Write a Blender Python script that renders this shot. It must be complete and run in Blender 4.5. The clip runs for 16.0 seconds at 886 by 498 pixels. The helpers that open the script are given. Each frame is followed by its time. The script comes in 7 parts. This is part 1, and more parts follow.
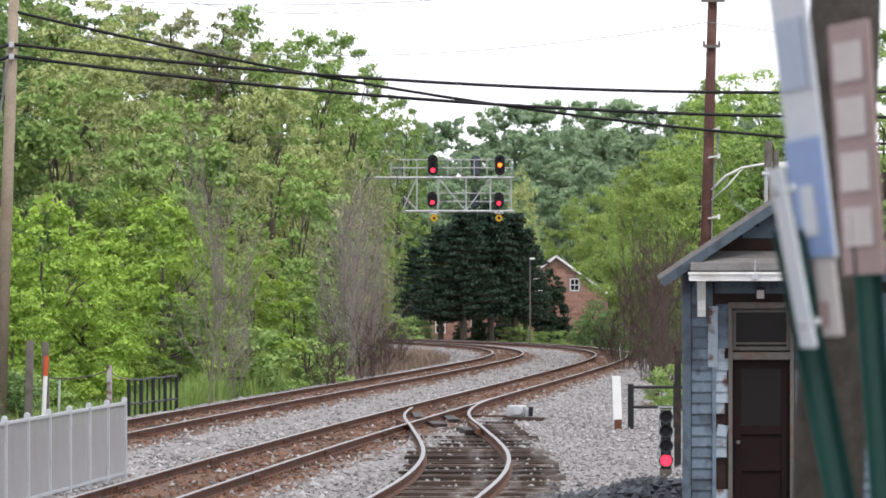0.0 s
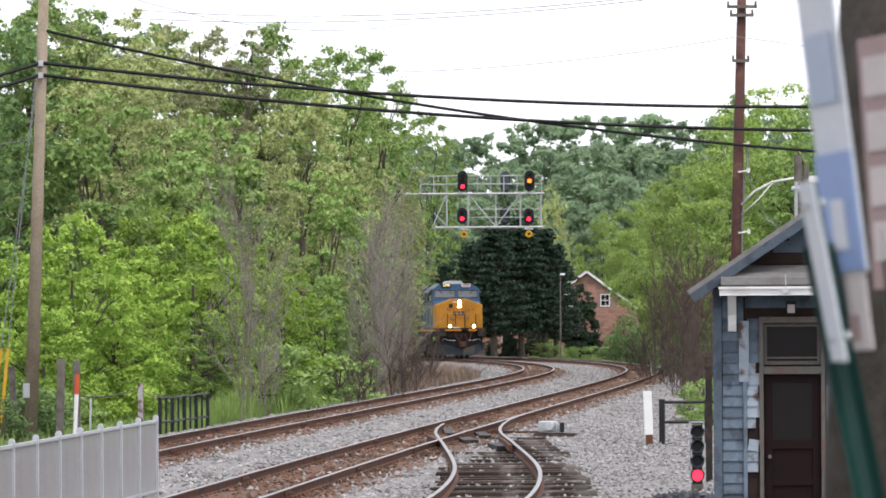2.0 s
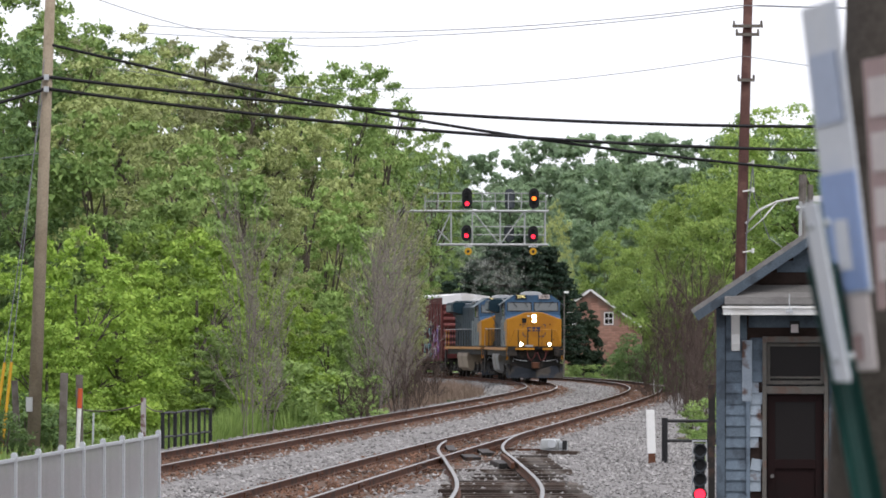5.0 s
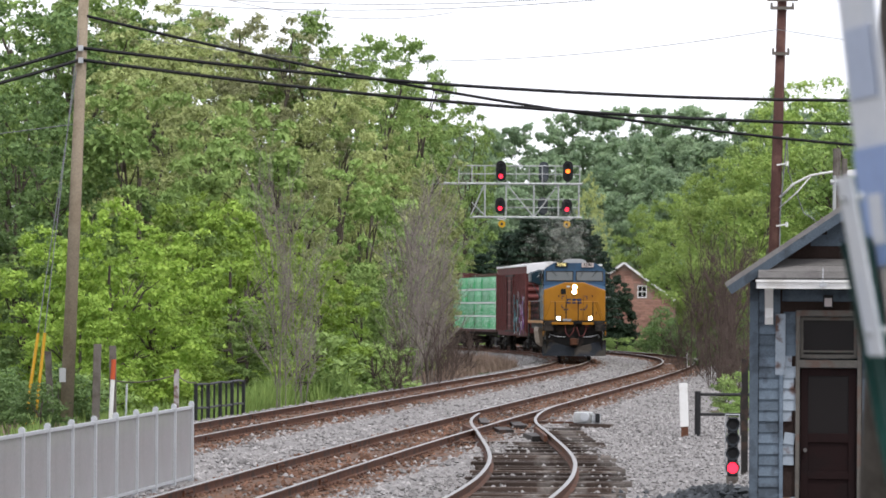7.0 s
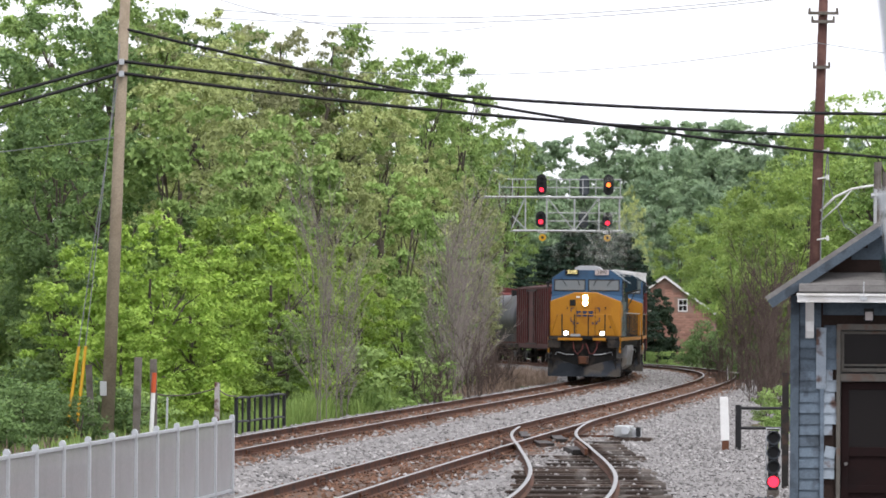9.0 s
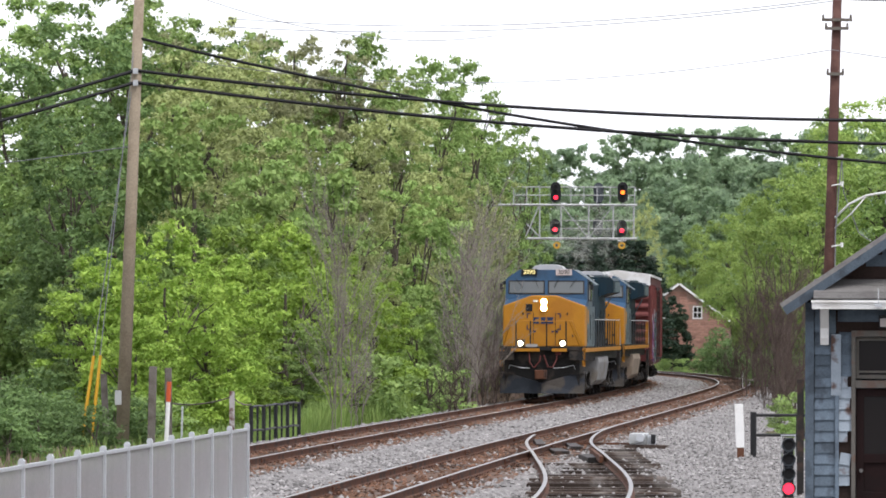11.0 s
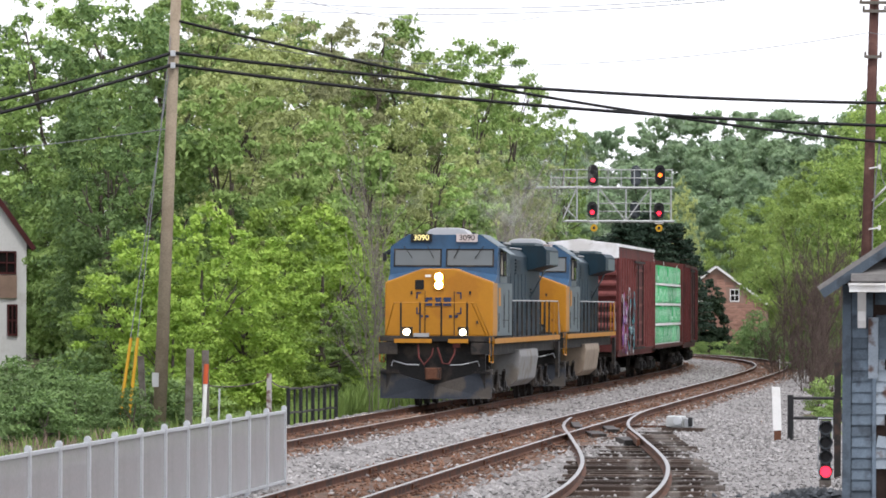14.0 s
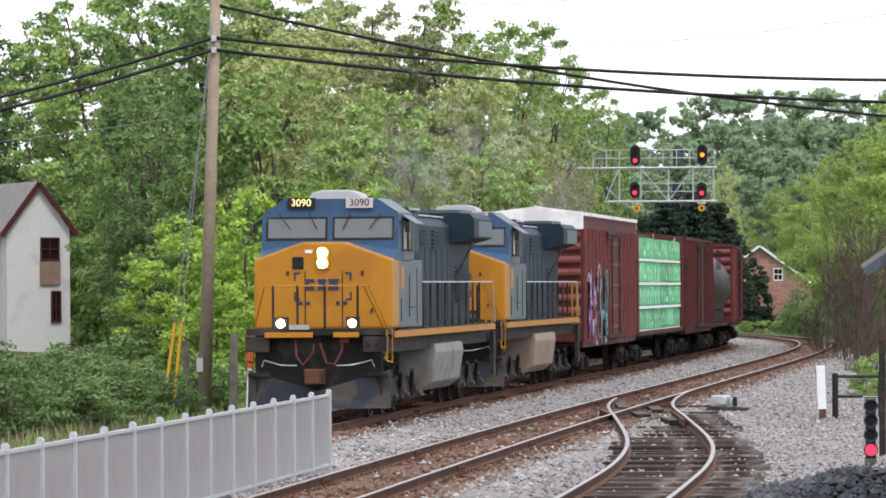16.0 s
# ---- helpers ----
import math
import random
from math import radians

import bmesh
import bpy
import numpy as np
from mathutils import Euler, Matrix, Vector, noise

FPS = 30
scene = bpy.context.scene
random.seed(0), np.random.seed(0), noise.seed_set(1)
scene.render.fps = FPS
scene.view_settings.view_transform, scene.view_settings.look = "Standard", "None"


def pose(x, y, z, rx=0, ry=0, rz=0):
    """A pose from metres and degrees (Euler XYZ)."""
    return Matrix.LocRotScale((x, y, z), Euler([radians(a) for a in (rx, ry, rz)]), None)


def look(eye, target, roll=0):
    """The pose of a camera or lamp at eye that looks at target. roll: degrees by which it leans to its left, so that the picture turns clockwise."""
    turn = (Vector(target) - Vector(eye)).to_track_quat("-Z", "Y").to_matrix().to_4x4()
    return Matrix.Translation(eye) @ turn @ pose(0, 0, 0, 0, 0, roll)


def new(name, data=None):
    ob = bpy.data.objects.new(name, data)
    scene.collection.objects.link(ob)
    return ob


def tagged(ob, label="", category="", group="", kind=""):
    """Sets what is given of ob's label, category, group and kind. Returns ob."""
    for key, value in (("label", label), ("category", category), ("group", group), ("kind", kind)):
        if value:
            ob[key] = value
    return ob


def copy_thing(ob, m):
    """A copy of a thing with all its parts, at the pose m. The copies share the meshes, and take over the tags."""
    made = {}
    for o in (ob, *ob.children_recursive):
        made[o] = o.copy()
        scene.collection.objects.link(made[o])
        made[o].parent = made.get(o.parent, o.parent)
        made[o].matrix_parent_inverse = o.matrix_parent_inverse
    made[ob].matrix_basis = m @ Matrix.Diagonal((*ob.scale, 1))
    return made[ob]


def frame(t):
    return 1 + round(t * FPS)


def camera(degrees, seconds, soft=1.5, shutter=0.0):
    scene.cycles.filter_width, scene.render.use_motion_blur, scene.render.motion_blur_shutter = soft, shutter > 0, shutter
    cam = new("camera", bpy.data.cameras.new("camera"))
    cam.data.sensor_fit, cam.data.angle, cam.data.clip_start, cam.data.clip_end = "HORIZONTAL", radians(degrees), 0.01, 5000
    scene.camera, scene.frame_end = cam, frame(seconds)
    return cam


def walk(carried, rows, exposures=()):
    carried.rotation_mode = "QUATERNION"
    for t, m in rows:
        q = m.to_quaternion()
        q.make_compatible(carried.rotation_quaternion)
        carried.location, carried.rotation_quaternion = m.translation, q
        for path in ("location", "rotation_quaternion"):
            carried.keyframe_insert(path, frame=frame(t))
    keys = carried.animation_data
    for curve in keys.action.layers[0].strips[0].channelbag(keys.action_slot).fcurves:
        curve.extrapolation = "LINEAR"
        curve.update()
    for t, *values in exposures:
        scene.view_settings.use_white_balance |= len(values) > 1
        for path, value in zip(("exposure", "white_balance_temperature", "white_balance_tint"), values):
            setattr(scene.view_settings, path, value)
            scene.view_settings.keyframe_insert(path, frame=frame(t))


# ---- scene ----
EYE = Vector((0, 0, 2.867))
cam = camera(10.0, 16.0, soft=1.7)
cam.data.dof.use_dof, cam.data.dof.focus_distance, cam.data.dof.aperture_fstop = True, 130.0, 12.0


def aim(yaw, tilt, lean):
    y, p = radians(yaw), radians(tilt)
    return look(EYE, EYE + Vector((math.sin(y) * math.cos(p), math.cos(y) * math.cos(p), math.sin(p))) * 100, lean)


# seconds, yaw, tilt, lean in degrees
SWING = [
    (0, 0.000, 0.503, -0.000),
    (0.5, 0.041, 0.591, -0.107),
    (1, -0.310, 0.612, 0.060),
    (1.5, -0.485, 0.608, 0.050),
    (2, -0.341, 0.688, -0.330),
    (2.5, -0.569, 0.920, -0.676),
    (3, -0.448, 1.149, -0.281),
    (3.5, -0.468, 1.150, 0.122),
    (4, -0.387, 0.985, 0.160),
    (4.2, -0.314, 0.974, -0.011),
    (6.3, -0.627, 0.601, 0.460),
    (6.5, -0.734, 0.576, 0.391),
    (7, -0.766, 0.567, 0.346),
    (7.5, -0.671, 0.640, 0.255),
    (8, -0.656, 0.742, 0.165),
    (8.5, -0.831, 0.781, 0.264),
    (9, -1.226, 0.717, 0.370),
    (9.2, -1.327, 0.691, 0.327),
    (11.3, -1.436, 0.815, 0.126),
    (11.5, -1.669, 0.754, 0.103),
    (12, -2.106, 0.675, 0.305),
    (12.5, -2.176, 0.644, 0.222),
    (13, -2.084, 0.652, 0.087),
    (13.5, -1.855, 0.652, 0.130),
    (14, -1.809, 0.609, 0.238),
    (14.5, -2.006, 0.435, 0.268),
    (15, -2.101, 0.358, 0.131),
    (15.5, -2.132, 0.378, -0.197),
    (16, -2.295, 0.408, -0.350)]
walk(cam, [(t, aim(*a)) for t, *a in SWING], exposures=[(t, e, 6300, 13) for t, e in ((0, 0.78), (3, 0.74), (3.5, 0.66), (4, 0.45), (4.2, 0.45), (6.3, 0.56), (7, 0.64), (8, 0.70), (12.5, 0.74), (16, 0.82))])

# ---- world and light: bright overcast ----
world = bpy.data.worlds.new("sky")
scene.world = world
world.use_nodes = True
wn, wl = world.node_tree.nodes, world.node_tree.links
sky = wn.new("ShaderNodeTexSky")
sky.sky_type, sky.sun_disc = "NISHITA", False
sky.sun_elevation, sky.sun_rotation = radians(52), radians(150)
sky.dust_density, sky.air_density = 4.0, 1.0
cloud = wn.new("ShaderNodeMix")
cloud.data_type = "RGBA"
cloud.inputs[0].default_value = 0.90
wl.new(sky.outputs[0], cloud.inputs[6])
cloud.inputs[7].default_value = (10.2, 10.3, 10.7, 1)
wl.new(cloud.outputs[2], wn["Background"].inputs[0])
wn["Background"].inputs[1].default_value = 0.095
sun = new("sun", bpy.data.lights.new("sun", "SUN"))
sun.data.energy, sun.data.angle, sun.data.color = 1.3, radians(12), (1, 0.96, 0.9)
sun.matrix_world = look((0, 0, 50), (-20, 35, -20))


# ---- materials ----
BASE_SCALE = 0.62  # scales every base colour passed to mat()


def mat(name, base, rough=0.7, metal=0.0, var=0.25, size=1.0, second=None, amount=0.5, bump=0.2, fine=18.0, per="noise", emit=None):
    """Procedural surface: base colour varied at two scales, a second colour in worn or stained patches, fine relief."""
    base, second = [c * BASE_SCALE for c in base], second and [c * BASE_SCALE for c in second]
    m = bpy.data.materials.new(name)
    m.use_nodes = True
    n, l = m.node_tree.nodes, m.node_tree.links
    b = n["Principled BSDF"]
    tc = n.new("ShaderNodeTexCoord")
    big, small = n.new("ShaderNodeTexNoise"), n.new("ShaderNodeTexNoise")
    big.inputs["Scale"].default_value, small.inputs["Scale"].default_value = 1.3 / size, fine / size
    big.inputs["Detail"].default_value = small.inputs["Detail"].default_value = 5
    for t in (big, small):
        l.new(tc.outputs["Object"], t.inputs["Vector"])
    add = n.new("ShaderNodeMath")
    add.operation = "ADD"
    l.new(big.outputs[0], add.inputs[0])
    l.new(small.outputs[0], add.inputs[1])
    span = n.new("ShaderNodeMapRange")
    span.inputs[1].default_value, span.inputs[2].default_value = 0.65, 1.35
    span.inputs[3].default_value, span.inputs[4].default_value = 1 - var, 1 + var
    l.new(add.outputs[0], span.inputs[0])
    tint = n.new("ShaderNodeMix")
    tint.data_type, tint.inputs[6].default_value = "RGBA", (*base, 1)
    tint.inputs[7].default_value = (*(second or base), 1)
    mask = n.new("ShaderNodeMapRange")
    mask.inputs[1].default_value, mask.inputs[2].default_value = 0.62 - amount * 0.3, 0.72 - amount * 0.3
    l.new(big.outputs[0], mask.inputs[0])
    if second:
        l.new(mask.outputs[0], tint.inputs[0])
    else:
        tint.inputs[0].default_value = 0
    mul = n.new("ShaderNodeVectorMath")
    mul.operation = "SCALE"
    l.new(tint.outputs[2], mul.inputs[0])
    l.new(span.outputs[0], mul.inputs["Scale"])
    out = mul.outputs[0]
    if per in ("object", "island"):
        src = n.new("ShaderNodeObjectInfo").outputs["Random"] if per == "object" else n.new("ShaderNodeNewGeometry").outputs["Random Per Island"]
        r = n.new("ShaderNodeMapRange")
        r.inputs[3].default_value, r.inputs[4].default_value = 1 - var, 1 + var
        l.new(src, r.inputs[0])
        m2 = n.new("ShaderNodeVectorMath")
        m2.operation = "SCALE"
        l.new(out, m2.inputs[0])
        l.new(r.outputs[0], m2.inputs["Scale"])
        out = m2.outputs[0]
    l.new(out, b.inputs["Base Color"])
    b.inputs["Roughness"].default_value, b.inputs["Metallic"].default_value = rough, metal
    b.inputs["Specular IOR Level"].default_value = 0.5 if metal > 0.5 else 0.18 if rough >= 0.6 else 0.3
    if bump:
        bp = n.new("ShaderNodeBump")
        bp.inputs["Strength"].default_value, bp.inputs["Distance"].default_value = bump, 0.02 * size
        l.new(small.outputs[0], bp.inputs["Height"])
        l.new(bp.outputs[0], b.inputs["Normal"])
    if emit:
        b.inputs["Emission Color"].default_value, b.inputs["Emission Strength"].default_value = (*emit[0], 1), emit[1]
    return m


def leaf_mat(name, base, second, through_light=0.27, spread=0.45):
    """Thin leaves: two greens by leaf and by patch, some light through the blade."""
    # extra blue lends the leaf colours the cast of hazy air
    base, second = [(r * 0.99, g * 0.94, b * 1.15) for r, g, b in (base, second)]
    m = bpy.data.materials.new(name)
    m.use_nodes = True
    n, l = m.node_tree.nodes, m.node_tree.links
    b = n["Principled BSDF"]
    geo, tc, big = n.new("ShaderNodeNewGeometry"), n.new("ShaderNodeTexCoord"), n.new("ShaderNodeTexNoise")
    big.inputs["Scale"].default_value = 0.5
    l.new(tc.outputs["Object"], big.inputs["Vector"])
    info = n.new("ShaderNodeObjectInfo")
    a = n.new("ShaderNodeMath")
    a.operation = "MULTIPLY_ADD"
    a.inputs[1].default_value = 0.45
    l.new(geo.outputs["Random Per Island"], a.inputs[0])
    l.new(big.outputs[0], a.inputs[2])
    s = n.new("ShaderNodeMapRange")
    s.inputs[1].default_value, s.inputs[2].default_value = 0.4, 1.0
    l.new(a.outputs[0], s.inputs[0])
    c = n.new("ShaderNodeMix")
    c.data_type, c.inputs[6].default_value, c.inputs[7].default_value = "RGBA", (*base, 1), (*second, 1)
    l.new(s.outputs[0], c.inputs[0])
    r = n.new("ShaderNodeMapRange")
    r.inputs[3].default_value, r.inputs[4].default_value = 1 - spread * 0.5, 1 + spread * 0.5
    l.new(info.outputs["Random"], r.inputs[0])
    v = n.new("ShaderNodeVectorMath")
    v.operation = "SCALE"
    l.new(c.outputs[2], v.inputs[0])
    l.new(r.outputs[0], v.inputs["Scale"])
    l.new(v.outputs[0], b.inputs["Base Color"])
    b.inputs["Roughness"].default_value = 0.62
    b.inputs["Specular IOR Level"].default_value = 0.18
    tr, mx = n.new("ShaderNodeBsdfTranslucent"), n.new("ShaderNodeMixShader")
    l.new(v.outputs[0], tr.inputs[0])
    mx.inputs[0].default_value = through_light
    l.new(b.outputs[0], mx.inputs[1])
    l.new(tr.outputs[0], mx.inputs[2])
    l.new(mx.outputs[0], n["Material Output"].inputs[0])
    return m


def glass_mat(name, tint, rough=0.05, shine=0.5):
    m = bpy.data.materials.new(name)
    m.use_nodes = True
    b = m.node_tree.nodes["Principled BSDF"]
    b.inputs["Base Color"].default_value, b.inputs["Roughness"].default_value = (*tint, 1), rough
    b.inputs["Specular IOR Level"].default_value = shine
    return m


M_STEEL = mat("worn rail head", (0.27, 0.255, 0.245), 0.32, 0.9, 0.15, 1, None, 0.5, 0.05)
M_RUST = mat("rusty rail web", (0.165, 0.075, 0.045), 0.85, 0.0, 0.35, 0.6, (0.075, 0.045, 0.035), 0.4, 0.3)
M_TIE = mat("old creosoted tie", (0.085, 0.062, 0.05), 0.9, 0, 0.5, 0.5, (0.17, 0.15, 0.135), 0.3, 0.6, per="object")
M_BALLAST = mat("grey ballast", (0.35, 0.335, 0.325), 0.95, 0, 0.6, 0.25, (0.22, 0.205, 0.195), 0.4, 0.9, 6)
M_STONE = mat("ballast stone", (0.40, 0.385, 0.375), 0.9, 0, 0.4, 0.2, None, 0.5, 0.3, per="island")
M_DUST = mat("rust-stained ballast", (0.23, 0.13, 0.085), 0.95, 0, 0.5, 0.3, (0.13, 0.095, 0.075), 0.5, 0.9, 6)
M_DUSTSTONE = mat("rust-stained stone", (0.23, 0.128, 0.085), 0.9, 0, 0.5, 0.2, None, 0.5, 0.3, per="island")
M_DARKSTONE = mat("dark crushed stone", (0.13, 0.14, 0.15), 0.9, 0, 0.45, 0.2, None, 0.5, 0.3, per="island")
M_GROUND = mat("grassy earth", (0.075, 0.10, 0.03), 0.95, 0, 0.4, 4, (0.14, 0.11, 0.065), 0.4, 0.6, 60)
M_BARK = mat("grey bark", (0.16, 0.135, 0.11), 0.95, 0, 0.35, 0.5, (0.09, 0.075, 0.06), 0.4, 0.6)
M_TWIG = mat("bare grey twigs", (0.36, 0.315, 0.28), 0.9, 0, 0.3, 1, None, 0.5, 0)
M_TWIG_B = mat("bare brown twigs", (0.135, 0.10, 0.085), 0.9, 0, 0.3, 1, None, 0.5, 0)
M_LEAF_LIME = leaf_mat("lime spring leaves", (0.18, 0.31, 0.042), (0.355, 0.51, 0.08))
M_LEAF_MID = leaf_mat("mid green leaves", (0.17, 0.285, 0.068), (0.31, 0.445, 0.115))
M_LEAF_OLIVE = leaf_mat("olive new leaves", (0.27, 0.34, 0.105), (0.47, 0.55, 0.19))
M_LEAF_DARK = leaf_mat("deep green leaves", (0.085, 0.155, 0.045), (0.17, 0.27, 0.075))
# hill trees: distance haze is mixed into these two paler leaf colours
M_LEAF_FAR = leaf_mat("haze-paled grey-green leaves", (0.23, 0.35, 0.17), (0.36, 0.49, 0.24), 0.5, 0.2)
M_LEAF_FAR_B = leaf_mat("haze-softened green leaves", (0.205, 0.315, 0.16), (0.33, 0.45, 0.23), 0.6, 0.2)
M_NEEDLE = leaf_mat("dark pine needles", (0.018, 0.042, 0.022), (0.042, 0.075, 0.036), 0.15)
M_YEW = leaf_mat("dense evergreen leaves", (0.022, 0.045, 0.022), (0.05, 0.085, 0.035), 0.15)
M_LEAF_RUSSET = leaf_mat("brownish new leaves", (0.21, 0.235, 0.10), (0.36, 0.395, 0.17), 0.4)
M_LEAF_SPRING = leaf_mat("yellowish spring leaves", (0.19, 0.31, 0.065), (0.37, 0.50, 0.12), 0.4)
M_GRASS = leaf_mat("fresh grass", (0.13, 0.22, 0.045), (0.25, 0.36, 0.085))
M_DRY = leaf_mat("dry straw grass", (0.22, 0.165, 0.105), (0.33, 0.26, 0.17), 0.3)
M_WOODPOLE = mat("weathered pole wood", (0.46, 0.38, 0.28), 0.85, 0, 0.25, 0.8, (0.36, 0.29, 0.21), 0.4, 0.4)
M_REDPOLE = mat("red-brown treated pole", (0.13, 0.065, 0.055), 0.85, 0, 0.25, 0.8, (0.17, 0.09, 0.075), 0.4, 0.4)
M_GREYWOOD = mat("silvery weathered wood", (0.24, 0.215, 0.19), 0.9, 0, 0.3, 0.5, (0.15, 0.13, 0.11), 0.4, 0.5)
M_GALV = mat("galvanised steel", (0.72, 0.75, 0.78), 0.5, 0.35, 0.12, 0.5, None, 0.5, 0.1)
M_ALU = mat("aluminium paint", (0.60, 0.62, 0.62), 0.5, 0.2, 0.12, 0.5, None, 0.5, 0.1)
M_BLACK = mat("black paint", (0.016, 0.016, 0.018), 0.5, 0, 0.3, 0.5, None, 0.5, 0.1)
M_CABLE = mat("black cable sheath", (0.02, 0.02, 0.022), 0.6, 0, 0.2, 1, None, 0.5, 0)
M_WIRE = mat("bare grey wire", (0.30, 0.31, 0.33), 0.5, 0.3, 0.1, 1, None, 0.5, 0)
M_WHITE = mat("white paint", (1.1, 1.1, 1.08), 0.55, 0, 0.08, 0.6, (0.9, 0.88, 0.84), 0.25, 0.1)
M_ORANGE = mat("orange plastic", (0.75, 0.13, 0.04), 0.5, 0, 0.12, 0.5, None, 0.5, 0)
M_YELLOW = mat("yellow plastic guard", (0.75, 0.42, 0.02), 0.5, 0, 0.1, 0.5, None, 0.5, 0)
M_RED_LAMP = mat("lit red lens", (0.5, 0.01, 0.02), 0.3, 0, 0, 1, None, 0.5, 0, emit=((1, 0.02, 0.045), 2.2))
M_AMBER_LAMP = mat("lit amber lens", (0.6, 0.2, 0.02), 0.3, 0, 0, 1, None, 0.5, 0, emit=((1, 0.14, 0.012), 2.6))
M_HEAD_LAMP = mat("lit headlight lens", (0.9, 0.8, 0.6), 0.3, 0, 0, 1, None, 0.5, 0, emit=((1, 0.80, 0.45), 30))


# ---- mesh helpers ----
def put(bm, m, verts, faces):
    vs = [bm.verts.new(m @ Vector(v)) for v in verts]
    for f in faces:
        bm.faces.new([vs[i] for i in f])


I4 = Matrix.Identity(4)
BOX_F = [(0, 3, 2, 1), (4, 5, 6, 7), (0, 1, 5, 4), (1, 2, 6, 5), (2, 3, 7, 6), (3, 0, 4, 7)]


def box(bm, c, s, m=I4):
    x, y, z = (v / 2 for v in s)
    put(bm, m @ Matrix.Translation(c), [(-x, -y, -z), (x, -y, -z), (x, y, -z), (-x, y, -z), (-x, -y, z), (x, -y, z), (x, y, z), (-x, y, z)], BOX_F)


def tube(bm, p, q, r, r2=None, n=8, caps=True):
    p, q = Vector(p), Vector(q)
    r2 = r if r2 is None else r2
    rot = (q - p).to_track_quat("Z", "Y").to_matrix()
    ring = [rot @ Vector((math.cos(2 * math.pi * k / n), math.sin(2 * math.pi * k / n), 0)) for k in range(n)]
    a, b = [bm.verts.new(p + v * r) for v in ring], [bm.verts.new(q + v * r2) for v in ring]
    for k in range(n):
        bm.faces.new((a[k], a[(k + 1) % n], b[(k + 1) % n], b[k]))
    if caps:
        bm.faces.new(a[::-1])
        bm.faces.new(b)


def chain(bm, pts, r, n=6):
    """One bent rod through the points."""
    pts = [Vector(p) for p in pts]
    rings = []
    for k, p in enumerate(pts):
        d = (pts[min(k + 1, len(pts) - 1)] - pts[max(k - 1, 0)]).normalized()
        u = d.cross(Vector((0, 0, 1)) if abs(d.z) < 0.95 else Vector((1, 0, 0))).normalized()
        w = d.cross(u)
        rings.append([bm.verts.new(p + (u * math.cos(2 * math.pi * j / n) + w * math.sin(2 * math.pi * j / n)) * r) for j in range(n)])
    for a, b in zip(rings[:-1], rings[1:]):
        for j in range(n):
            bm.faces.new((a[j], a[(j + 1) % n], b[(j + 1) % n], b[j]))
    bm.faces.new(rings[0])
    bm.faces.new(rings[-1][::-1])


def prism(bm, poly, lo, hi, axis="x", m=I4):
    """A polygon pushed from lo to hi along an axis; poly is (y, z) for x, (x, z) for y, (x, y) for z."""
    place = {"x": lambda u, v, w: (w, u, v), "y": lambda u, v, w: (u, w, v), "z": lambda u, v, w: (u, v, w)}[axis]
    n = len(poly)
    verts = [place(u, v, lo) for u, v in poly] + [place(u, v, hi) for u, v in poly]
    faces = [tuple(range(n))[::-1], tuple(range(n, 2 * n))] + [(k, (k + 1) % n, n + (k + 1) % n, n + k) for k in range(n)]
    put(bm, m, verts, faces)


def part(name, bm, material, parent=None, label="", smooth=False, bevel=0.0):
    """Links a bmesh as one mesh object, under a thing or a part."""
    if bevel:
        bmesh.ops.bevel(bm, geom=bm.edges[:], offset=bevel, segments=2, affect="EDGES", profile=0.6)
    bmesh.ops.recalc_face_normals(bm, faces=bm.faces[:])
    me = bpy.data.meshes.new(name)
    bm.to_mesh(me)
    bm.free()
    if smooth:
        me.polygons.foreach_set("use_smooth", [True] * len(me.polygons))
    me.materials.append(material)
    ob = new(name, me)
    if parent:
        ob.parent = parent
    return tagged(ob, label)


def thing(name, label, category, group="", kind="", at=(0, 0, 0), turn=0.0):
    ob = new(name)
    ob.empty_display_size = 0.2
    ob.location, ob.rotation_euler = at, (0, 0, turn)
    return tagged(ob, label, category, group, kind)


def mesh_of(name, verts, faces, material):
    me = bpy.data.meshes.new(name)
    me.from_pydata(verts, [], faces)
    me.materials.append(material)
    return me


# ---- the line of the two running tracks ----
BEND = [0.00003, 0.0003, 0.0001, -0.00014, -0.00041, -0.00216, -0.00246, -0.00231, -0.00219, -0.00209]
SPACING, GAUGE = 5.06, 1.505
_s = np.arange(-60, 481, 1.0)
_k = np.interp(_s, np.arange(10) * 40.0, BEND)
_k[_s < 0] = 0
_th = 0.06646 + np.concatenate([[0], np.cumsum((_k[1:] + _k[:-1]) / 2)])
_mid = (_th[1:] + _th[:-1]) / 2
_X, _Y = np.concatenate([[0], np.cumsum(np.sin(_mid))]), np.concatenate([[0], np.cumsum(np.cos(_mid))])
_X, _Y = _X - _X[60] - 5.865, _Y - _Y[60] + 50.0


def level(y):
    """Height of the railhead at that distance: a slight hump in the grade."""
    u = (min(max(y, 0.0), 420.0) - 50) / 100
    return 0.1035 * u - 0.068 * u * u


def along(s, off=0.0, up=0.0):
    """A point at s metres along the nearer track, off metres to its right, and the heading there."""
    x, y, th = (float(np.interp(s, _s, a)) for a in (_X, _Y, _th))
    p = Vector((x + off * math.cos(th), y - off * math.sin(th), 0))
    p.z = level(p.y) + up
    return p, th


def near_x(y):
    return float(np.interp(y, _Y, _X))


# the siding that leaves the nearer track: x at distance y
SIDE_Y = [0, 30, 45, 60, 71, 80, 88, 95, 107, 119, 130, 140, 150]
SIDE_X = [-5.0, -2.95, -1.95, -0.95, -0.27, 0.2, 0.39, 0.36, 0.1, -0.15, 0.15, 0.83, 1.64]


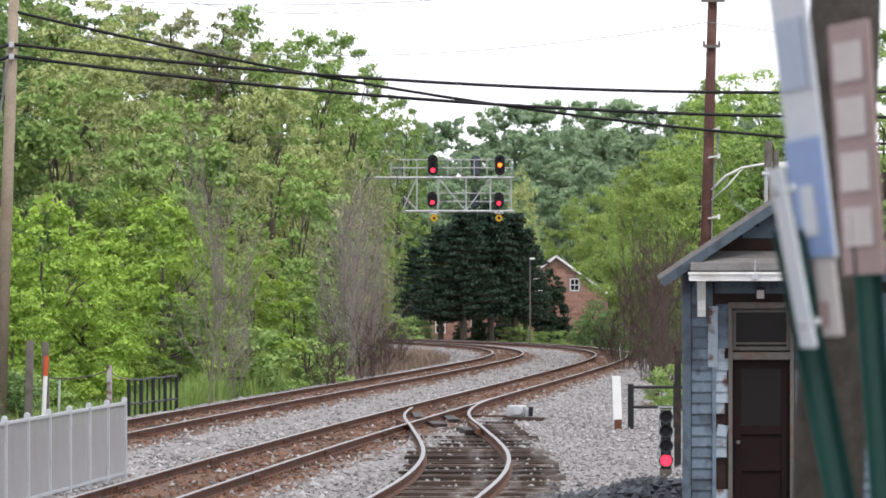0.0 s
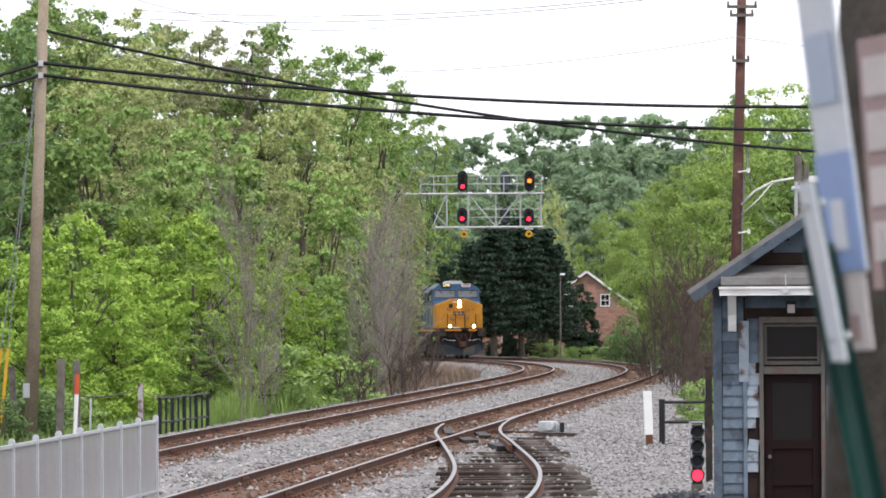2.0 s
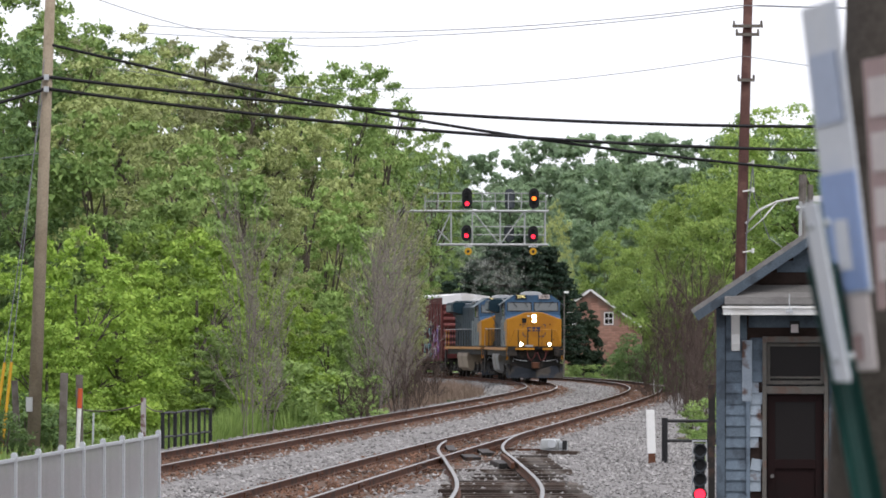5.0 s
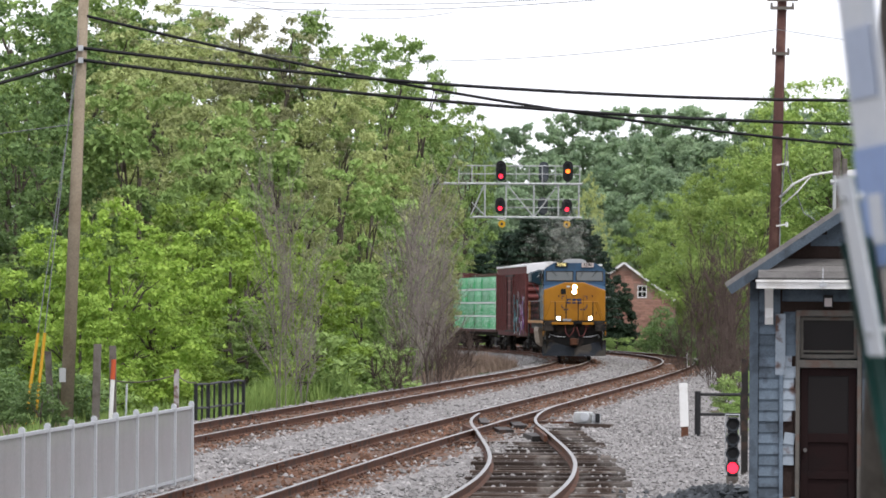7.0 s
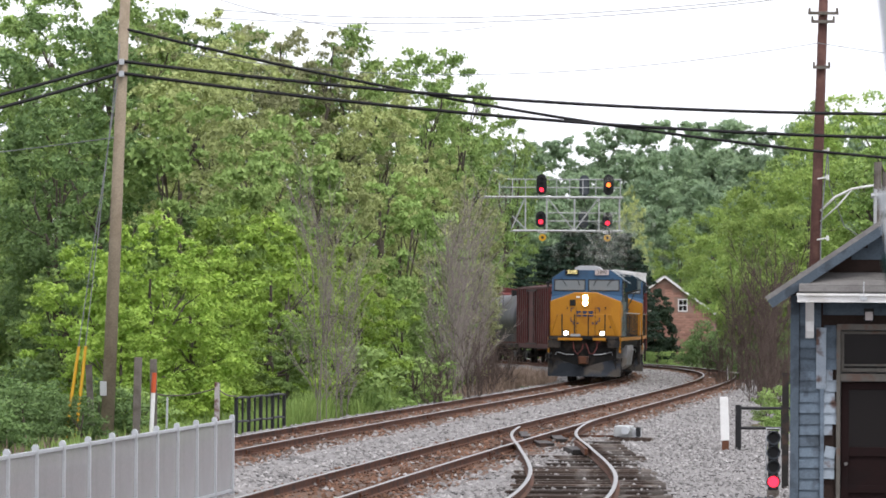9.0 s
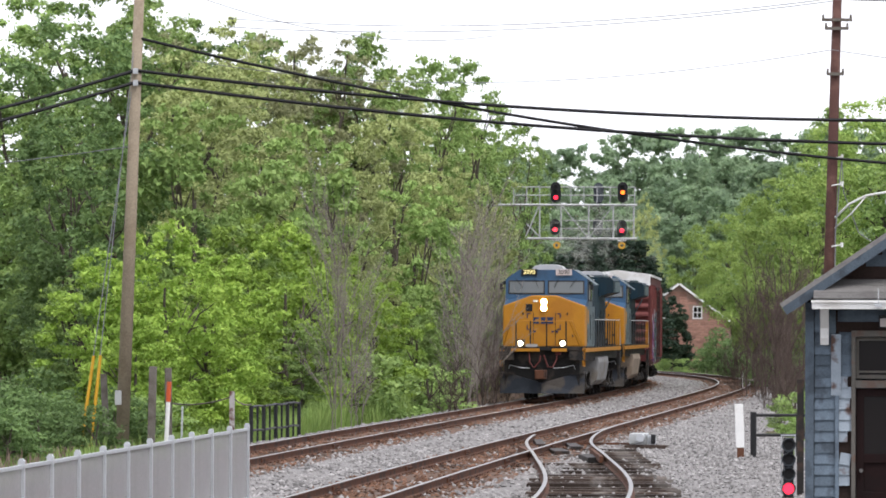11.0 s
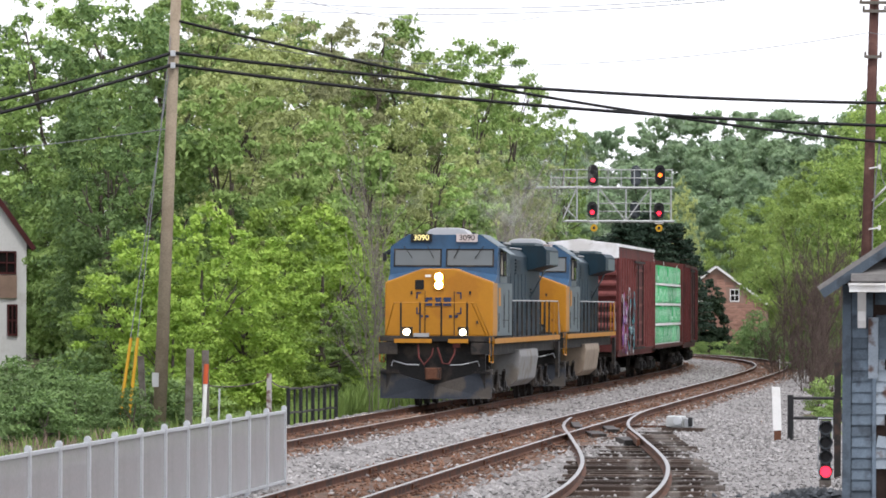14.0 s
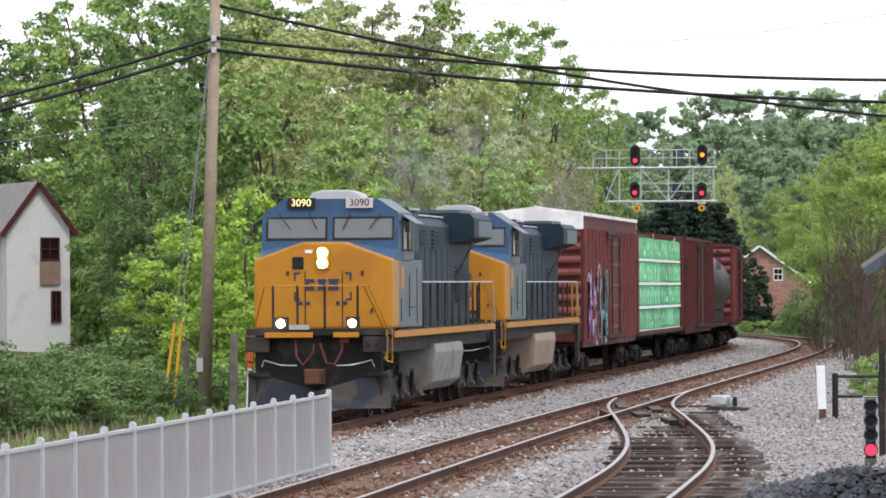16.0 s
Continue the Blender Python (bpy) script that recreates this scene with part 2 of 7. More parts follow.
def side_x(y):
    ys, xs = SIDE_Y, SIDE_X
    k = min(max(int(np.searchsorted(ys, y)) - 1, 0), len(ys) - 2)
    slope = [(xs[min(j + 1, len(xs) - 1)] - xs[max(j - 1, 0)]) / (ys[min(j + 1, len(xs) - 1)] - ys[max(j - 1, 0)]) for j in (k, k + 1)]
    w = ys[k + 1] - ys[k]
    u = (y - ys[k]) / w
    return (2 * u**3 - 3 * u * u + 1) * xs[k] + (u**3 - 2 * u * u + u) * w * slope[0] + (3 * u * u - 2 * u**3) * xs[k + 1] + (u**3 - u * u) * w * slope[1]


def beside(y, off=0.0, up=0.0):
    d = (side_x(y + 0.5) - side_x(y - 0.5))
    th = math.atan(d)
    return Vector((side_x(y) + off * math.cos(th), y - off * math.sin(th), level(y) + up)), th


# ---- ground, ballast, tracks ----
def bank(x, y):
    """Height of the natural ground."""
    z = level(y) - 0.55
    left, right = near_x(min(max(y, 0), 400)) - SPACING - 5.5, near_x(min(max(y, 0), 400)) + 7.5
    if x < left and y > 30:
        z += 0.25 * noise.noise((x * 0.15, y * 0.05, 0)) + min(max(left - 8 - x, 0) * 0.05, 1.6)
    if x > right and y > 125:
        z += min((x - right) * 0.28, 4.0) * min((y - 125) / 60, 1) * min(max((330 - y) / 60, 0), 1)
    if y > 420:
        z += min((y - 420) * 0.03, 8.0)
    return z


def ground():
    xs = [-2500, -900, -300, -120, -70, -50] + [x for x in range(-40, 41, 2)] + [50, 70, 120, 300, 900, 2500]
    ys = [-300, -60, 0] + [y for y in range(20, 421, 8)] + [450, 500, 600, 760, 1000, 1500, 2500, 4500]
    verts = [(x, y, bank(x, y)) for y in ys for x in xs]
    w = len(xs)
    faces = [(j * w + i, j * w + i + 1, (j + 1) * w + i + 1, (j + 1) * w + i) for j in range(len(ys) - 1) for i in range(w - 1)]
    tagged(new("ground", mesh_of("ground", verts, faces, M_GROUND)), "grassy brown earth beside the railway line", "ground", kind="structure")


PROFILE = [(-SPACING - 3.1, -0.66), (-SPACING - 2.0, -0.19), (-SPACING - 0.9, -0.17), (-SPACING + 0.9, -0.17), (-SPACING + 2.0, -0.2), (-2.5, -0.26),
           (-2.0, -0.2), (-0.9, -0.17), (0.9, -0.17), (2.0, -0.19), (3.4, -0.42), (4.5, -0.62)]


def ballast():
    ss = [s for s in range(-58, 200, 1)] + [s for s in range(200, 400, 4)]
    verts, rows = [], []
    fine = [(PROFILE[k][0] + (PROFILE[k + 1][0] - PROFILE[k][0]) * j / 3, PROFILE[k][1] + (PROFILE[k + 1][1] - PROFILE[k][1]) * j / 3) for k in range(len(PROFILE) - 1) for j in range(3)] + [PROFILE[-1]]
    for s in ss:
        for o, z in fine:
            p, _ = along(s, o, z)
            p.z += 0.05 * noise.noise(p * 1.7) + 0.02 * noise.noise(p * 6)
            verts.append(p)
    w = len(fine)
    faces = [(j * w + i, j * w + i + 1, (j + 1) * w + i + 1, (j + 1) * w + i) for j in range(len(ss) - 1) for i in range(w - 1)]
    me = mesh_of("ballast_bed", verts, faces, M_BALLAST)
    me.materials.append(M_DUST)
    for f in me.polygons:
        o = fine[f.index % (w - 1)][0]
        if min(abs(o), abs(o + SPACING)) < 1.35:
            f.material_index = 1
    tagged(new("ballast_bed", me), "grey crushed stone ballast, rust-brown between the rails", "ballast", kind="structure")
    # the gravel yard on the shed's side
    verts, faces = [], []
    ys, n = [y for y in range(20, 138, 1)], 24
    for y in ys:
        x0, x1 = near_x(y) + 1.9, 9.0 - max(0, y - 112) * 0.14
        for i in range(n + 1):
            p = Vector((x0 + (x1 - x0) * i / n, y, 0))
            p.z = level(y) - 0.24 + 0.03 * noise.noise(p * 0.8) + 0.02 * noise.noise(p * 5) - 0.10 * max(0, (p.x - 5) / 4)
            verts.append(p)
    for j in range(len(ys) - 1):
        for i in range(n):
            a = j * (n + 1) + i
            faces.append((a, a + 1, a + n + 2, a + n + 1))
    tagged(new("gravel_yard", mesh_of("gravel_yard", verts, faces, M_BALLAST)), "pale grey gravel yard between siding and shed", "gravel", kind="structure")


def yard_z(x, y):
    return level(y) - 0.24 - 0.10 * max(0, (x - 5) / 4)


ROCK = [(1, 0, 0), (-1, 0, 0), (0, 1, 0), (0, -1, 0), (0, 0, 1), (0, 0, -1)]
ROCK_F = np.array([(0, 2, 4), (2, 1, 4), (1, 3, 4), (3, 0, 4), (2, 0, 5), (1, 2, 5), (3, 1, 5), (0, 3, 5)])


def stones(name, points, size, material, label, rng):
    """Loose stones, one island each."""
    n = len(points)
    r = size * rng.uniform(0.5, 1.5, (n, 1, 1)) * rng.uniform(0.6, 1.3, (n, 6, 1))
    ang = rng.uniform(0, 6.28, n)
    base = np.array(ROCK, float)[None].repeat(n, 0) + rng.uniform(-0.35, 0.35, (n, 6, 3))
    c, s = np.cos(ang)[:, None], np.sin(ang)[:, None]
    v = np.stack([base[..., 0] * c - base[..., 1] * s, base[..., 0] * s + base[..., 1] * c, base[..., 2] * 0.75], -1) * r
    v = (v + np.array(points)[:, None, :]).reshape(-1, 3)
    f = (ROCK_F[None] + 6 * np.arange(n)[:, None, None]).reshape(-1, 3)
    tagged(new(name, mesh_of(name, v.tolist(), f.tolist(), material)), label, "stones", kind="stuff")


def loose_stones():
    rng = np.random.default_rng(3)
    grey, brown, yard = [], [], []
    while len(grey) + len(brown) < 34000:
        s = 18 + 235 * rng.random() ** 1.5
        o = rng.uniform(-SPACING - 3.4, 2.6 if s < 70 else 4.6)
        z = float(np.interp(o, [a for a, _ in PROFILE], [b for _, b in PROFILE]))
        p, _ = along(s, o, z + 0.012)
        if p.x < -6 and p.y < 55:
            continue
        d = min(abs(o), abs(o + SPACING))
        (brown if d < 1.15 + 0.45 * rng.random() and rng.random() < 0.9 else grey).append(p[:])
    while len(yard) < 15000:
        y = 62 + 76 * rng.random() ** 1.25
        x = rng.uniform(near_x(y) + 1.4, 8.8 - max(0, y - 112) * 0.14)
        if -0.75 < x - side_x(y) < 1.7 and y < 118 and rng.random() < 0.65:
            continue
        yard.append((x, y, yard_z(x, y) + 0.02))
    for _ in range(300):
        y = 64 + 56 * rng.random() ** 1.2
        x = side_x(y) + rng.uniform(-1.7, 1.7)
        yard.append((x, y, yard_z(x, y) + 0.05))
    for _ in range(3500):
        y = rng.normal(116, 7)
        x = (near_x(y) + side_x(min(y, 140))) / 2 - 0.25 + rng.normal(0, 0.5)
        brown.append((x, y, yard_z(x, y) + 0.035))
    stones("ballast_stones", grey, 0.045, M_STONE, "loose grey ballast stones beside the rails", rng)
    stones("stained_stones", brown, 0.04, M_DUSTSTONE, "rust-stained ballast stones between the rails", rng)
    stones("gravel_stones", yard, 0.035, M_STONE, "loose pale gravel by the siding", rng)
    heap = []
    while len(heap) < 3200:
        x, y = rng.normal(3.0, 0.75), rng.normal(72.5, 2.2)
        z = 0.42 * math.exp(-((x - 3.0) / 0.9) ** 2 - ((y - 72.5) / 3.0) ** 2)
        heap.append((x, y, yard_z(x, y) + z * rng.uniform(0.2, 1) + 0.02))
    stones("stone_heap", heap, 0.07, M_DARKSTONE, "low heap of dark crushed stone beside the shed", rng)


M_GRIME_TRACK = mat("greasy black casting", (0.03, 0.027, 0.025), 0.6, 0, 0.3, 0.3, (0.07, 0.045, 0.035), 0.4, 0.3)
RAIL = [(-0.07, -0.172), (0.07, -0.172), (0.07, -0.155), (0.012, -0.135), (0.012, -0.045), (0.037, -0.035), (0.037, -0.008), (0.022, 0), (-0.022, 0),
        (-0.037, -0.008), (-0.037, -0.035), (-0.012, -0.045), (-0.012, -0.135), (-0.07, -0.155)]


def rail(path, parent, name="rail"):
    """A rail swept along points with headings; the running surface is bright."""
    verts, faces, n = [], [], len(RAIL)
    for p, th in path:
        for u, v in RAIL:
            verts.append((p.x + u * math.cos(th), p.y - u * math.sin(th), p.z + v))
    for j in range(len(path) - 1):
        for k in range(n):
            a, b = j * n + k, j * n + (k + 1) % n
            faces.append((a, b, b + n, a + n))
    faces += [tuple(range(n))[::-1], tuple(range(len(verts) - n, len(verts)))]
    me = mesh_of(name, verts, faces, M_RUST)
    me.materials.append(M_STEEL)
    for f in me.polygons:
        if f.index % n in (6, 7, 8) and f.index < (len(path) - 1) * n:
            f.material_index = 1
    ob = new(name, me)
    ob.parent = parent
    return ob


def tie_mesh(length=2.6):
    bm = bmesh.new()
    box(bm, (0, 0, -0.09), (length, 0.23, 0.18))
    bmesh.ops.bevel(bm, geom=bm.edges[:], offset=0.012, segments=1, affect="EDGES")
    me = bpy.data.meshes.new("tie")
    bm.to_mesh(me)
    bm.free()
    me.materials.append(M_TIE)
    return me


def plate_mesh():
    bm = bmesh.new()
    box(bm, (0, 0, 0.008), (0.34, 0.19, 0.016))
    for sx in (-0.11, 0.11):
        for sy in (-0.06, 0.06):
            box(bm, (sx, sy, 0.025), (0.025, 0.025, 0.03))
    me = bpy.data.meshes.new("tie_plate")
    bm.to_mesh(me)
    bm.free()
    me.materials.append(M_RUST)
    return me


def joint_bars(parent, path_at, starts, off):
    for s in starts:
        p, th = path_at(s, off)
        bm = bmesh.new()
        for side in (-1, 1):
            box(bm, (side * 0.03, 0, -0.085), (0.03, 0.9, 0.085))
            for k in range(6):
                tube(bm, (side * 0.04, -0.37 + k * 0.15, -0.085), (side * 0.065, -0.37 + k * 0.15, -0.085), 0.016, None, 6)
        ob = part("joint_bar", bm, M_RUST, parent)
        ob.matrix_basis = Matrix.Translation(p) @ Matrix.Rotation(-th, 4, "Z")


def tracks():
    tie, plate, long_tie = tie_mesh(), plate_mesh(), tie_mesh(3.3)
    rng = random.Random(5)
    for name, off, label in (("railway_track", -SPACING, "worn steel rails on half-buried ties, farther running track"), ("railway_track", 0.0, "worn steel rails on half-buried ties, with a turnout")):
        t = thing(name, label, "railway track", "running tracks", "structure")
        ss = list(range(-58, 400, 3))
        for side in (-GAUGE / 2, GAUGE / 2):
            rail([along(s, off + side) for s in ss], t)
            joint_bars(t, along, [s + (5 if side > 0 else 0) for s in range(14, 190, 12)], off + side)
        for k in range(290):
            s = 14 + k * 0.56
            p, th = along(s + rng.uniform(-0.05, 0.05), off, -0.176 + rng.uniform(-0.012, 0.012))
            o = new("tie", tie)
            o.parent, o.location, o.rotation_euler = t, p, (0, 0, -th + rng.uniform(-0.02, 0.02))
            if k < 150:
                for side in (-GAUGE / 2, GAUGE / 2):
                    q, th = along(s, off + side, -0.172)
                    o = new("tie_plate", plate)
                    o.parent, o.location, o.rotation_euler = t, q, (0, 0, -th)
    t = thing("siding_track", "curved siding rails on dark bare wooden ties", "railway track", "", "structure")
    ys = [20 + 2 * k for k in range(60)]
    rail([beside(y, -GAUGE / 2, 0.004) for y in ys if y < 127], t)
    rail([beside(y, GAUGE / 2, 0.004) for y in ys if y < 137], t)
    for k in range(150):
        y = 45 + k * 0.56
        if y < 122:
            p, th = beside(y, 0.15 if y > 108 else 0.22, -0.185 + rng.choice((-0.03, -0.02, 0.0, 0.01, 0.035)))
            if y < 100:
                p.x += rng.uniform(-0.05, 0.2)
            o = new("tie", tie if y < 104 else long_tie)
            o.parent, o.location, o.rotation_euler = t, p, (0, 0, -th + rng.uniform(-0.04, 0.04))
    # guard rails, frog and switch blades in the turnout
    bm = bmesh.new()
    for y0, y1, off in ((106, 113, 0.62),):
        for k in range(7):
            p, th = beside(y0 + k, off)
            box(bm, (0, 0, -0.06), (0.07, 1.0, 0.13), Matrix.Translation(p) @ Matrix.Rotation(-th, 4, "Z"))
    part("guard_rail", bm, M_RUST, t, "rusty guard rail")
    bm = bmesh.new()
    p, th = beside(113, -GAUGE / 2)
    prism(bm, [(-0.05, -3), (0.05, -3), (0.22, 1.6), (-0.22, 1.6)], -0.16, -0.004, "z", Matrix.Translation(p) @ Matrix.Rotation(-th, 4, "Z"))
    for y, off, w, l in ((122, -0.5, 0.16, 3.0), (119, 0.35, 0.2, 2.2), (114.5, -0.05, 0.24, 1.6), (109.5, 0.5, 0.22, 1.8)):
        b2 = bmesh.new()
        p, th = beside(y, off, -0.14)
        box(b2, (0, 0, 0), (w * 1.4, l * 1.6, 0.12), Matrix.Translation(p) @ Matrix.Rotation(-th + 0.04, 4, "Z"))
        part("heel_block", b2, M_GRIME_TRACK, t, "greasy black casting in the turnout", bevel=0.02)
    part("frog", bm, M_RUST, t, "cast steel frog where the rails cross")


# ---- trees ----
def leaf_cloud(rng, centres, radii, count, size, flat=0.75, droop=0.0):
    """Leaf blades round many uneven clumps."""
    k = rng.integers(0, len(centres), count)
    d = rng.normal(0, 1, (count, 3))
    d /= np.linalg.norm(d, axis=1, keepdims=True)
    rad = radii[k][:, None] * np.minimum(np.abs(rng.normal(0, 0.62, (count, 1))) + 0.12, 1.7)
    p = centres[k] + d * rad * np.array([1, 1, flat])
    a = rng.normal(0, 1, (count, 3)) + np.array([0, 0, -droop])
    a /= np.linalg.norm(a, axis=1, keepdims=True)
    up = d * 0.8 + rng.normal(0, 0.55, (count, 3)) + np.array([0, 0, 1.0])
    b = np.cross(a, up)
    b /= np.linalg.norm(b, axis=1, keepdims=True) + 1e-9
    s = size * rng.uniform(0.55, 1.35, (count, 1))
    v = np.stack([p - a * s * 0.5 - b * s * 0.42, p - a * s * 0.5 + b * s * 0.42, p + a * s * 0.7], 1).reshape(-1, 3)
    return v, np.arange(count * 3).reshape(-1, 3)


def quad_mesh(name, v, f, material):
    """A mesh from arrays of corners and of faces with three or four corners."""
    me = bpy.data.meshes.new(name)
    n, w = f.shape
    me.vertices.add(len(v))
    me.vertices.foreach_set("co", np.asarray(v, np.float32).ravel())
    me.loops.add(n * w)
    me.loops.foreach_set("vertex_index", np.asarray(f, np.int32).ravel())
    me.polygons.add(n)
    me.polygons.foreach_set("loop_start", np.arange(n, dtype=np.int32) * w)
    me.update(calc_edges=True)
    me.materials.append(material)
    return me


def limbs(bm, rng, base, top, r, depth, out, spread=0.6, n=5):
    """A tapered limb with a bend, and its forks."""
    mid = (base + top) / 2 + Vector(rng.normal(0, 0.06, 3)) * (top - base).length
    tube(bm, base, mid, r, r * 0.8, n, False)
    tube(bm, mid, top, r * 0.8, r * 0.55, n, False)
    out.append(top)
    if depth:
        way = top - base
        for k in range(3):
            d = way.normalized() + Vector(rng.normal(0, spread, 3))
            d.z = max(d.z, 0.1)
            start = mid.lerp(top, rng.uniform(0.1, 1.0))
            limbs(bm, rng, start, start + d.normalized() * way.length * rng.uniform(0.22, 0.4), r * 0.5, depth - 1, out, spread, n if depth > 1 else 3)


def bough_leaves(rng, centres, radii, count, size, flat=0.6, shell=0.35):
    """Leaf blades laid over the upper skin of many separate boughs, so that each bough shades what hangs under it."""
    share = radii ** 2
    k = rng.choice(len(centres), count, p=share / share.sum())
    d = rng.normal(0, 1, (count, 3))
    d[:, 2] = np.where(rng.random(count) < 0.72, np.abs(d[:, 2]), d[:, 2])
    d /= np.linalg.norm(d, axis=1, keepdims=True)
    lump = 1 + 0.3 * np.sin(d[:, :1] * 5 + k[:, None]) * np.sin(d[:, 1:2] * 5 + 2.1 * k[:, None])
    p = centres[k] + d * radii[k][:, None] * lump * (1 - shell * rng.random((count, 1)) ** 0.7) * np.array([1, 1, flat])
    p += rng.normal(0, 0.05, (count, 3)) * radii[k][:, None]
    a = rng.normal(0, 1, (count, 3))
    a /= np.linalg.norm(a, axis=1, keepdims=True)
    b = np.cross(a, d * 0.9 + rng.normal(0, 0.45, (count, 3)) + np.array([0, 0, 0.7]))
    b /= np.linalg.norm(b, axis=1, keepdims=True) + 1e-9
    s = size * rng.uniform(0.6, 1.4, (count, 1))
    v = np.stack([p - a * s * 0.5 - b * s * 0.42, p - a * s * 0.5 + b * s * 0.42, p + a * s * 0.7], 1).reshape(-1, 3)
    return v, np.arange(count * 3).reshape(-1, 3)


def broadleaf(name, label, height, radius, count, leaf, material, seed, low=0.2, clumps=120, bough=(0.12, 0.3), depth=1, stray=0.12, wide_at=0.45):
    """A tapered trunk and limbs; a crown of separate boughs inside an uneven outline, with a few stray leaves between them."""
    rng = np.random.default_rng(seed)
    t = thing(name, label, "tree")
    lobes = rng.uniform(0, 6.28, 6)
    c, r = [], []
    while len(c) < clumps:
        z = rng.uniform(low, 1.0)
        e = (z - low) / (1 - low)
        w = (e / wide_at) ** 0.5 if e < wide_at else max(0.0, 1 - ((e - wide_at) / (1 - wide_at)) ** 3.6) ** 0.5
        a, q = rng.uniform(0, 6.28), rng.uniform(0.15, 1) ** 0.45
        w *= 0.82 + 0.16 * math.sin(2 * a + lobes[0]) + 0.14 * math.sin(3 * a + 7 * e + lobes[1]) + 0.10 * math.sin(5 * a - 9 * e + lobes[2])
        size = radius * rng.uniform(*bough) * (1.2 - 0.55 * e)
        z = z + 0.06 * math.sin(2 * a + lobes[3]) * e
        c.append((math.cos(a) * q * w * radius, math.sin(a) * q * w * radius, z * height - size * 0.5))
        r.append(size)
    bm, tips = bmesh.new(), []
    h0 = height * max(0.3, low)
    tube(bm, (0, 0, -0.6), (0.05, 0, h0), height * 0.018 + 0.04, height * 0.013 + 0.02, 8)
    tube(bm, (0.05, 0, h0), (0.1, 0.1, height * 0.72), height * 0.011 + 0.02, 0.03, 6)
    for k in range(9):
        e = Vector(c[int(rng.integers(0, clumps))])
        e = Vector((e.x * 0.75, e.y * 0.75, max(e.z * 0.88, h0)))
        limbs(bm, rng, Vector((0.05, 0, h0 * rng.uniform(0.7, 1.0) + max(0.0, e.z - h0) * 0.35)), e, height * 0.006 + 0.01, depth, tips, 0.4, 4)
    part("trunk", bm, M_BARK, t)
    v, f = bough_leaves(rng, np.array(c), np.array(r), int(count * (1 - stray)), leaf)
    v2, _ = leaf_cloud(rng, np.array(c), np.array(r) * 1.25, count - int(count * (1 - stray)), leaf)
    v = np.concatenate([v, v2])
    o = new("crown", quad_mesh("crown", v, np.arange(len(v)).reshape(-1, 3), material))
    o.parent = t
    return t


def bare_tree(name, label, height, spread, seed, material, stems=3):
    rng = np.random.default_rng(seed)
    t = thing(name, label, "tree")
    v, f, stem_v, stem_f, tip_v, tip_f = [], [], [], [], [], []

    def twig(p, q, r, v, f):
        d = (q - p).normalized()
        u = d.orthogonal().normalized()
        w = d.cross(u)
        k = len(v)
        for e, rr in ((p, r), (q, r * 0.6)):
            for j in range(3):
                v.append(e + (u * math.cos(j * 2.094) + w * math.sin(j * 2.094)) * rr)
        for j in range(3):
            f.append((k + j, k + (j + 1) % 3, k + 3 + (j + 1) % 3, k + 3 + j))

    def tip(p, q, r):
        d = (q - p).normalized()
        u = d.orthogonal().normalized() * r
        w = d.cross(u)
        k = len(tip_v)
        tip_v.extend((p + u, p - u * 0.5 + w * 0.87, p - u * 0.5 - w * 0.87, q))
        tip_f.extend(((k, k + 1, k + 3), (k + 1, k + 2, k + 3), (k + 2, k, k + 3)))

    def grow(p, d, length, r, depth):
        n = 4 if depth else 2
        for k in range(n):
            q = p + d * (length / n)
            if not depth:
                tip(p, q + d * (length / n * 0.25), max(r, 0.008))
                p = q
                d = (d + Vector(rng.normal(0, 0.15, 3))).normalized()
                continue
            twig(p, q, r * (1 - 0.14 * k), *((stem_v, stem_f) if depth == 3 else (v, f)))
            if depth:
                for _ in range(2):
                    e = (d + Vector(rng.normal(0, 0.5, 3))).normalized()
                    e.z = abs(e.z) * 0.6 + 0.35
                    grow(q, e.normalized(), length * rng.uniform(0.3, 0.5), r * 0.5, depth - 1)
            p = q
            d = (d + Vector(rng.normal(0, 0.10, 3))).normalized()

    for k in range(stems):
        b = Vector((rng.normal(0, spread * 0.25), rng.normal(0, spread * 0.25), -0.4))
        stem_v.clear()
        stem_f.clear()
        grow(b, Vector((rng.normal(0, 0.10), rng.normal(0, 0.10), 1)).normalized(), height * rng.uniform(0.7, 1.05), 0.035 + height * 0.004, 3)
        o = new("stem", quad_mesh("stem", stem_v, np.array(stem_f), material))
        o.parent = t
    for nm, vv, ff in (("branchwork", v, f), ("twigwork", tip_v, tip_f)):
        o = new(nm, quad_mesh(nm, vv, np.array(ff), material))
        o.parent = t
    return t


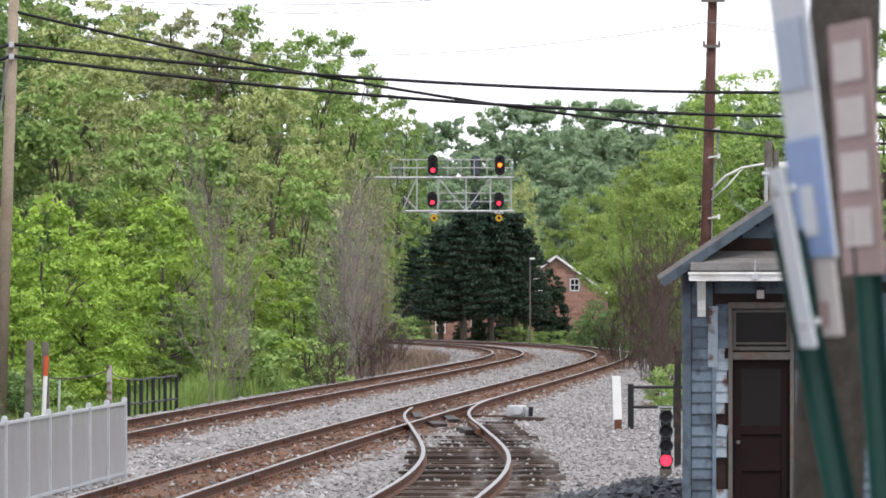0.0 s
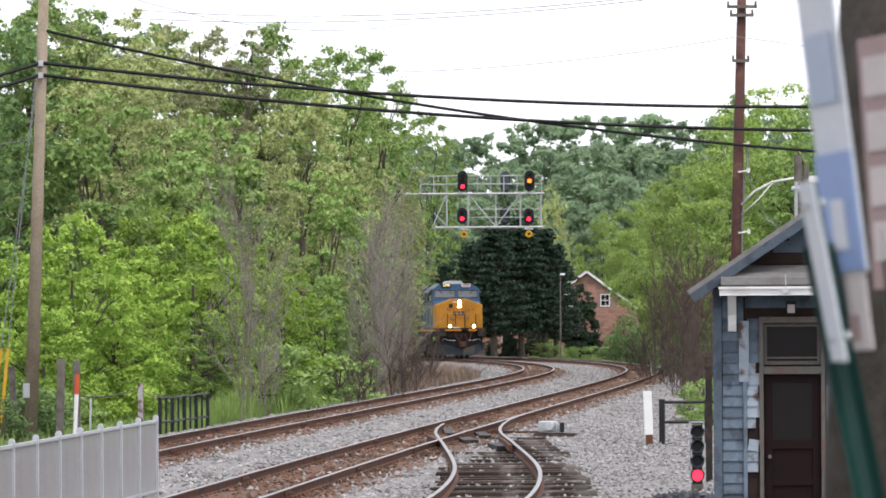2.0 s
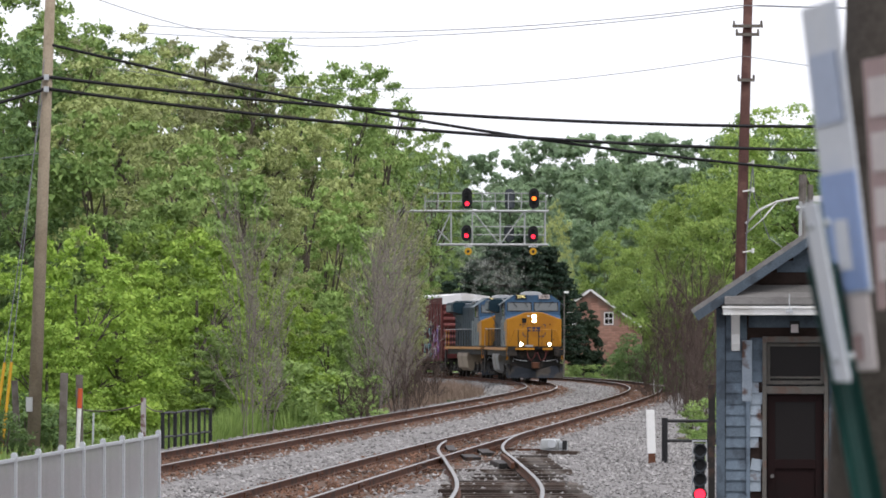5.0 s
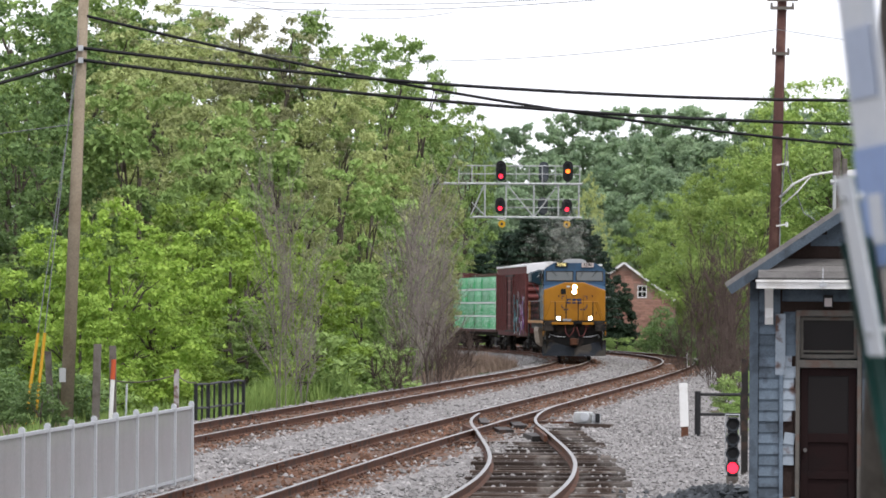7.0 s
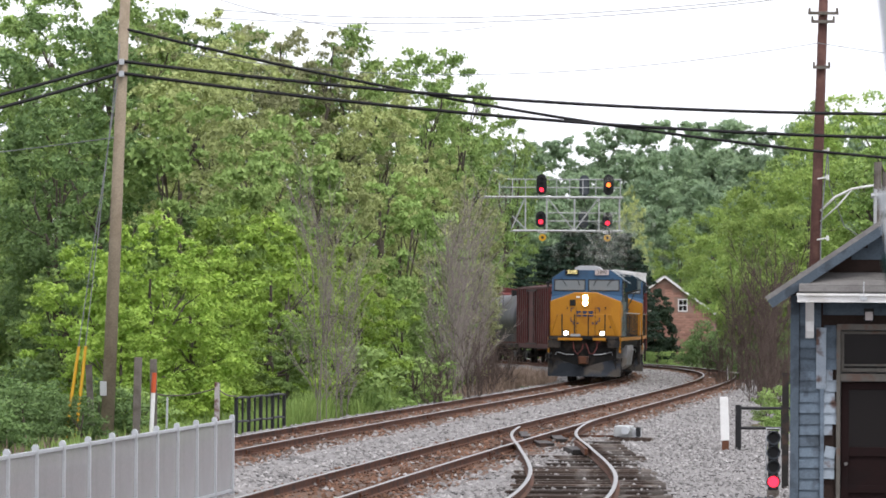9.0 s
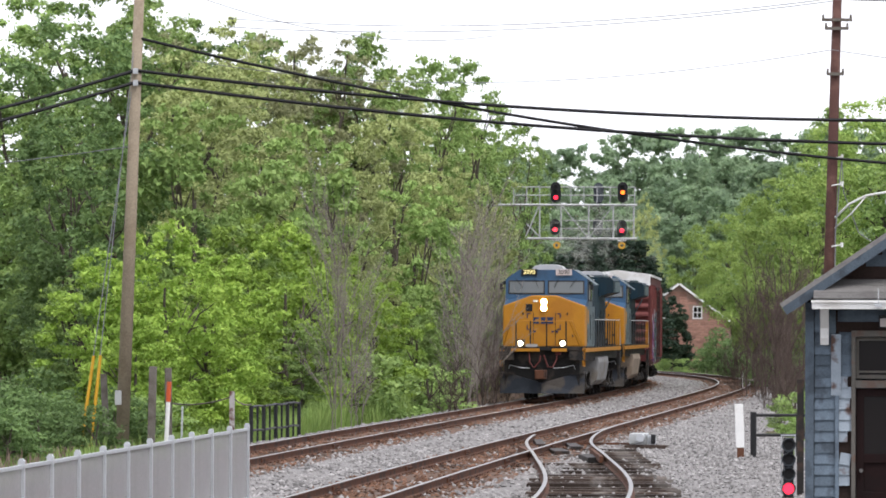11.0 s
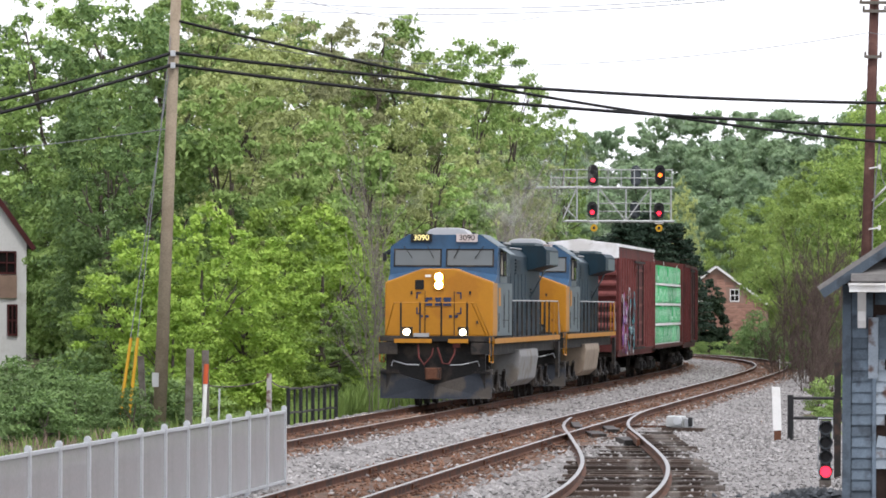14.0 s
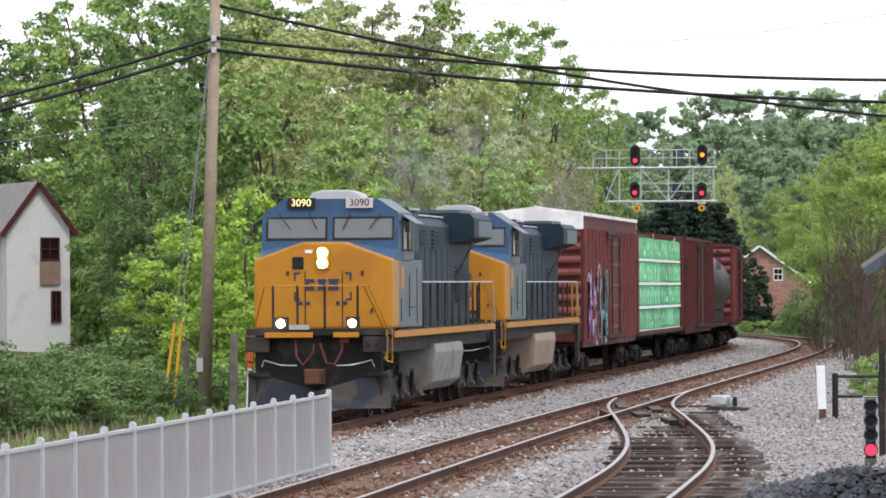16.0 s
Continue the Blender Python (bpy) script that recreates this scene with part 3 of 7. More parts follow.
def pine(name, label, height, radius, seed):
    """A pine with a bare foot and flat layered sprays of needles."""
    rng = np.random.default_rng(seed)
    t = thing(name, label, "tree")
    bm = bmesh.new()
    tube(bm, (0, 0, -0.5), (0, 0, height * 0.95), 0.28, 0.05, 8)
    c, r = [], []
    for k in range(15):
        z = height * (0.2 + 0.78 * k / 14)
        reach = radius * (1.2 - 0.85 * (k / 14) ** 1.5)
        for j in range(7):
            a = j * 0.9 + rng.uniform(-0.4, 0.4) + k * 0.4
            q = reach * rng.uniform(0.55, 1.1)
            zz = z + rng.uniform(-0.2, 0.2)
            e = Vector((math.cos(a) * q, math.sin(a) * q, zz + 0.1 * q))
            tube(bm, (0, 0, zz), e, 0.05, 0.015, 4, False)
            for w in (0.3, 0.55, 0.78, 1.0):
                c.append((e.x * w, e.y * w, zz + 0.1 * q * w + 0.1))
                r.append(0.30 + 0.32 * rng.random())
    part("trunk", bm, M_BARK, t)
    v, f = bough_leaves(rng, np.array(c), np.array(r), 14000, 0.17, 0.42, 0.6)
    o = new("crown", quad_mesh("crown", v, f, M_NEEDLE))
    o.parent = t
    return t


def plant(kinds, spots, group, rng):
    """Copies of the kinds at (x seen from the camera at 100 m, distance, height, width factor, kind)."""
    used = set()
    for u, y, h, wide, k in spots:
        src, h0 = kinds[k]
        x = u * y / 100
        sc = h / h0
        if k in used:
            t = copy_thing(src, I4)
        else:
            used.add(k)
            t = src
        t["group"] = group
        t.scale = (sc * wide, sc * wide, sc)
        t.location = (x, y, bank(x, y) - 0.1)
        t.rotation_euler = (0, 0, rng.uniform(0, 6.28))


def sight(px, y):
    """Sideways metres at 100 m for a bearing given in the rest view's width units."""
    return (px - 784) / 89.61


def woods():
    rng = random.Random(11)
    leafy = "leafy spring trees beside the railway"
    kinds = {
        "lime": (broadleaf("broadleaf_tree", "bright lime-green leafy young tree by the line", 6, 2.25, 26000, 0.10, M_LEAF_LIME, 1, -0.05, 170, (0.10, 0.22), 1, 0.15, 0.4), 6),
        "mid": (broadleaf("broadleaf_tree", "fresh green leafy tree beside the railway", 7, 2.4, 23000, 0.115, M_LEAF_MID, 2, 0.0, 150, (0.10, 0.23)), 7),
        "tall": (broadleaf("broadleaf_tree", "tall olive-green tree with sparse new leaves", 13, 3.4, 30000, 0.125, M_LEAF_OLIVE, 3, 0.04, 330, (0.07, 0.16), 2, 0.35), 13),
        "high": (broadleaf("broadleaf_tree", "tall green broadleaf tree with a full crown", 13, 3.7, 28000, 0.135, M_LEAF_MID, 4, 0.04, 280, (0.075, 0.17), 2, 0.25), 13),
        "russet": (broadleaf("broadleaf_tree", "tall tree with thin brownish spring leaves", 13, 3.3, 25000, 0.125, M_LEAF_RUSSET, 14, 0.06, 300, (0.07, 0.15), 2, 0.38), 13),
        "dark": (broadleaf("broadleaf_tree", "dense dark green broadleaf tree", 12, 3.6, 19000, 0.15, M_LEAF_DARK, 5, 0.05, 190, (0.09, 0.2), 1, 0.2), 12),
        "lawntree": (broadleaf("broadleaf_tree", "broad yellowish-green tree on a bare trunk", 12, 4.0, 25000, 0.135, M_LEAF_SPRING, 15, 0.24, 180, (0.09, 0.21), 2, 0.15, 0.35), 12),
        "bush": (broadleaf("shrub", "low leafy green shrub at the trackside", 2.0, 1.5, 5000, 0.10, M_LEAF_MID, 6, 0.0, 30, (0.2, 0.4)), 2),
        "darkbush": (broadleaf("shrub", "rounded dark green garden shrub", 2.0, 1.3, 5000, 0.09, M_LEAF_DARK, 16, -0.1, 45, (0.25, 0.4), 0, 0.05), 2),
        "hedge": (broadleaf("shrub", "clipped round green garden hedge", 1.6, 1.3, 6000, 0.08, M_LEAF_MID, 17, -0.2, 60, (0.25, 0.35), 0, 0.0, 0.6), 1.6),
        "yew": (broadleaf("yew_tree", "dense rounded dark evergreen beside the brick house", 5.6, 1.6, 20000, 0.15, M_YEW, 18, -0.05, 130, (0.2, 0.32), 0, 0.03, 0.35), 5.6),
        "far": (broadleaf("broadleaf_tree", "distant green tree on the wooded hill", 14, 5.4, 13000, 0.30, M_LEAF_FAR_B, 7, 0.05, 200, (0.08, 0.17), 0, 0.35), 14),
        "farlight": (broadleaf("broadleaf_tree", "distant green tree on the wooded hill, paled for haze", 14, 5.2, 13000, 0.30, M_LEAF_FAR, 8, 0.05, 200, (0.08, 0.17), 0, 0.35), 14),
    }
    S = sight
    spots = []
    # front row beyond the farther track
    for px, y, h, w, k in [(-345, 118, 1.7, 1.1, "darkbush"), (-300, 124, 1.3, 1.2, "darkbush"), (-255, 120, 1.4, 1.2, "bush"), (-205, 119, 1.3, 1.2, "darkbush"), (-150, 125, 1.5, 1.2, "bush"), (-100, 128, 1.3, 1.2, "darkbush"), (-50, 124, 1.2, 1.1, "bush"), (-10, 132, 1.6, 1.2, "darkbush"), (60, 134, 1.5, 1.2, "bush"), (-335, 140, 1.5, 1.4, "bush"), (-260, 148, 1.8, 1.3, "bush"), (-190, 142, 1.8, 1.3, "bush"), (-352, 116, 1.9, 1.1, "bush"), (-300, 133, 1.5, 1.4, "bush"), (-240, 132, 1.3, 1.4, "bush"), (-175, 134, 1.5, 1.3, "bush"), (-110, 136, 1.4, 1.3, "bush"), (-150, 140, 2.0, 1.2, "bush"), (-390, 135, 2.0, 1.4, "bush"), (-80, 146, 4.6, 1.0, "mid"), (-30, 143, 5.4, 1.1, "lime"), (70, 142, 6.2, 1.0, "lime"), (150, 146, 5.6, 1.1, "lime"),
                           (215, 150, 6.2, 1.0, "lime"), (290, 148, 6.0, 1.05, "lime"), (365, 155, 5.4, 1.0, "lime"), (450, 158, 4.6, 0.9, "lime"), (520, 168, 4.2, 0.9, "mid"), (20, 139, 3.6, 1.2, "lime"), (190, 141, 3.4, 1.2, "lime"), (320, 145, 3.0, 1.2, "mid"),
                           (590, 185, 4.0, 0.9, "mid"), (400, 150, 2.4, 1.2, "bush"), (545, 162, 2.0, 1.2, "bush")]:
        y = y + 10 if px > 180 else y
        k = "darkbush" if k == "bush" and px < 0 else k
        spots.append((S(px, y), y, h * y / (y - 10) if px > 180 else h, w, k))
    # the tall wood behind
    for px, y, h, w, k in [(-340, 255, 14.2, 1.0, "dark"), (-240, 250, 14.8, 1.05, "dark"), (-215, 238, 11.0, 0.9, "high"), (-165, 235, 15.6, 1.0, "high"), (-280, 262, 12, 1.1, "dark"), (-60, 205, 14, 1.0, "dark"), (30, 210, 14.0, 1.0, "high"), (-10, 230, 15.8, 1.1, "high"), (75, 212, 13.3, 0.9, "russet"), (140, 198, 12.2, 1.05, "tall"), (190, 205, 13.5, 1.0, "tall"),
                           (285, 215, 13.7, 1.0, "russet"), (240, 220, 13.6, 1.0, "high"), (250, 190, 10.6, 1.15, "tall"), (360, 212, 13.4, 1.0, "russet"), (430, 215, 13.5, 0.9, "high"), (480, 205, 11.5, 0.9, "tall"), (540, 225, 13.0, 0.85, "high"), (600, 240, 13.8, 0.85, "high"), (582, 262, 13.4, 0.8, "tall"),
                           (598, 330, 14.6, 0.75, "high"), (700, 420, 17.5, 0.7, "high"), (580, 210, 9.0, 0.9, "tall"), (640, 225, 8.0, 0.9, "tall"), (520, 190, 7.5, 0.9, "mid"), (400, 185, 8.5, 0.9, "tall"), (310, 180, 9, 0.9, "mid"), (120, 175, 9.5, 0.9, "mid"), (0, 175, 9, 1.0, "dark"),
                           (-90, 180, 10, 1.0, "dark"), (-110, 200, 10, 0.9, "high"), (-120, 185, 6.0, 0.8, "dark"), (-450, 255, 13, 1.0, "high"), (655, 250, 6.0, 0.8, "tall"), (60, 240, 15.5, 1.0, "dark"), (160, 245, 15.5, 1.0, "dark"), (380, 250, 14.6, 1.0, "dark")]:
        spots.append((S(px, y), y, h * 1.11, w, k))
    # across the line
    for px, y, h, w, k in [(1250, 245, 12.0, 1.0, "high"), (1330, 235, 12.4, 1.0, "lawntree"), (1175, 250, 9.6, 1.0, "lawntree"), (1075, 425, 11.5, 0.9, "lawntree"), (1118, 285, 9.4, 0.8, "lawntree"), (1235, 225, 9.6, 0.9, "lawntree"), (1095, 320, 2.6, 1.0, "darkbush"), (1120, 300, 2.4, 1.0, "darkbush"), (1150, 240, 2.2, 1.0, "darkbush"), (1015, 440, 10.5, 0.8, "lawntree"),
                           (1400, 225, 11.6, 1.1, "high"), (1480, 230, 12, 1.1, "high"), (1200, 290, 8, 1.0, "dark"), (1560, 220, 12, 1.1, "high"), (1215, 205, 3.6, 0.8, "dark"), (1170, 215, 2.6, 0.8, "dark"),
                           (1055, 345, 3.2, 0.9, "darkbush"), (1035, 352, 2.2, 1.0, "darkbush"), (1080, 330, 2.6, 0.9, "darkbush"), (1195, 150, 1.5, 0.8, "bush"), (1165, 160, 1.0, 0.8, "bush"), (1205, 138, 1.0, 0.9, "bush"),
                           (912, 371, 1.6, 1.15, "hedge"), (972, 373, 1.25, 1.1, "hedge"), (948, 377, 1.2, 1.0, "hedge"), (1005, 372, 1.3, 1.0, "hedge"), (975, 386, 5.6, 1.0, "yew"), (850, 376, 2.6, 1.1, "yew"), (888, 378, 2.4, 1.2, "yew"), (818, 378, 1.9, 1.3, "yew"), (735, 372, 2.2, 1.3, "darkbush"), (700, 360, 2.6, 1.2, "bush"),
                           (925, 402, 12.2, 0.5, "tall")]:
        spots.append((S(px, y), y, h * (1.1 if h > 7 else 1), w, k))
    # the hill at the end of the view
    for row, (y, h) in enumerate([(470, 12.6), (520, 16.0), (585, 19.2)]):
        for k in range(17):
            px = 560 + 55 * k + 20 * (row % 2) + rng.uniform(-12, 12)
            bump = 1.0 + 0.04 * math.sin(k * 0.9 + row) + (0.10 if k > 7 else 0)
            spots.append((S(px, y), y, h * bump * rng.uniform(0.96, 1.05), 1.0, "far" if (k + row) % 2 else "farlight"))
    plant(kinds, spots, leafy, rng)
    greys = {"grey": (bare_tree("bare_tree", "bare grey thin-stemmed tree without leaves", 6.0, 1.4, 21, M_TWIG, 4), 6.0), "brown": (bare_tree("bare_shrub", "tangle of bare brown brushwood", 3.2, 2.6, 22, M_TWIG_B, 4), 3.2)}
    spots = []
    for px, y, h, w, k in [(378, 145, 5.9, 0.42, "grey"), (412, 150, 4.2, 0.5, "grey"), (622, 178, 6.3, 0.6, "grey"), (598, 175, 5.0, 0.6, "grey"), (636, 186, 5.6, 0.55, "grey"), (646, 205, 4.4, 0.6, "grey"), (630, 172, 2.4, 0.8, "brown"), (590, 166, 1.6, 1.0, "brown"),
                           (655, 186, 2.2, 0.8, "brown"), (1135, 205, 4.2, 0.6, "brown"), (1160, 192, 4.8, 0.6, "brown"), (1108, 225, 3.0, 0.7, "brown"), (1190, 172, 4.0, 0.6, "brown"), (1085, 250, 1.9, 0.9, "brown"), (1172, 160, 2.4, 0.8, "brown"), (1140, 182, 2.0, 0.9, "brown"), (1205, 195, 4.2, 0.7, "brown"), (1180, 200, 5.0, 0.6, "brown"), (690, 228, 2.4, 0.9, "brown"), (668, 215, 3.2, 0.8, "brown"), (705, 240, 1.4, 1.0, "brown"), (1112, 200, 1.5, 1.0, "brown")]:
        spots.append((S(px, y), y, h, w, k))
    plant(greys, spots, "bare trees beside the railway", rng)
    first = None
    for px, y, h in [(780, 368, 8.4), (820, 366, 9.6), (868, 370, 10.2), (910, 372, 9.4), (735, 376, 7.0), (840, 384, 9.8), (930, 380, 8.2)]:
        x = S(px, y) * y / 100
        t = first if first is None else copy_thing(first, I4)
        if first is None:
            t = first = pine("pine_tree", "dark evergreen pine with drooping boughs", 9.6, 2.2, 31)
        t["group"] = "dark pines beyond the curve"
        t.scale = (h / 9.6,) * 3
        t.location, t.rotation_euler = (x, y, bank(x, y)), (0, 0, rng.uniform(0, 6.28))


def tufts(name, label, area, count, tall, material, seed):
    """Grass blades over a patch given as (s along, off) ranges."""
    rng = np.random.default_rng(seed)
    s0, s1, o0, o1 = area
    v, f = [], []
    for k in range(count):
        p, _ = along(rng.uniform(s0, s1), rng.uniform(o0, o1))
        p.z = bank(p.x, p.y) - 0.02
        if noise.noise((p.x * 0.5, p.y * 0.12, seed)) < -0.15:
            continue
        h = tall * rng.uniform(0.4, 1.2) * (0.7 + 0.6 * noise.noise((p.x * 0.8, p.y * 0.2, 7)))
        a = rng.uniform(0, 6.28)
        d, w = Vector((math.cos(a), math.sin(a), 0)), Vector((-math.sin(a), math.cos(a), 0)) * 0.022
        n = len(v)
        lean = d * h * rng.uniform(0.1, 0.6)
        v += [p - w, p + w, p + lean + w * 0.3 + Vector((0, 0, h)), p + lean - w * 0.3 + Vector((0, 0, h))]
        f.append((n, n + 1, n + 2, n + 3))
    tagged(new(name, quad_mesh(name, v, np.array(f), material)), label, "grass", kind="stuff")


ground()
ballast()
woods()
tufts("grass", "fresh green grass on the bank", (66, 128, -SPACING - 5.6, -SPACING - 2.7), 9000, 0.6, M_GRASS, 1)
tufts("tall_grass", "tall bright green weeds beside the railing", (78, 116, -SPACING - 4.6, -SPACING - 3.0), 9000, 1.0, M_GRASS, 9)
tufts("grass", "thin green grass along the ballast edge", (20, 95, -SPACING - 9, -SPACING - 2.8), 6000, 0.3, M_GRASS, 2)
tufts("dry_grass", "dry weeds among the trackside posts", (40, 90, -SPACING - 14, -SPACING - 2.8), 3500, 0.4, M_DRY, 6)
tufts("dry_grass", "dry straw-coloured grass at the foot of the trees", (124, 250, -SPACING - 7.5, -SPACING - 2.9), 15000, 0.6, M_DRY, 3)
tufts("grass", "green weeds behind the railing", (62, 110, 6.0, 10.0), 5000, 0.5, M_GRASS, 4)
tufts("grass", "lawn strip beyond the curve", (235, 320, 4.5, 9), 6000, 0.3, M_GRASS, 5)


# ---- trackside things ----
M_SLATE = mat("blue-grey flaking paint", (0.17, 0.22, 0.275), 0.8, 0, 0.3, 0.35, (0.10, 0.125, 0.155), 0.4, 0.35, per="object")
M_PALEBOARD = mat("pale blue weathered paint", (0.42, 0.49, 0.56), 0.8, 0, 0.2, 0.3, (0.15, 0.095, 0.08), 0.22, 0.4, per="object")
# brown sheathing boards, with the shade under eaves and canopy in their colour
M_BOARD_BACK = mat("bare brown sheathing darkened for shade", (0.05, 0.033, 0.028), 0.9, 0, 0.3, 0.4, None, 0.5, 0.5)
# red-brown taken almost to black: the doorway's recess shade is painted in
M_DOOR = mat("red-brown door paint with recess shade", (0.016, 0.0045, 0.0045), 0.75, 0, 0.25, 0.5, (0.011, 0.004, 0.004), 0.4, 0.2)
M_FRAME = mat("peeling pale frame paint", (0.18, 0.168, 0.15), 0.85, 0, 0.25, 0.25, (0.17, 0.12, 0.10), 0.35, 0.5)
M_PANE = glass_mat("dark dusty glass", (0.012, 0.010, 0.010), 0.2, 0.15)
M_ASPHALT_ROOF = mat("grey roof felt", (0.26, 0.25, 0.24), 0.9, 0, 0.25, 0.5, (0.19, 0.18, 0.175), 0.4, 0.5, per="object")
# brick red lightened, with the haze over the far house in its colour
M_BRICK = mat("haze-paled orange-red brick", (0.47, 0.27, 0.21), 0.9, 0, 0.25, 0.8, (0.34, 0.18, 0.135), 0.4, 0.4, per="object")
M_MORTAR = mat("grey mortar", (0.40, 0.27, 0.22), 0.95, 0, 0.15, 0.5, None, 0.5, 0.3)
M_STUCCO = mat("white stucco", (0.88, 0.88, 0.86), 0.9, 0, 0.08, 1.5, (0.74, 0.73, 0.70), 0.3, 0.2)
M_GUTTER = mat("dark red trim paint", (0.10, 0.03, 0.03), 0.6, 0, 0.15, 1, None, 0.5, 0.1)
M_PLY = mat("bare plywood", (0.36, 0.25, 0.19), 0.8, 0, 0.2, 0.6, None, 0.5, 0.2)
M_GREENPOST = mat("dark green enamelled post", (0.018, 0.075, 0.065), 0.45, 0, 0.15, 0.5, None, 0.5, 0.1)
M_SIGNBLUE = mat("faded blue sign print", (0.33, 0.46, 0.80), 0.5, 0, 0.1, 0.5, None, 0.5, 0)
M_SIGNWHITE = mat("sun-bleached white sign", (0.85, 0.88, 0.95), 0.5, 0, 0.1, 0.3, (0.75, 0.8, 0.9), 0.4, 0)
M_SIGNFAINT = mat("bleached blue print", (0.55, 0.63, 0.82), 0.5, 0, 0.1, 0.5, None, 0.5, 0)
M_SIGNBROWN = mat("faded brown sign", (0.50, 0.36, 0.35), 0.6, 0, 0.12, 0.3, None, 0.5, 0)
M_SIGNPALE = mat("faded pale print", (0.80, 0.72, 0.71), 0.6, 0, 0.12, 0.2, None, 0.5, 0)
M_OLDPOLE = mat("dark weathered pole", (0.115, 0.10, 0.088), 0.9, 0, 0.35, 0.25, (0.07, 0.06, 0.052), 0.4, 0.8)
M_SIGNALGREY = mat("weathered signal housing", (0.10, 0.115, 0.13), 0.6, 0, 0.15, 0.5, None, 0.5, 0.1)


def mesh_panel_mat():
    m = mat("fine grey mesh", (0.56, 0.55, 0.555), 0.7, 0.0, 0.14, 1.0, None, 0.5, 0)
    n, l = m.node_tree.nodes, m.node_tree.links
    tr, mx = n.new("ShaderNodeBsdfTransparent"), n.new("ShaderNodeMixShader")
    mx.inputs[0].default_value = 0.32
    l.new(n["Principled BSDF"].outputs[0], mx.inputs[1])
    l.new(tr.outputs[0], mx.inputs[2])
    l.new(mx.outputs[0], n["Material Output"].inputs[0])
    return m


M_MESH = mesh_panel_mat()


def inter_track_fence():
    f = thing("fence", "grey steel mesh fence with galvanised posts between tracks", "fence")
    y, k = 83.0, 0
    tops = []
    while y > 38:
        s = float(np.interp(y, _Y, _s))
        p, th = along(s, -1.62, -0.22)
        tops.append((p, th))
        y -= 2.1
    for k, (p, th) in enumerate(tops):
        bm = bmesh.new()
        box(bm, (0, 0, 0.66), (0.08, 0.08, 1.32))
        prism(bm, [(-0.045, 1.32), (0.045, 1.32), (0.02, 1.36), (-0.02, 1.36)], -0.045, 0.045, "y")
        box(bm, (0, 0, 0.02), (0.18, 0.18, 0.03))
        ob = part("post", bm, M_GALV, f)
        ob.matrix_basis = Matrix.Translation(p) @ Matrix.Rotation(-th, 4, "Z")
    for (p, th), (q, _) in zip(tops[:-1], tops[1:]):
        ln = (q - p).length
        m = Matrix.Translation((p + q) / 2) @ Matrix.Rotation(-th, 4, "Z")
        for z in (0.12, 1.26):
            bm = bmesh.new()
            box(bm, (0.0, 0, z), (0.045, ln - 0.08, 0.045))
            part("panel_rail", bm, M_GALV, f).matrix_basis = m
        bm = bmesh.new()
        box(bm, (0, 0, 0.69), (0.012, ln - 0.09, 1.09))
        ob2 = part("mesh_panel", bm, M_MESH, f)
        ob2.matrix_basis = m


def wood_pole(name, label, x, y, height, r, lean, material):
    t = thing(name, label, "utility pole", at=(x, y, bank(x, y)), turn=0)
    bm = bmesh.new()
    tube(bm, (0, 0, -0.5), (lean * height, 0, height), r * 1.12, r * 0.8, 14)
    part("pole", bm, material, t, smooth=True)
    return t


def wire_run(name, label, pts, r, material, sag, n=28):
    """Cable between supports; each span hangs by sag."""
    bm = bmesh.new()
    for (a, b), d in zip(zip(pts[:-1], pts[1:]), sag):
        a, b = Vector(a), Vector(b)
        chain(bm, [a.lerp(b, k / n) - Vector((0, 0, 4 * d * (k / n) * (1 - k / n))) for k in range(n + 1)], r, 5)
    return tagged(part(name, bm, material), label, "cable")


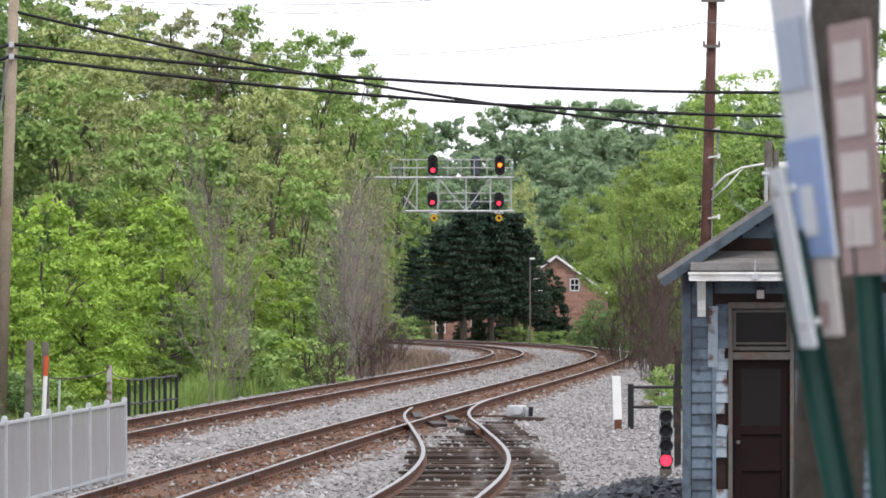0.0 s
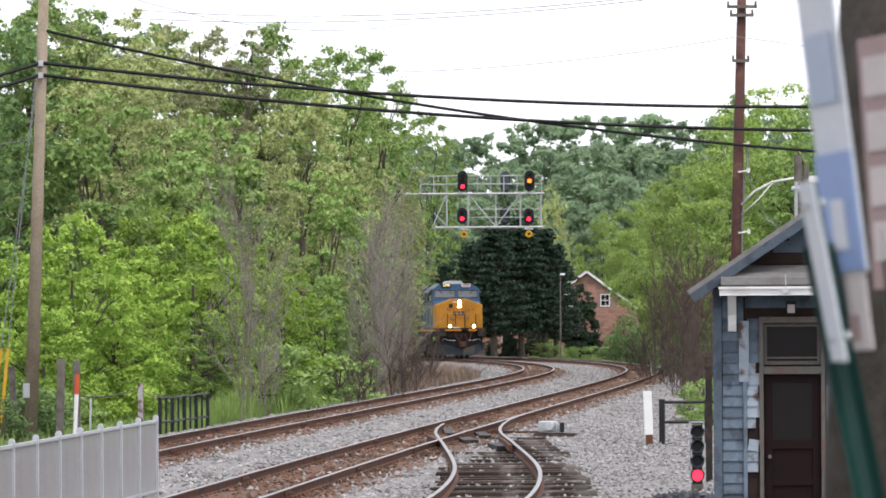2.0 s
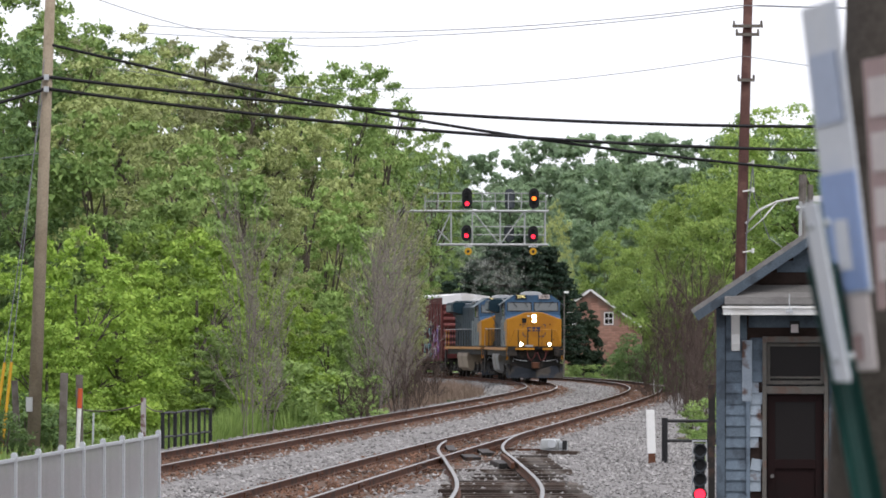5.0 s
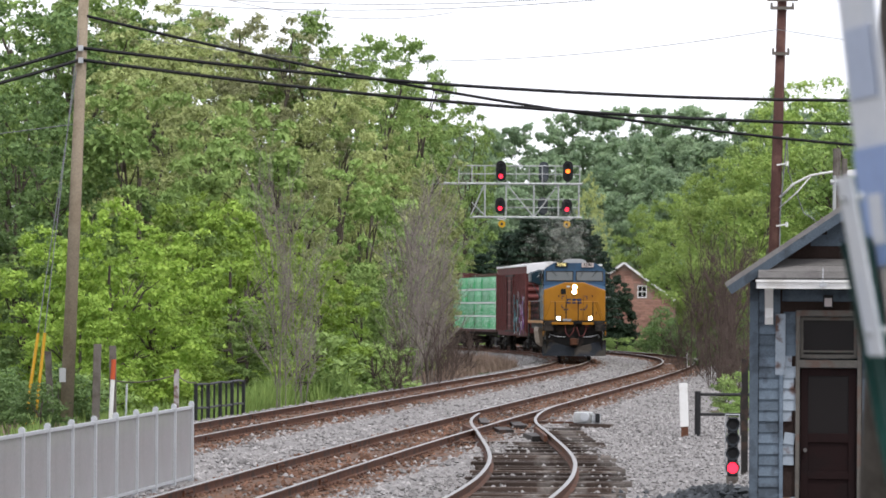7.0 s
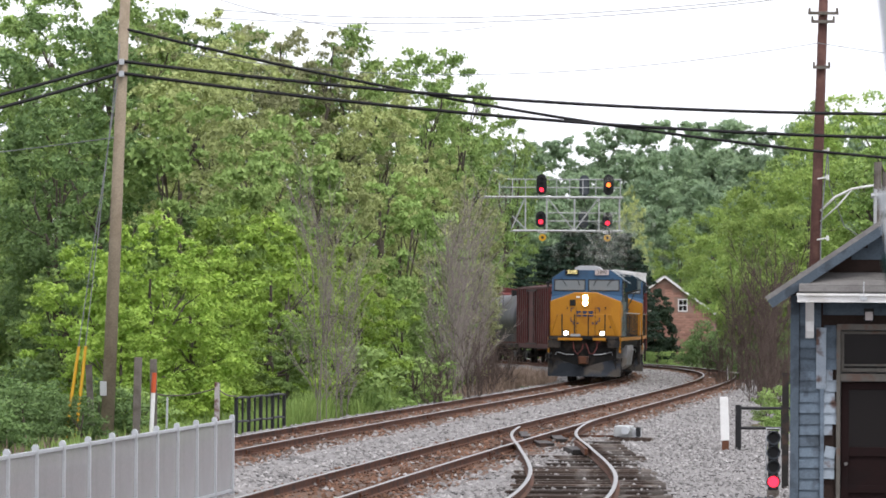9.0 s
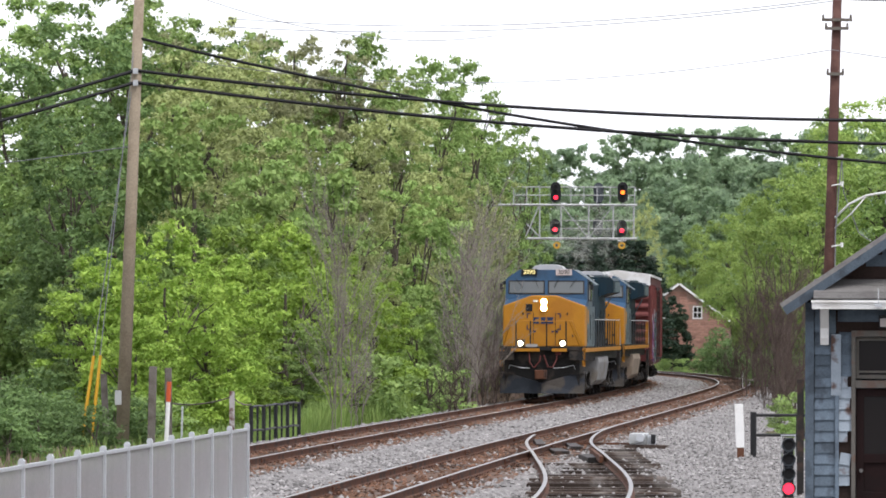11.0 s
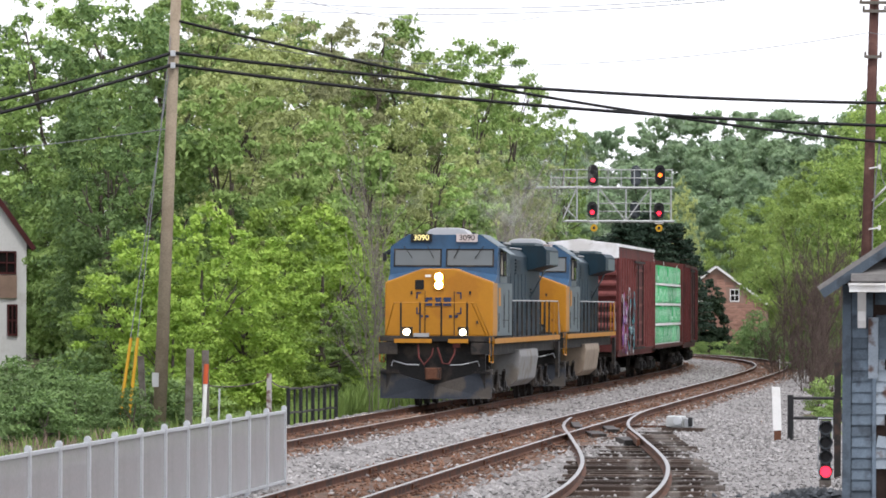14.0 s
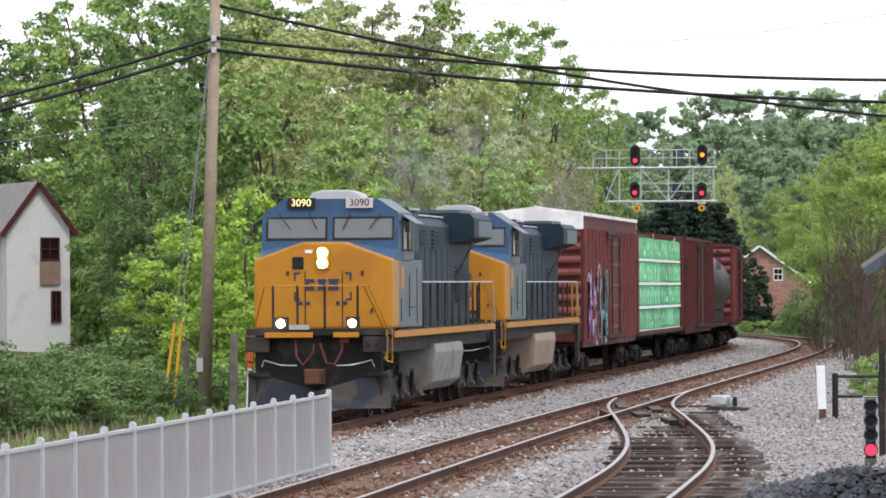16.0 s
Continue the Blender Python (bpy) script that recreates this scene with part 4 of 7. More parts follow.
def poles_and_wires():
    t = wood_pole("utility_pole", "weathered tan wooden utility pole beside the railway", -11.15, 127, 12.8, 0.155, 0.036, M_WOODPOLE)
    bm = bmesh.new()
    box(bm, (-0.06, -0.2, 1.3), (0.16, 0.1, 0.36))
    part("meter_box", bm, M_ALU, t, "small pale metal box")
    for z in (9.2, 9.5):
        bm = bmesh.new()
        box(bm, (0.34, -0.18, z), (0.12, 0.1, 0.14))
        part("bracket", bm, M_GALV, t)
    g = bank(-12, 126)
    for gx, top in ((-11.85, 10.6), (-12.1, 9.4)):
        wire_run("guy_wire", "thin steel guy wire of the wooden pole", [(gx, 126, g), (-11.15 + 0.036 * top, 127, top)], 0.012, M_WIRE, [0], 2)
        a = Vector((gx, 126, g - 0.1))
        d = (Vector((-11.15 + 0.036 * top, 127, top)) - a).normalized()
        bm = bmesh.new()
        tube(bm, a, a + d * 2.5, 0.045, 0.04, 8)
        tagged(part("guy_guard", bm, M_YELLOW), "yellow plastic guard on a guy wire", "guy guard", "guy guards by the pole")
    r = wood_pole("utility_pole", "dark red-brown wooden utility pole behind the shed", 7.65, 150, 13.4, 0.17, 0.028, M_REDPOLE)
    for z, w in ((12.3, 0.9), (12.05, 0.7), (10.7, 0.5)):
        bm = bmesh.new()
        box(bm, (0.028 * z, -0.2, z), (w, 0.1, 0.09))
        for sx in (-1, 1):
            tube(bm, (0.028 * z + sx * w * 0.45, -0.2, z), (0.028 * z + sx * w * 0.45, -0.2, z + 0.16), 0.04, 0.03, 8)
        part("crossarm", bm, M_GREYWOOD, r)
    bm = bmesh.new()
    chain(bm, [(0.3, -0.15, 6.45), (0.7, -0.3, 6.85), (1.2, -0.4, 7.1), (1.8, -0.5, 7.2), (2.3, -0.6, 7.2)], 0.035, 8)
    chain(bm, [(0.3, -0.15, 6.15), (0.8, -0.3, 6.6), (1.2, -0.4, 7.08)], 0.022, 8)
    part("lamp_arm", bm, M_WHITE, r, "pale bracket arm", smooth=True)
    bm = bmesh.new()
    prism(bm, [(2.25, 7.1), (2.9, 7.05), (2.95, 7.18), (2.6, 7.28), (2.25, 7.26)], -0.75, -0.5, "y")
    part("lamp_head", bm, M_WHITE, r)
    for z in (5.6, 7.4, 8.2):
        bm = bmesh.new()
        tube(bm, (0.2, -0.2, z), (0.5, -0.25, z + 0.05), 0.025, None, 6)
        tube(bm, (0.5, -0.25, z - 0.02), (0.5, -0.25, z + 0.12), 0.045, None, 8)
        part("insulator", bm, M_WHITE, r)
    bm = bmesh.new()
    chain(bm, [(0.3, -0.2, 4.8), (0.31, -0.22, 6.0), (0.42, -0.22, 7.4), (0.5, -0.22, 8.2)], 0.02, 5)
    part("service_wire", bm, M_WIRE, r)
    bm = bmesh.new()
    chain(bm, [(0.5, -0.2, 8.2), (0.55, -0.2, 7.2), (1.0, -0.2, 6.0), (1.9, -0.3, 5.4)], 0.015, 5)
    part("service_wire", bm, M_WIRE, r)
    # three thick cables across the line
    L1, L2 = (-10.82, 126.85, 9.12), (-10.82, 126.85, 8.82)
    wire_run("power_cable", "thick black overhead cable across the tracks", [(-22.3, 120, 6.1), L1, (12.5, 136, 8.3)], 0.045, M_CABLE, [0.25, 0.42])
    wire_run("power_cable", "thick black overhead cable across the tracks", [(-22.3, 120, 5.75), L2, (12.5, 136, 7.6)], 0.045, M_CABLE, [0.25, 0.40])
    wire_run("power_cable", "slack black cable crossing below the others", [(-10.8, 126.9, 9.95), (12.5, 136, 6.85)], 0.04, M_CABLE, [0.55])
    wire_run("thin_wire", "thin grey overhead wire", [(-12, 180, 13.6), (7.75, 149.8, 12.4), (22, 140, 12.0)], 0.014, M_WIRE, [0.5, 0.2])
    wire_run("thin_wire", "thin grey overhead wire", [(-12, 180, 13.3), (8.3, 149.8, 12.4), (22, 139, 12.0)], 0.014, M_WIRE, [0.5, 0.2])
    wire_run("thin_wire", "thin grey overhead wire", [(-14, 190, 12.6), (7.85, 149.8, 10.9), (24, 140, 9.0)], 0.012, M_WIRE, [0.9, 0.3])
    wire_run("thin_wire", "thin grey overhead wire", [(-40, 150, 9.2), (-11.0, 126.9, 11.8)], 0.012, M_WIRE, [0.5])
    wire_run("thin_wire", "thin grey overhead wire", [(-40, 150, 6.2), (-11.0, 126.9, 7.2)], 0.012, M_WIRE, [0.5])
    wire_run("thin_wire", "thin grey overhead wire", [(-40, 110, 11.4), (-10.9, 126.9, 11.6), (-2, 170, 12.5)], 0.012, M_WIRE, [0.6, 0.8])
    # stub post behind the shed
    t = thing("stub_post", "short grey wooden post behind the shed", "post", at=(4.8, 75, yard_z(4.8, 75)))
    bm = bmesh.new()
    tube(bm, (0, 0, -0.3), (0.02, 0, 5.35), 0.07, 0.06, 10)
    tube(bm, (0.13, 0, 3.6), (0.13, 0, 5.2), 0.045, None, 8)
    part("post", bm, M_GREYWOOD, t)
    bm = bmesh.new()
    tube(bm, (-0.08, -0.08, 4.85), (0.18, -0.08, 4.85), 0.04, None, 8)
    tube(bm, (-0.02, -0.09, 4.4), (-0.02, -0.09, 4.95), 0.025, None, 8)
    part("cap", bm, M_ALU, t)
    # far lamp pole by the brick house
    t = thing("street_lamp", "slim grey pole with a small lamp by the house", "street lamp", at=(6.05, 352, bank(6.05, 352)))
    bm = bmesh.new()
    tube(bm, (0, 0, -0.4), (0, 0, 6.2), 0.05, 0.04, 8)
    part("pole", bm, M_GREYWOOD, t)
    bm = bmesh.new()
    box(bm, (0.15, -0.1, 6.15), (0.34, 0.22, 0.14))
    part("lamp_head", bm, M_WHITE, t)


def signal_head(parent, x, z, tall, lit, colour, facing=-1):
    """Oval black backing with hooded lenses."""
    bm = bmesh.new()
    w, r = 0.31, 0.31
    poly = [(w * math.cos(a), z + tall / 2 - r + r * math.sin(a)) for a in [k * math.pi / 8 for k in range(9)]] + [(w * math.cos(a), z - tall / 2 + r + r * math.sin(a)) for a in [math.pi + k * math.pi / 8 for k in range(9)]]
    prism(bm, poly, facing * 0.5, facing * 0.53, "y", Matrix.Translation((x, 0, 0)))
    box(bm, (x, facing * 0.38, z), (0.3, 0.24, tall - 0.3))
    head = part("signal_head", bm, M_BLACK if facing < 0 else M_SIGNALGREY, parent, "black oval signal head" if facing < 0 else "back of a signal head")
    n = 3 if tall > 1.1 else 2
    for k in range(n):
        zz = z + (n - 1 - 2 * k) * 0.16
        if facing < 0:
            bm = bmesh.new()
            tube(bm, (x, -0.54, zz), (x, -0.57, zz), 0.13 if k == lit else 0.105, None, 16)
            part("lens", bm, colour if k == lit else M_BLACK, head)
            bm = bmesh.new()
            for j in range(8):
                a0, a1 = j * math.pi / 8, (j + 1) * math.pi / 8
                p = [(x + 0.15 * math.cos(a), zz + 0.15 * math.sin(a)) for a in (a0, a1)]
                put(bm, I4, [(p[0][0], -0.54, p[0][1]), (p[1][0], -0.54, p[1][1]), (p[1][0], -0.8, p[1][1]), (p[0][0], -0.8, p[0][1])], [(0, 1, 2, 3)])
            part("hood", bm, M_BLACK, head)


def gantry():
    y = 310
    g = thing("signal_gantry", "grey aluminium cantilever signal gantry over both tracks", "signal gantry", at=(0, y, 0))
    x0, x1, zt, zb = -4.0, 4.26, 9.95, 7.9

    def bars(name, lines, r, label=""):
        for a, b in lines:
            bm = bmesh.new()
            tube(bm, a, b, r, None, 6)
            part(name, bm, M_ALU, g, label)

    for d in (-0.45, 0.45):
        bars("chord", [((x0 - 1.3, d, zt), (x1 + 0.1, d, zt)), ((-2.5, d, zb), (x1 + 0.1, d, zb))], 0.075)
        bars("strut", [((x, d, zb), (x, d, zt)) for x in (-1.6, -0.3, 1.4, 2.9, 4.15)], 0.05)
        bars("brace", [((-2.5, d, zb), (-1.6, d, zt)), ((-0.3, d, zt), (1.4, d, zb)), ((2.9, d, zt), (1.4, d, zb)), ((-1.6, d, zb + 0.1), (-2.4, d, zb + 0.9))], 0.04)
        bars("handrail", [((x0 - 1.3, d, zt + 1.1), (x1, d, zt + 1.1)), ((x0 - 1.3, d, zt + 0.6), (x1, d, zt + 0.6)), ((-0.2, d, zb + 0.6), (4.1, d, zb + 0.6)), ((-0.2, d, zb + 1.1), (4.1, d, zb + 1.1))], 0.028)
        bars("baluster", [((x, d, zt), (x, d, zt + 1.1)) for x in (-5.0, -4.0, -3.2, -2.4, -1.6, -0.8, 0.3, 1.1, 1.9, 2.7, 3.5, 4.2)], 0.028)
    bars("tie_bar", [((x, -0.45, z), (x, 0.45, z)) for x in (-4, -2, 0, 2, 4) for z in (zt, zb)], 0.04)
    bm = bmesh.new()
    box(bm, ((x0 + x1) / 2, 0, zt + 0.05), (x1 - x0, 0.8, 0.04))
    part("walkway", bm, M_ALU, g)
    bm = bmesh.new()
    zg = bank(-5.4, y)
    tube(bm, (-5.4, 0, zg - 0.5), (-5.4, 0, 11.2), 0.3, 0.25, 16)
    part("mast", bm, M_ALU, g)
    for x, z, tall, lit, col in ((-0.62, 10.72, 1.28, 2, M_RED_LAMP), (3.47, 10.72, 1.28, 1, M_AMBER_LAMP), (-0.66, 8.6, 1.0, 1, M_RED_LAMP), (3.42, 8.55, 1.0, 1, M_RED_LAMP)):
        signal_head(g, x, z, tall, lit, col)
    signal_head(g, 2.0, 10.7, 1.28, 0, None, 1)
    signal_head(g, 1.95, 8.6, 1.1, 0, None, 1)
    for x in (-0.55, 3.42):
        bm = bmesh.new()
        box(bm, (x, -0.5, 7.82), (0.5, 0.03, 0.16))
        plate = part("number_plate", bm, M_WHITE, g)
        for k in range(4):
            bm = bmesh.new()
            box(bm, (x - 0.17 + k * 0.115, -0.521, 7.82), (0.06, 0.006, 0.11))
            part("character_bar", bm, M_BLACK, plate)
        bm = bmesh.new()
        tube(bm, (x, -0.5, 7.48), (x, -0.53, 7.48), 0.22, None, 20)
        disc = part("marker_disc", bm, M_YELLOW, g, "yellow round marker")
        bm = bmesh.new()
        tube(bm, (x, -0.531, 7.48), (x, -0.545, 7.48), 0.09, None, 14)
        part("disc_centre", bm, M_BLACK, disc)


def shed():
    t = thing("shed", "blue-grey clapboard railway shed with peeling paint", "shed", at=(3.14, 66.4, -0.3), turn=radians(-3.4))
    W, D, EZ, AZ = 2.85, 3.6, 3.52, 4.48
    mid = W / 2
    # walls
    bm = bmesh.new()
    prism(bm, [(0, 0), (0.62, 0), (0.62, 3.05), (1.44, 3.05), (1.44, 0), (W, 0), (W, EZ), (mid, AZ), (0, EZ)], 0.03, 0.13, "y")
    part("wall", bm, M_BOARD_BACK, t)
    for x in (0.0, W - 0.1):
        bm = bmesh.new()
        box(bm, (x + 0.05, (0.13 + D) / 2, EZ / 2), (0.1, D - 0.13, EZ))
        part("wall", bm, M_SLATE, t)
    bm = bmesh.new()
    prism(bm, [(0, 0), (W, 0), (W, EZ), (mid, AZ), (0, EZ)], D - 0.1, D, "y")
    part("wall", bm, M_SLATE, t)
    bm = bmesh.new()
    box(bm, (mid, D / 2, 0.1), (W - 0.2, D - 0.3, 0.1))
    part("floor", bm, M_BOARD_BACK, t)
    # clapboards, lapped
    rng = random.Random(2)

    def board(x0, x1, z, material, tilt=0.0, name="clapboard"):
        bm = bmesh.new()
        prism(bm, [(0.028, z + 0.15), (0.012, z + 0.15), (-0.012, z), (0.028, z)], x0, x1, "x")
        ob = part(name, bm, material, t)
        if tilt:
            c = Matrix.Translation((x0, 0, z))
            ob.matrix_basis = c @ Matrix.Rotation(tilt, 4, "Y") @ c.inverted()

    k = 0
    z = 0.02
    while z < 3.3:
        board(0.12, 0.395, z, M_SLATE, rng.uniform(-0.006, 0.006))
        if not (0.55 < z < 0.9 or 1.38 < z < 1.55) and z < 2.35:
            board(0.44, 0.60 - rng.choice((0, 0, 0.02, 0.05)), z, M_PALEBOARD, 0.16 if 1.25 < z < 1.39 else rng.uniform(-0.02, 0.02))
        elif z >= 2.35 and z < 3.0:
            board(0.44, 0.605, z, M_SLATE)
        if z < 3.1:
            board(1.47, W - 0.12, z, M_SLATE)
        elif z < 3.3:
            board(0.42, 1.9, z, M_SLATE)
        z += 0.143
    z = 3.32
    while z < AZ - 0.25:
        half = (AZ - z - 0.16) / (AZ - EZ) * mid
        if 3.55 < z < 3.75:
            board(mid - min(half, 1.25), mid + min(half, 1.25), z, M_BOARD_BACK, 0, "gable_board")
        else:
            board(mid - min(half, 1.3), mid + min(half, 1.3), z, M_SLATE)
        z += 0.143
    # corner boards and trim
    for x, w, z0, z1, mt in ((0.055, 0.115, 0, 3.42, M_SLATE), (W - 0.055, 0.115, 0, 3.42, M_SLATE), (0.415, 0.05, 0, 2.2, M_SLATE), (0.40, 0.13, 2.2, 3.0, M_PALEBOARD)):
        bm = bmesh.new()
        box(bm, (x, -0.022, (z0 + z1) / 2), (w, 0.03, z1 - z0))
        part("corner_board", bm, mt, t, bevel=0.003)
    # door, transom and their frame
    for x0, x1, z0, z1 in ((0.60, 0.655, 0.0, 3.05), (1.405, 1.46, 0.0, 3.05), (0.655, 1.405, 2.97, 3.05), (0.655, 1.405, 2.30, 2.40)):
        bm = bmesh.new()
        box(bm, ((x0 + x1) / 2, 0.01, (z0 + z1) / 2), (x1 - x0, 0.11, z1 - z0))
        part("door_frame", bm, M_FRAME, t, bevel=0.004)
    bm = bmesh.new()
    box(bm, (1.03, 0.066, 0.78), (0.53, 0.02, 1.1))
    door = part("door", bm, M_DOOR, t, "dark red-brown door with a glass upper half")
    for nm, a, b, c, d in (("stile", 0.665, 0.765, 0.1, 2.29), ("stile", 1.295, 1.395, 0.1, 2.29), ("rail_board", 0.765, 1.295, 2.19, 2.29), ("rail_board", 0.765, 1.295, 1.32, 1.44), ("rail_board", 0.765, 1.295, 0.1, 0.28), ("rail_board", 0.765, 1.295, 0.84, 0.94)):
        bm = bmesh.new()
        box(bm, ((a + b) / 2, 0.05, (c + d) / 2), (b - a, 0.045, d - c))
        part(nm, bm, M_DOOR, door, bevel=0.004)
    bm = bmesh.new()
    box(bm, (1.03, 0.06, 1.83), (0.54, 0.01, 0.78))
    part("pane", bm, M_PANE, door)
    bm = bmesh.new()
    tube(bm, (0.73, 0.02, 1.22), (0.73, -0.05, 1.22), 0.025, None, 10)
    part("knob", bm, M_STEEL, door)
    bm = bmesh.new()
    box(bm, (1.03, 0.09, 2.69), (0.74, 0.01, 0.54))
    tr = part("transom_window", bm, M_PANE, t, "dark transom window")
    bm = bmesh.new()
    for x0, x1, z0, z1 in ((0.66, 0.70, 2.42, 2.96), (1.36, 1.40, 2.42, 2.96), (0.70, 1.36, 2.92, 2.96), (0.70, 1.36, 2.42, 2.47), (0.70, 1.36, 2.50, 2.525)):
        box(bm, ((x0 + x1) / 2, 0.06, (z0 + z1) / 2), (x1 - x0, 0.05, z1 - z0))
    part("sash", bm, M_FRAME, tr)
    # main roof
    rise = math.atan2(AZ - EZ, mid)
    for side in (-1, 1):
        bm = bmesh.new()
        ln = (mid + 0.30) / math.cos(rise)
        m = Matrix.Translation((mid, D / 2, AZ + 0.03)) @ Matrix.Rotation(side * rise, 4, "Y")
        box(bm, (side * ln / 2, 0, 0.03), (ln, D + 0.7, 0.06), m)
        part("roof", bm, M_ASPHALT_ROOF, t, "grey felt roof slope")
        bm = bmesh.new()
        box(bm, (side * ln / 2, -D / 2 - 0.33, -0.04), (ln, 0.035, 0.15), m)
        part("bargeboard", bm, M_SLATE, t)
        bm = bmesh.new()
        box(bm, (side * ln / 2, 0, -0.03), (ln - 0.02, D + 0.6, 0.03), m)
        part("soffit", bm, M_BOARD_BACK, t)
    # canopy over the door
    can = thing_part("canopy", t)
    m = Matrix.Translation((0.11, -0.02, 3.70)) @ Matrix.Rotation(radians(26), 4, "X")
    for k in range(3):
        bm = bmesh.new()
        box(bm, (0.98, -0.10 - k * 0.19, 0.012 - k * 0.004), (1.96, 0.215, 0.022), m @ Matrix.Rotation(radians(-2), 4, "X"))
        part("shingle_course", bm, M_ASPHALT_ROOF, can)
    bm = bmesh.new()
    box(bm, (1.09, -0.58, 3.385), (2.0, 0.03, 0.11))
    box(bm, (1.09, -0.60, 3.43), (2.02, 0.05, 0.03))
    part("fascia", bm, M_WHITE, can, "white front edge")
    # ceiling boards whose dark colour already holds the under-canopy shade
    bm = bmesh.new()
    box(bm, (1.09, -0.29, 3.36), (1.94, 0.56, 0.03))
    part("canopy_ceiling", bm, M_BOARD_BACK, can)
    for x in (0.25, 1.95):
        bm = bmesh.new()
        prism(bm, [(-0.01, 2.86), (-0.06, 2.86), (-0.11, 2.95), (-0.12, 3.08), (-0.34, 3.24), (-0.46, 3.33), (-0.01, 3.33)], x - 0.055, x + 0.055, "x")
        part("bracket", bm, M_WHITE, can, "white scrolled bracket", bevel=0.008)
    bm = bmesh.new()
    box(bm, (0.95, -0.62, 3.47), (0.012, 0.012, 0.26))
    box(bm, (0.95, -0.64, 3.38), (0.09, 0.03, 0.05))
    part("gutter_strap", bm, M_GALV, can)
    bm = bmesh.new()
    box(bm, (1.02, -0.06, 3.17), (0.13, 0.12, 0.17))
    lamp = part("wall_lamp", bm, M_BLACK, t, "small black wall lantern")
    bm = bmesh.new()
    box(bm, (1.02, -0.125, 3.155), (0.095, 0.02, 0.11))
    part("lens", bm, M_SIGNPALE, lamp)
    bm = bmesh.new()
    box(bm, (1.03, -0.35, 0.06), (1.1, 0.6, 0.12))
    part("door_step", bm, M_GREYWOOD, t)


def thing_part(name, parent):
    """A joining part: a small plain block that carries pieces of its own."""
    bm = bmesh.new()
    box(bm, (1.09, -0.05, 3.62), (1.9, 0.06, 0.08))
    return part(name, bm, M_SLATE, parent)


def trackside_small():
    # dwarf signal
    t = thing("dwarf_signal", "low black four-lamp dwarf signal showing red", "signal", at=(3.76, 85.5, yard_z(3.76, 85.5)))
    bm = bmesh.new()
    box(bm, (0, 0, 0.62), (0.17, 0.2, 1.0))
    part("housing", bm, M_BLACK, t, bevel=0.02)
    bm = bmesh.new()
    box(bm, (0, 0.02, 0.07), (0.2, 0.2, 0.14))
    part("base", bm, M_GREYWOOD, t)
    bm = bmesh.new()
    for sx in (-0.115, 0.115):
        box(bm, (sx, 0.06, 0.66), (0.018, 0.03, 1.0))
    box(bm, (0, 0.05, 1.16), (0.25, 0.06, 0.018))
    part("frame", bm, M_GALV, t)
    for k in range(4):
        z = 1.0 - k * 0.245
        bm = bmesh.new()
        tube(bm, (0, -0.11, z), (0, -0.135, z), 0.092 if k == 3 else 0.085, None, 16)
        part("lens", bm, M_RED_LAMP if k == 3 else M_BLACK, t, "lit red lens" if k == 3 else "")
        bm = bmesh.new()
        tube(bm, (0, -0.1, z), (0, -0.118, z), 0.118, None, 18)
        part("rim", bm, M_SIGNALGREY, t)
        bm = bmesh.new()
        for j in range(8):
            a0, a1 = j * math.pi / 8, (j + 1) * math.pi / 8
            p = [(0.118 * math.cos(a), z + 0.112 * math.sin(a)) for a in (a0, a1)]
            put(bm, I4, [(p[0][0], -0.11, p[0][1]), (p[1][0], -0.11, p[1][1]), (p[1][0], -0.26, p[1][1]), (p[0][0], -0.26, p[0][1])], [(0, 1, 2, 3)])
        part("hood", bm, M_BLACK, t)
    # white marker post
    z = yard_z(3.94, 114)
    t = thing("marker_post", "white painted flat post with a rusty foot", "post", at=(3.94, 114, z))
    bm = bmesh.new()
    box(bm, (0, 0, 0.72), (0.19, 0.07, 0.98), Matrix.Rotation(radians(-2), 4, "Y"))
    part("board", bm, M_WHITE, t, bevel=0.01)
    bm = bmesh.new()
    box(bm, (0.0, 0.01, 0.12), (0.16, 0.06, 0.34))
    part("foot", bm, M_RUST, t)
    # black pipe rail behind it
    t = thing("pipe_railing", "black two-bar pipe railing at the yard edge", "railing", at=(4.25, 114.6, yard_z(4.25, 114)))
    for x in (0.0, 1.0, 2.0):
        bm = bmesh.new()
        tube(bm, (x, 0, -0.1), (x, 0, 1.02), 0.07 if x == 0 else 0.04, None, 10)
        part("post", bm, M_BLACK, t)
    for zz in (0.5, 0.95):
        bm = bmesh.new()
        tube(bm, (0, 0, zz), (2.0, 0, zz), 0.035, None, 8)
        part("bar", bm, M_BLACK, t)
    t = thing("steel_post", "rusty brown steel post near the shed", "post", at=(4.17, 90, yard_z(4.17, 90)))
    bm = bmesh.new()
    box(bm, (0, 0, 0.95), (0.12, 0.06, 2.2))
    box(bm, (0, 0.04, 0.95), (0.03, 0.1, 2.2))
    part("beam", bm, M_GRIME_TRACK, t)
    t = thing("marker_peg", "thin white peg with a red top on the bank", "marker", at=(8.1, 232, bank(8.1, 232)))
    bm = bmesh.new()
    tube(bm, (0, 0, -0.2), (0, 0, 1.2), 0.03, None, 8)
    part("peg", bm, M_WHITE, t)
    bm = bmesh.new()
    tube(bm, (0, 0, 1.2), (0, 0, 1.5), 0.035, None, 8)
    part("top", bm, M_RUST, t)
    # switch machine
    t = thing("switch_machine", "grey switch machine on a tie beside the turnout", "switch machine", at=(1.87, 121.5, -0.12), turn=radians(-5))
    bm = bmesh.new()
    box(bm, (-0.1, 0, 0.17), (0.42, 0.9, 0.26))
    part("case", bm, M_ALU, t, bevel=0.03)
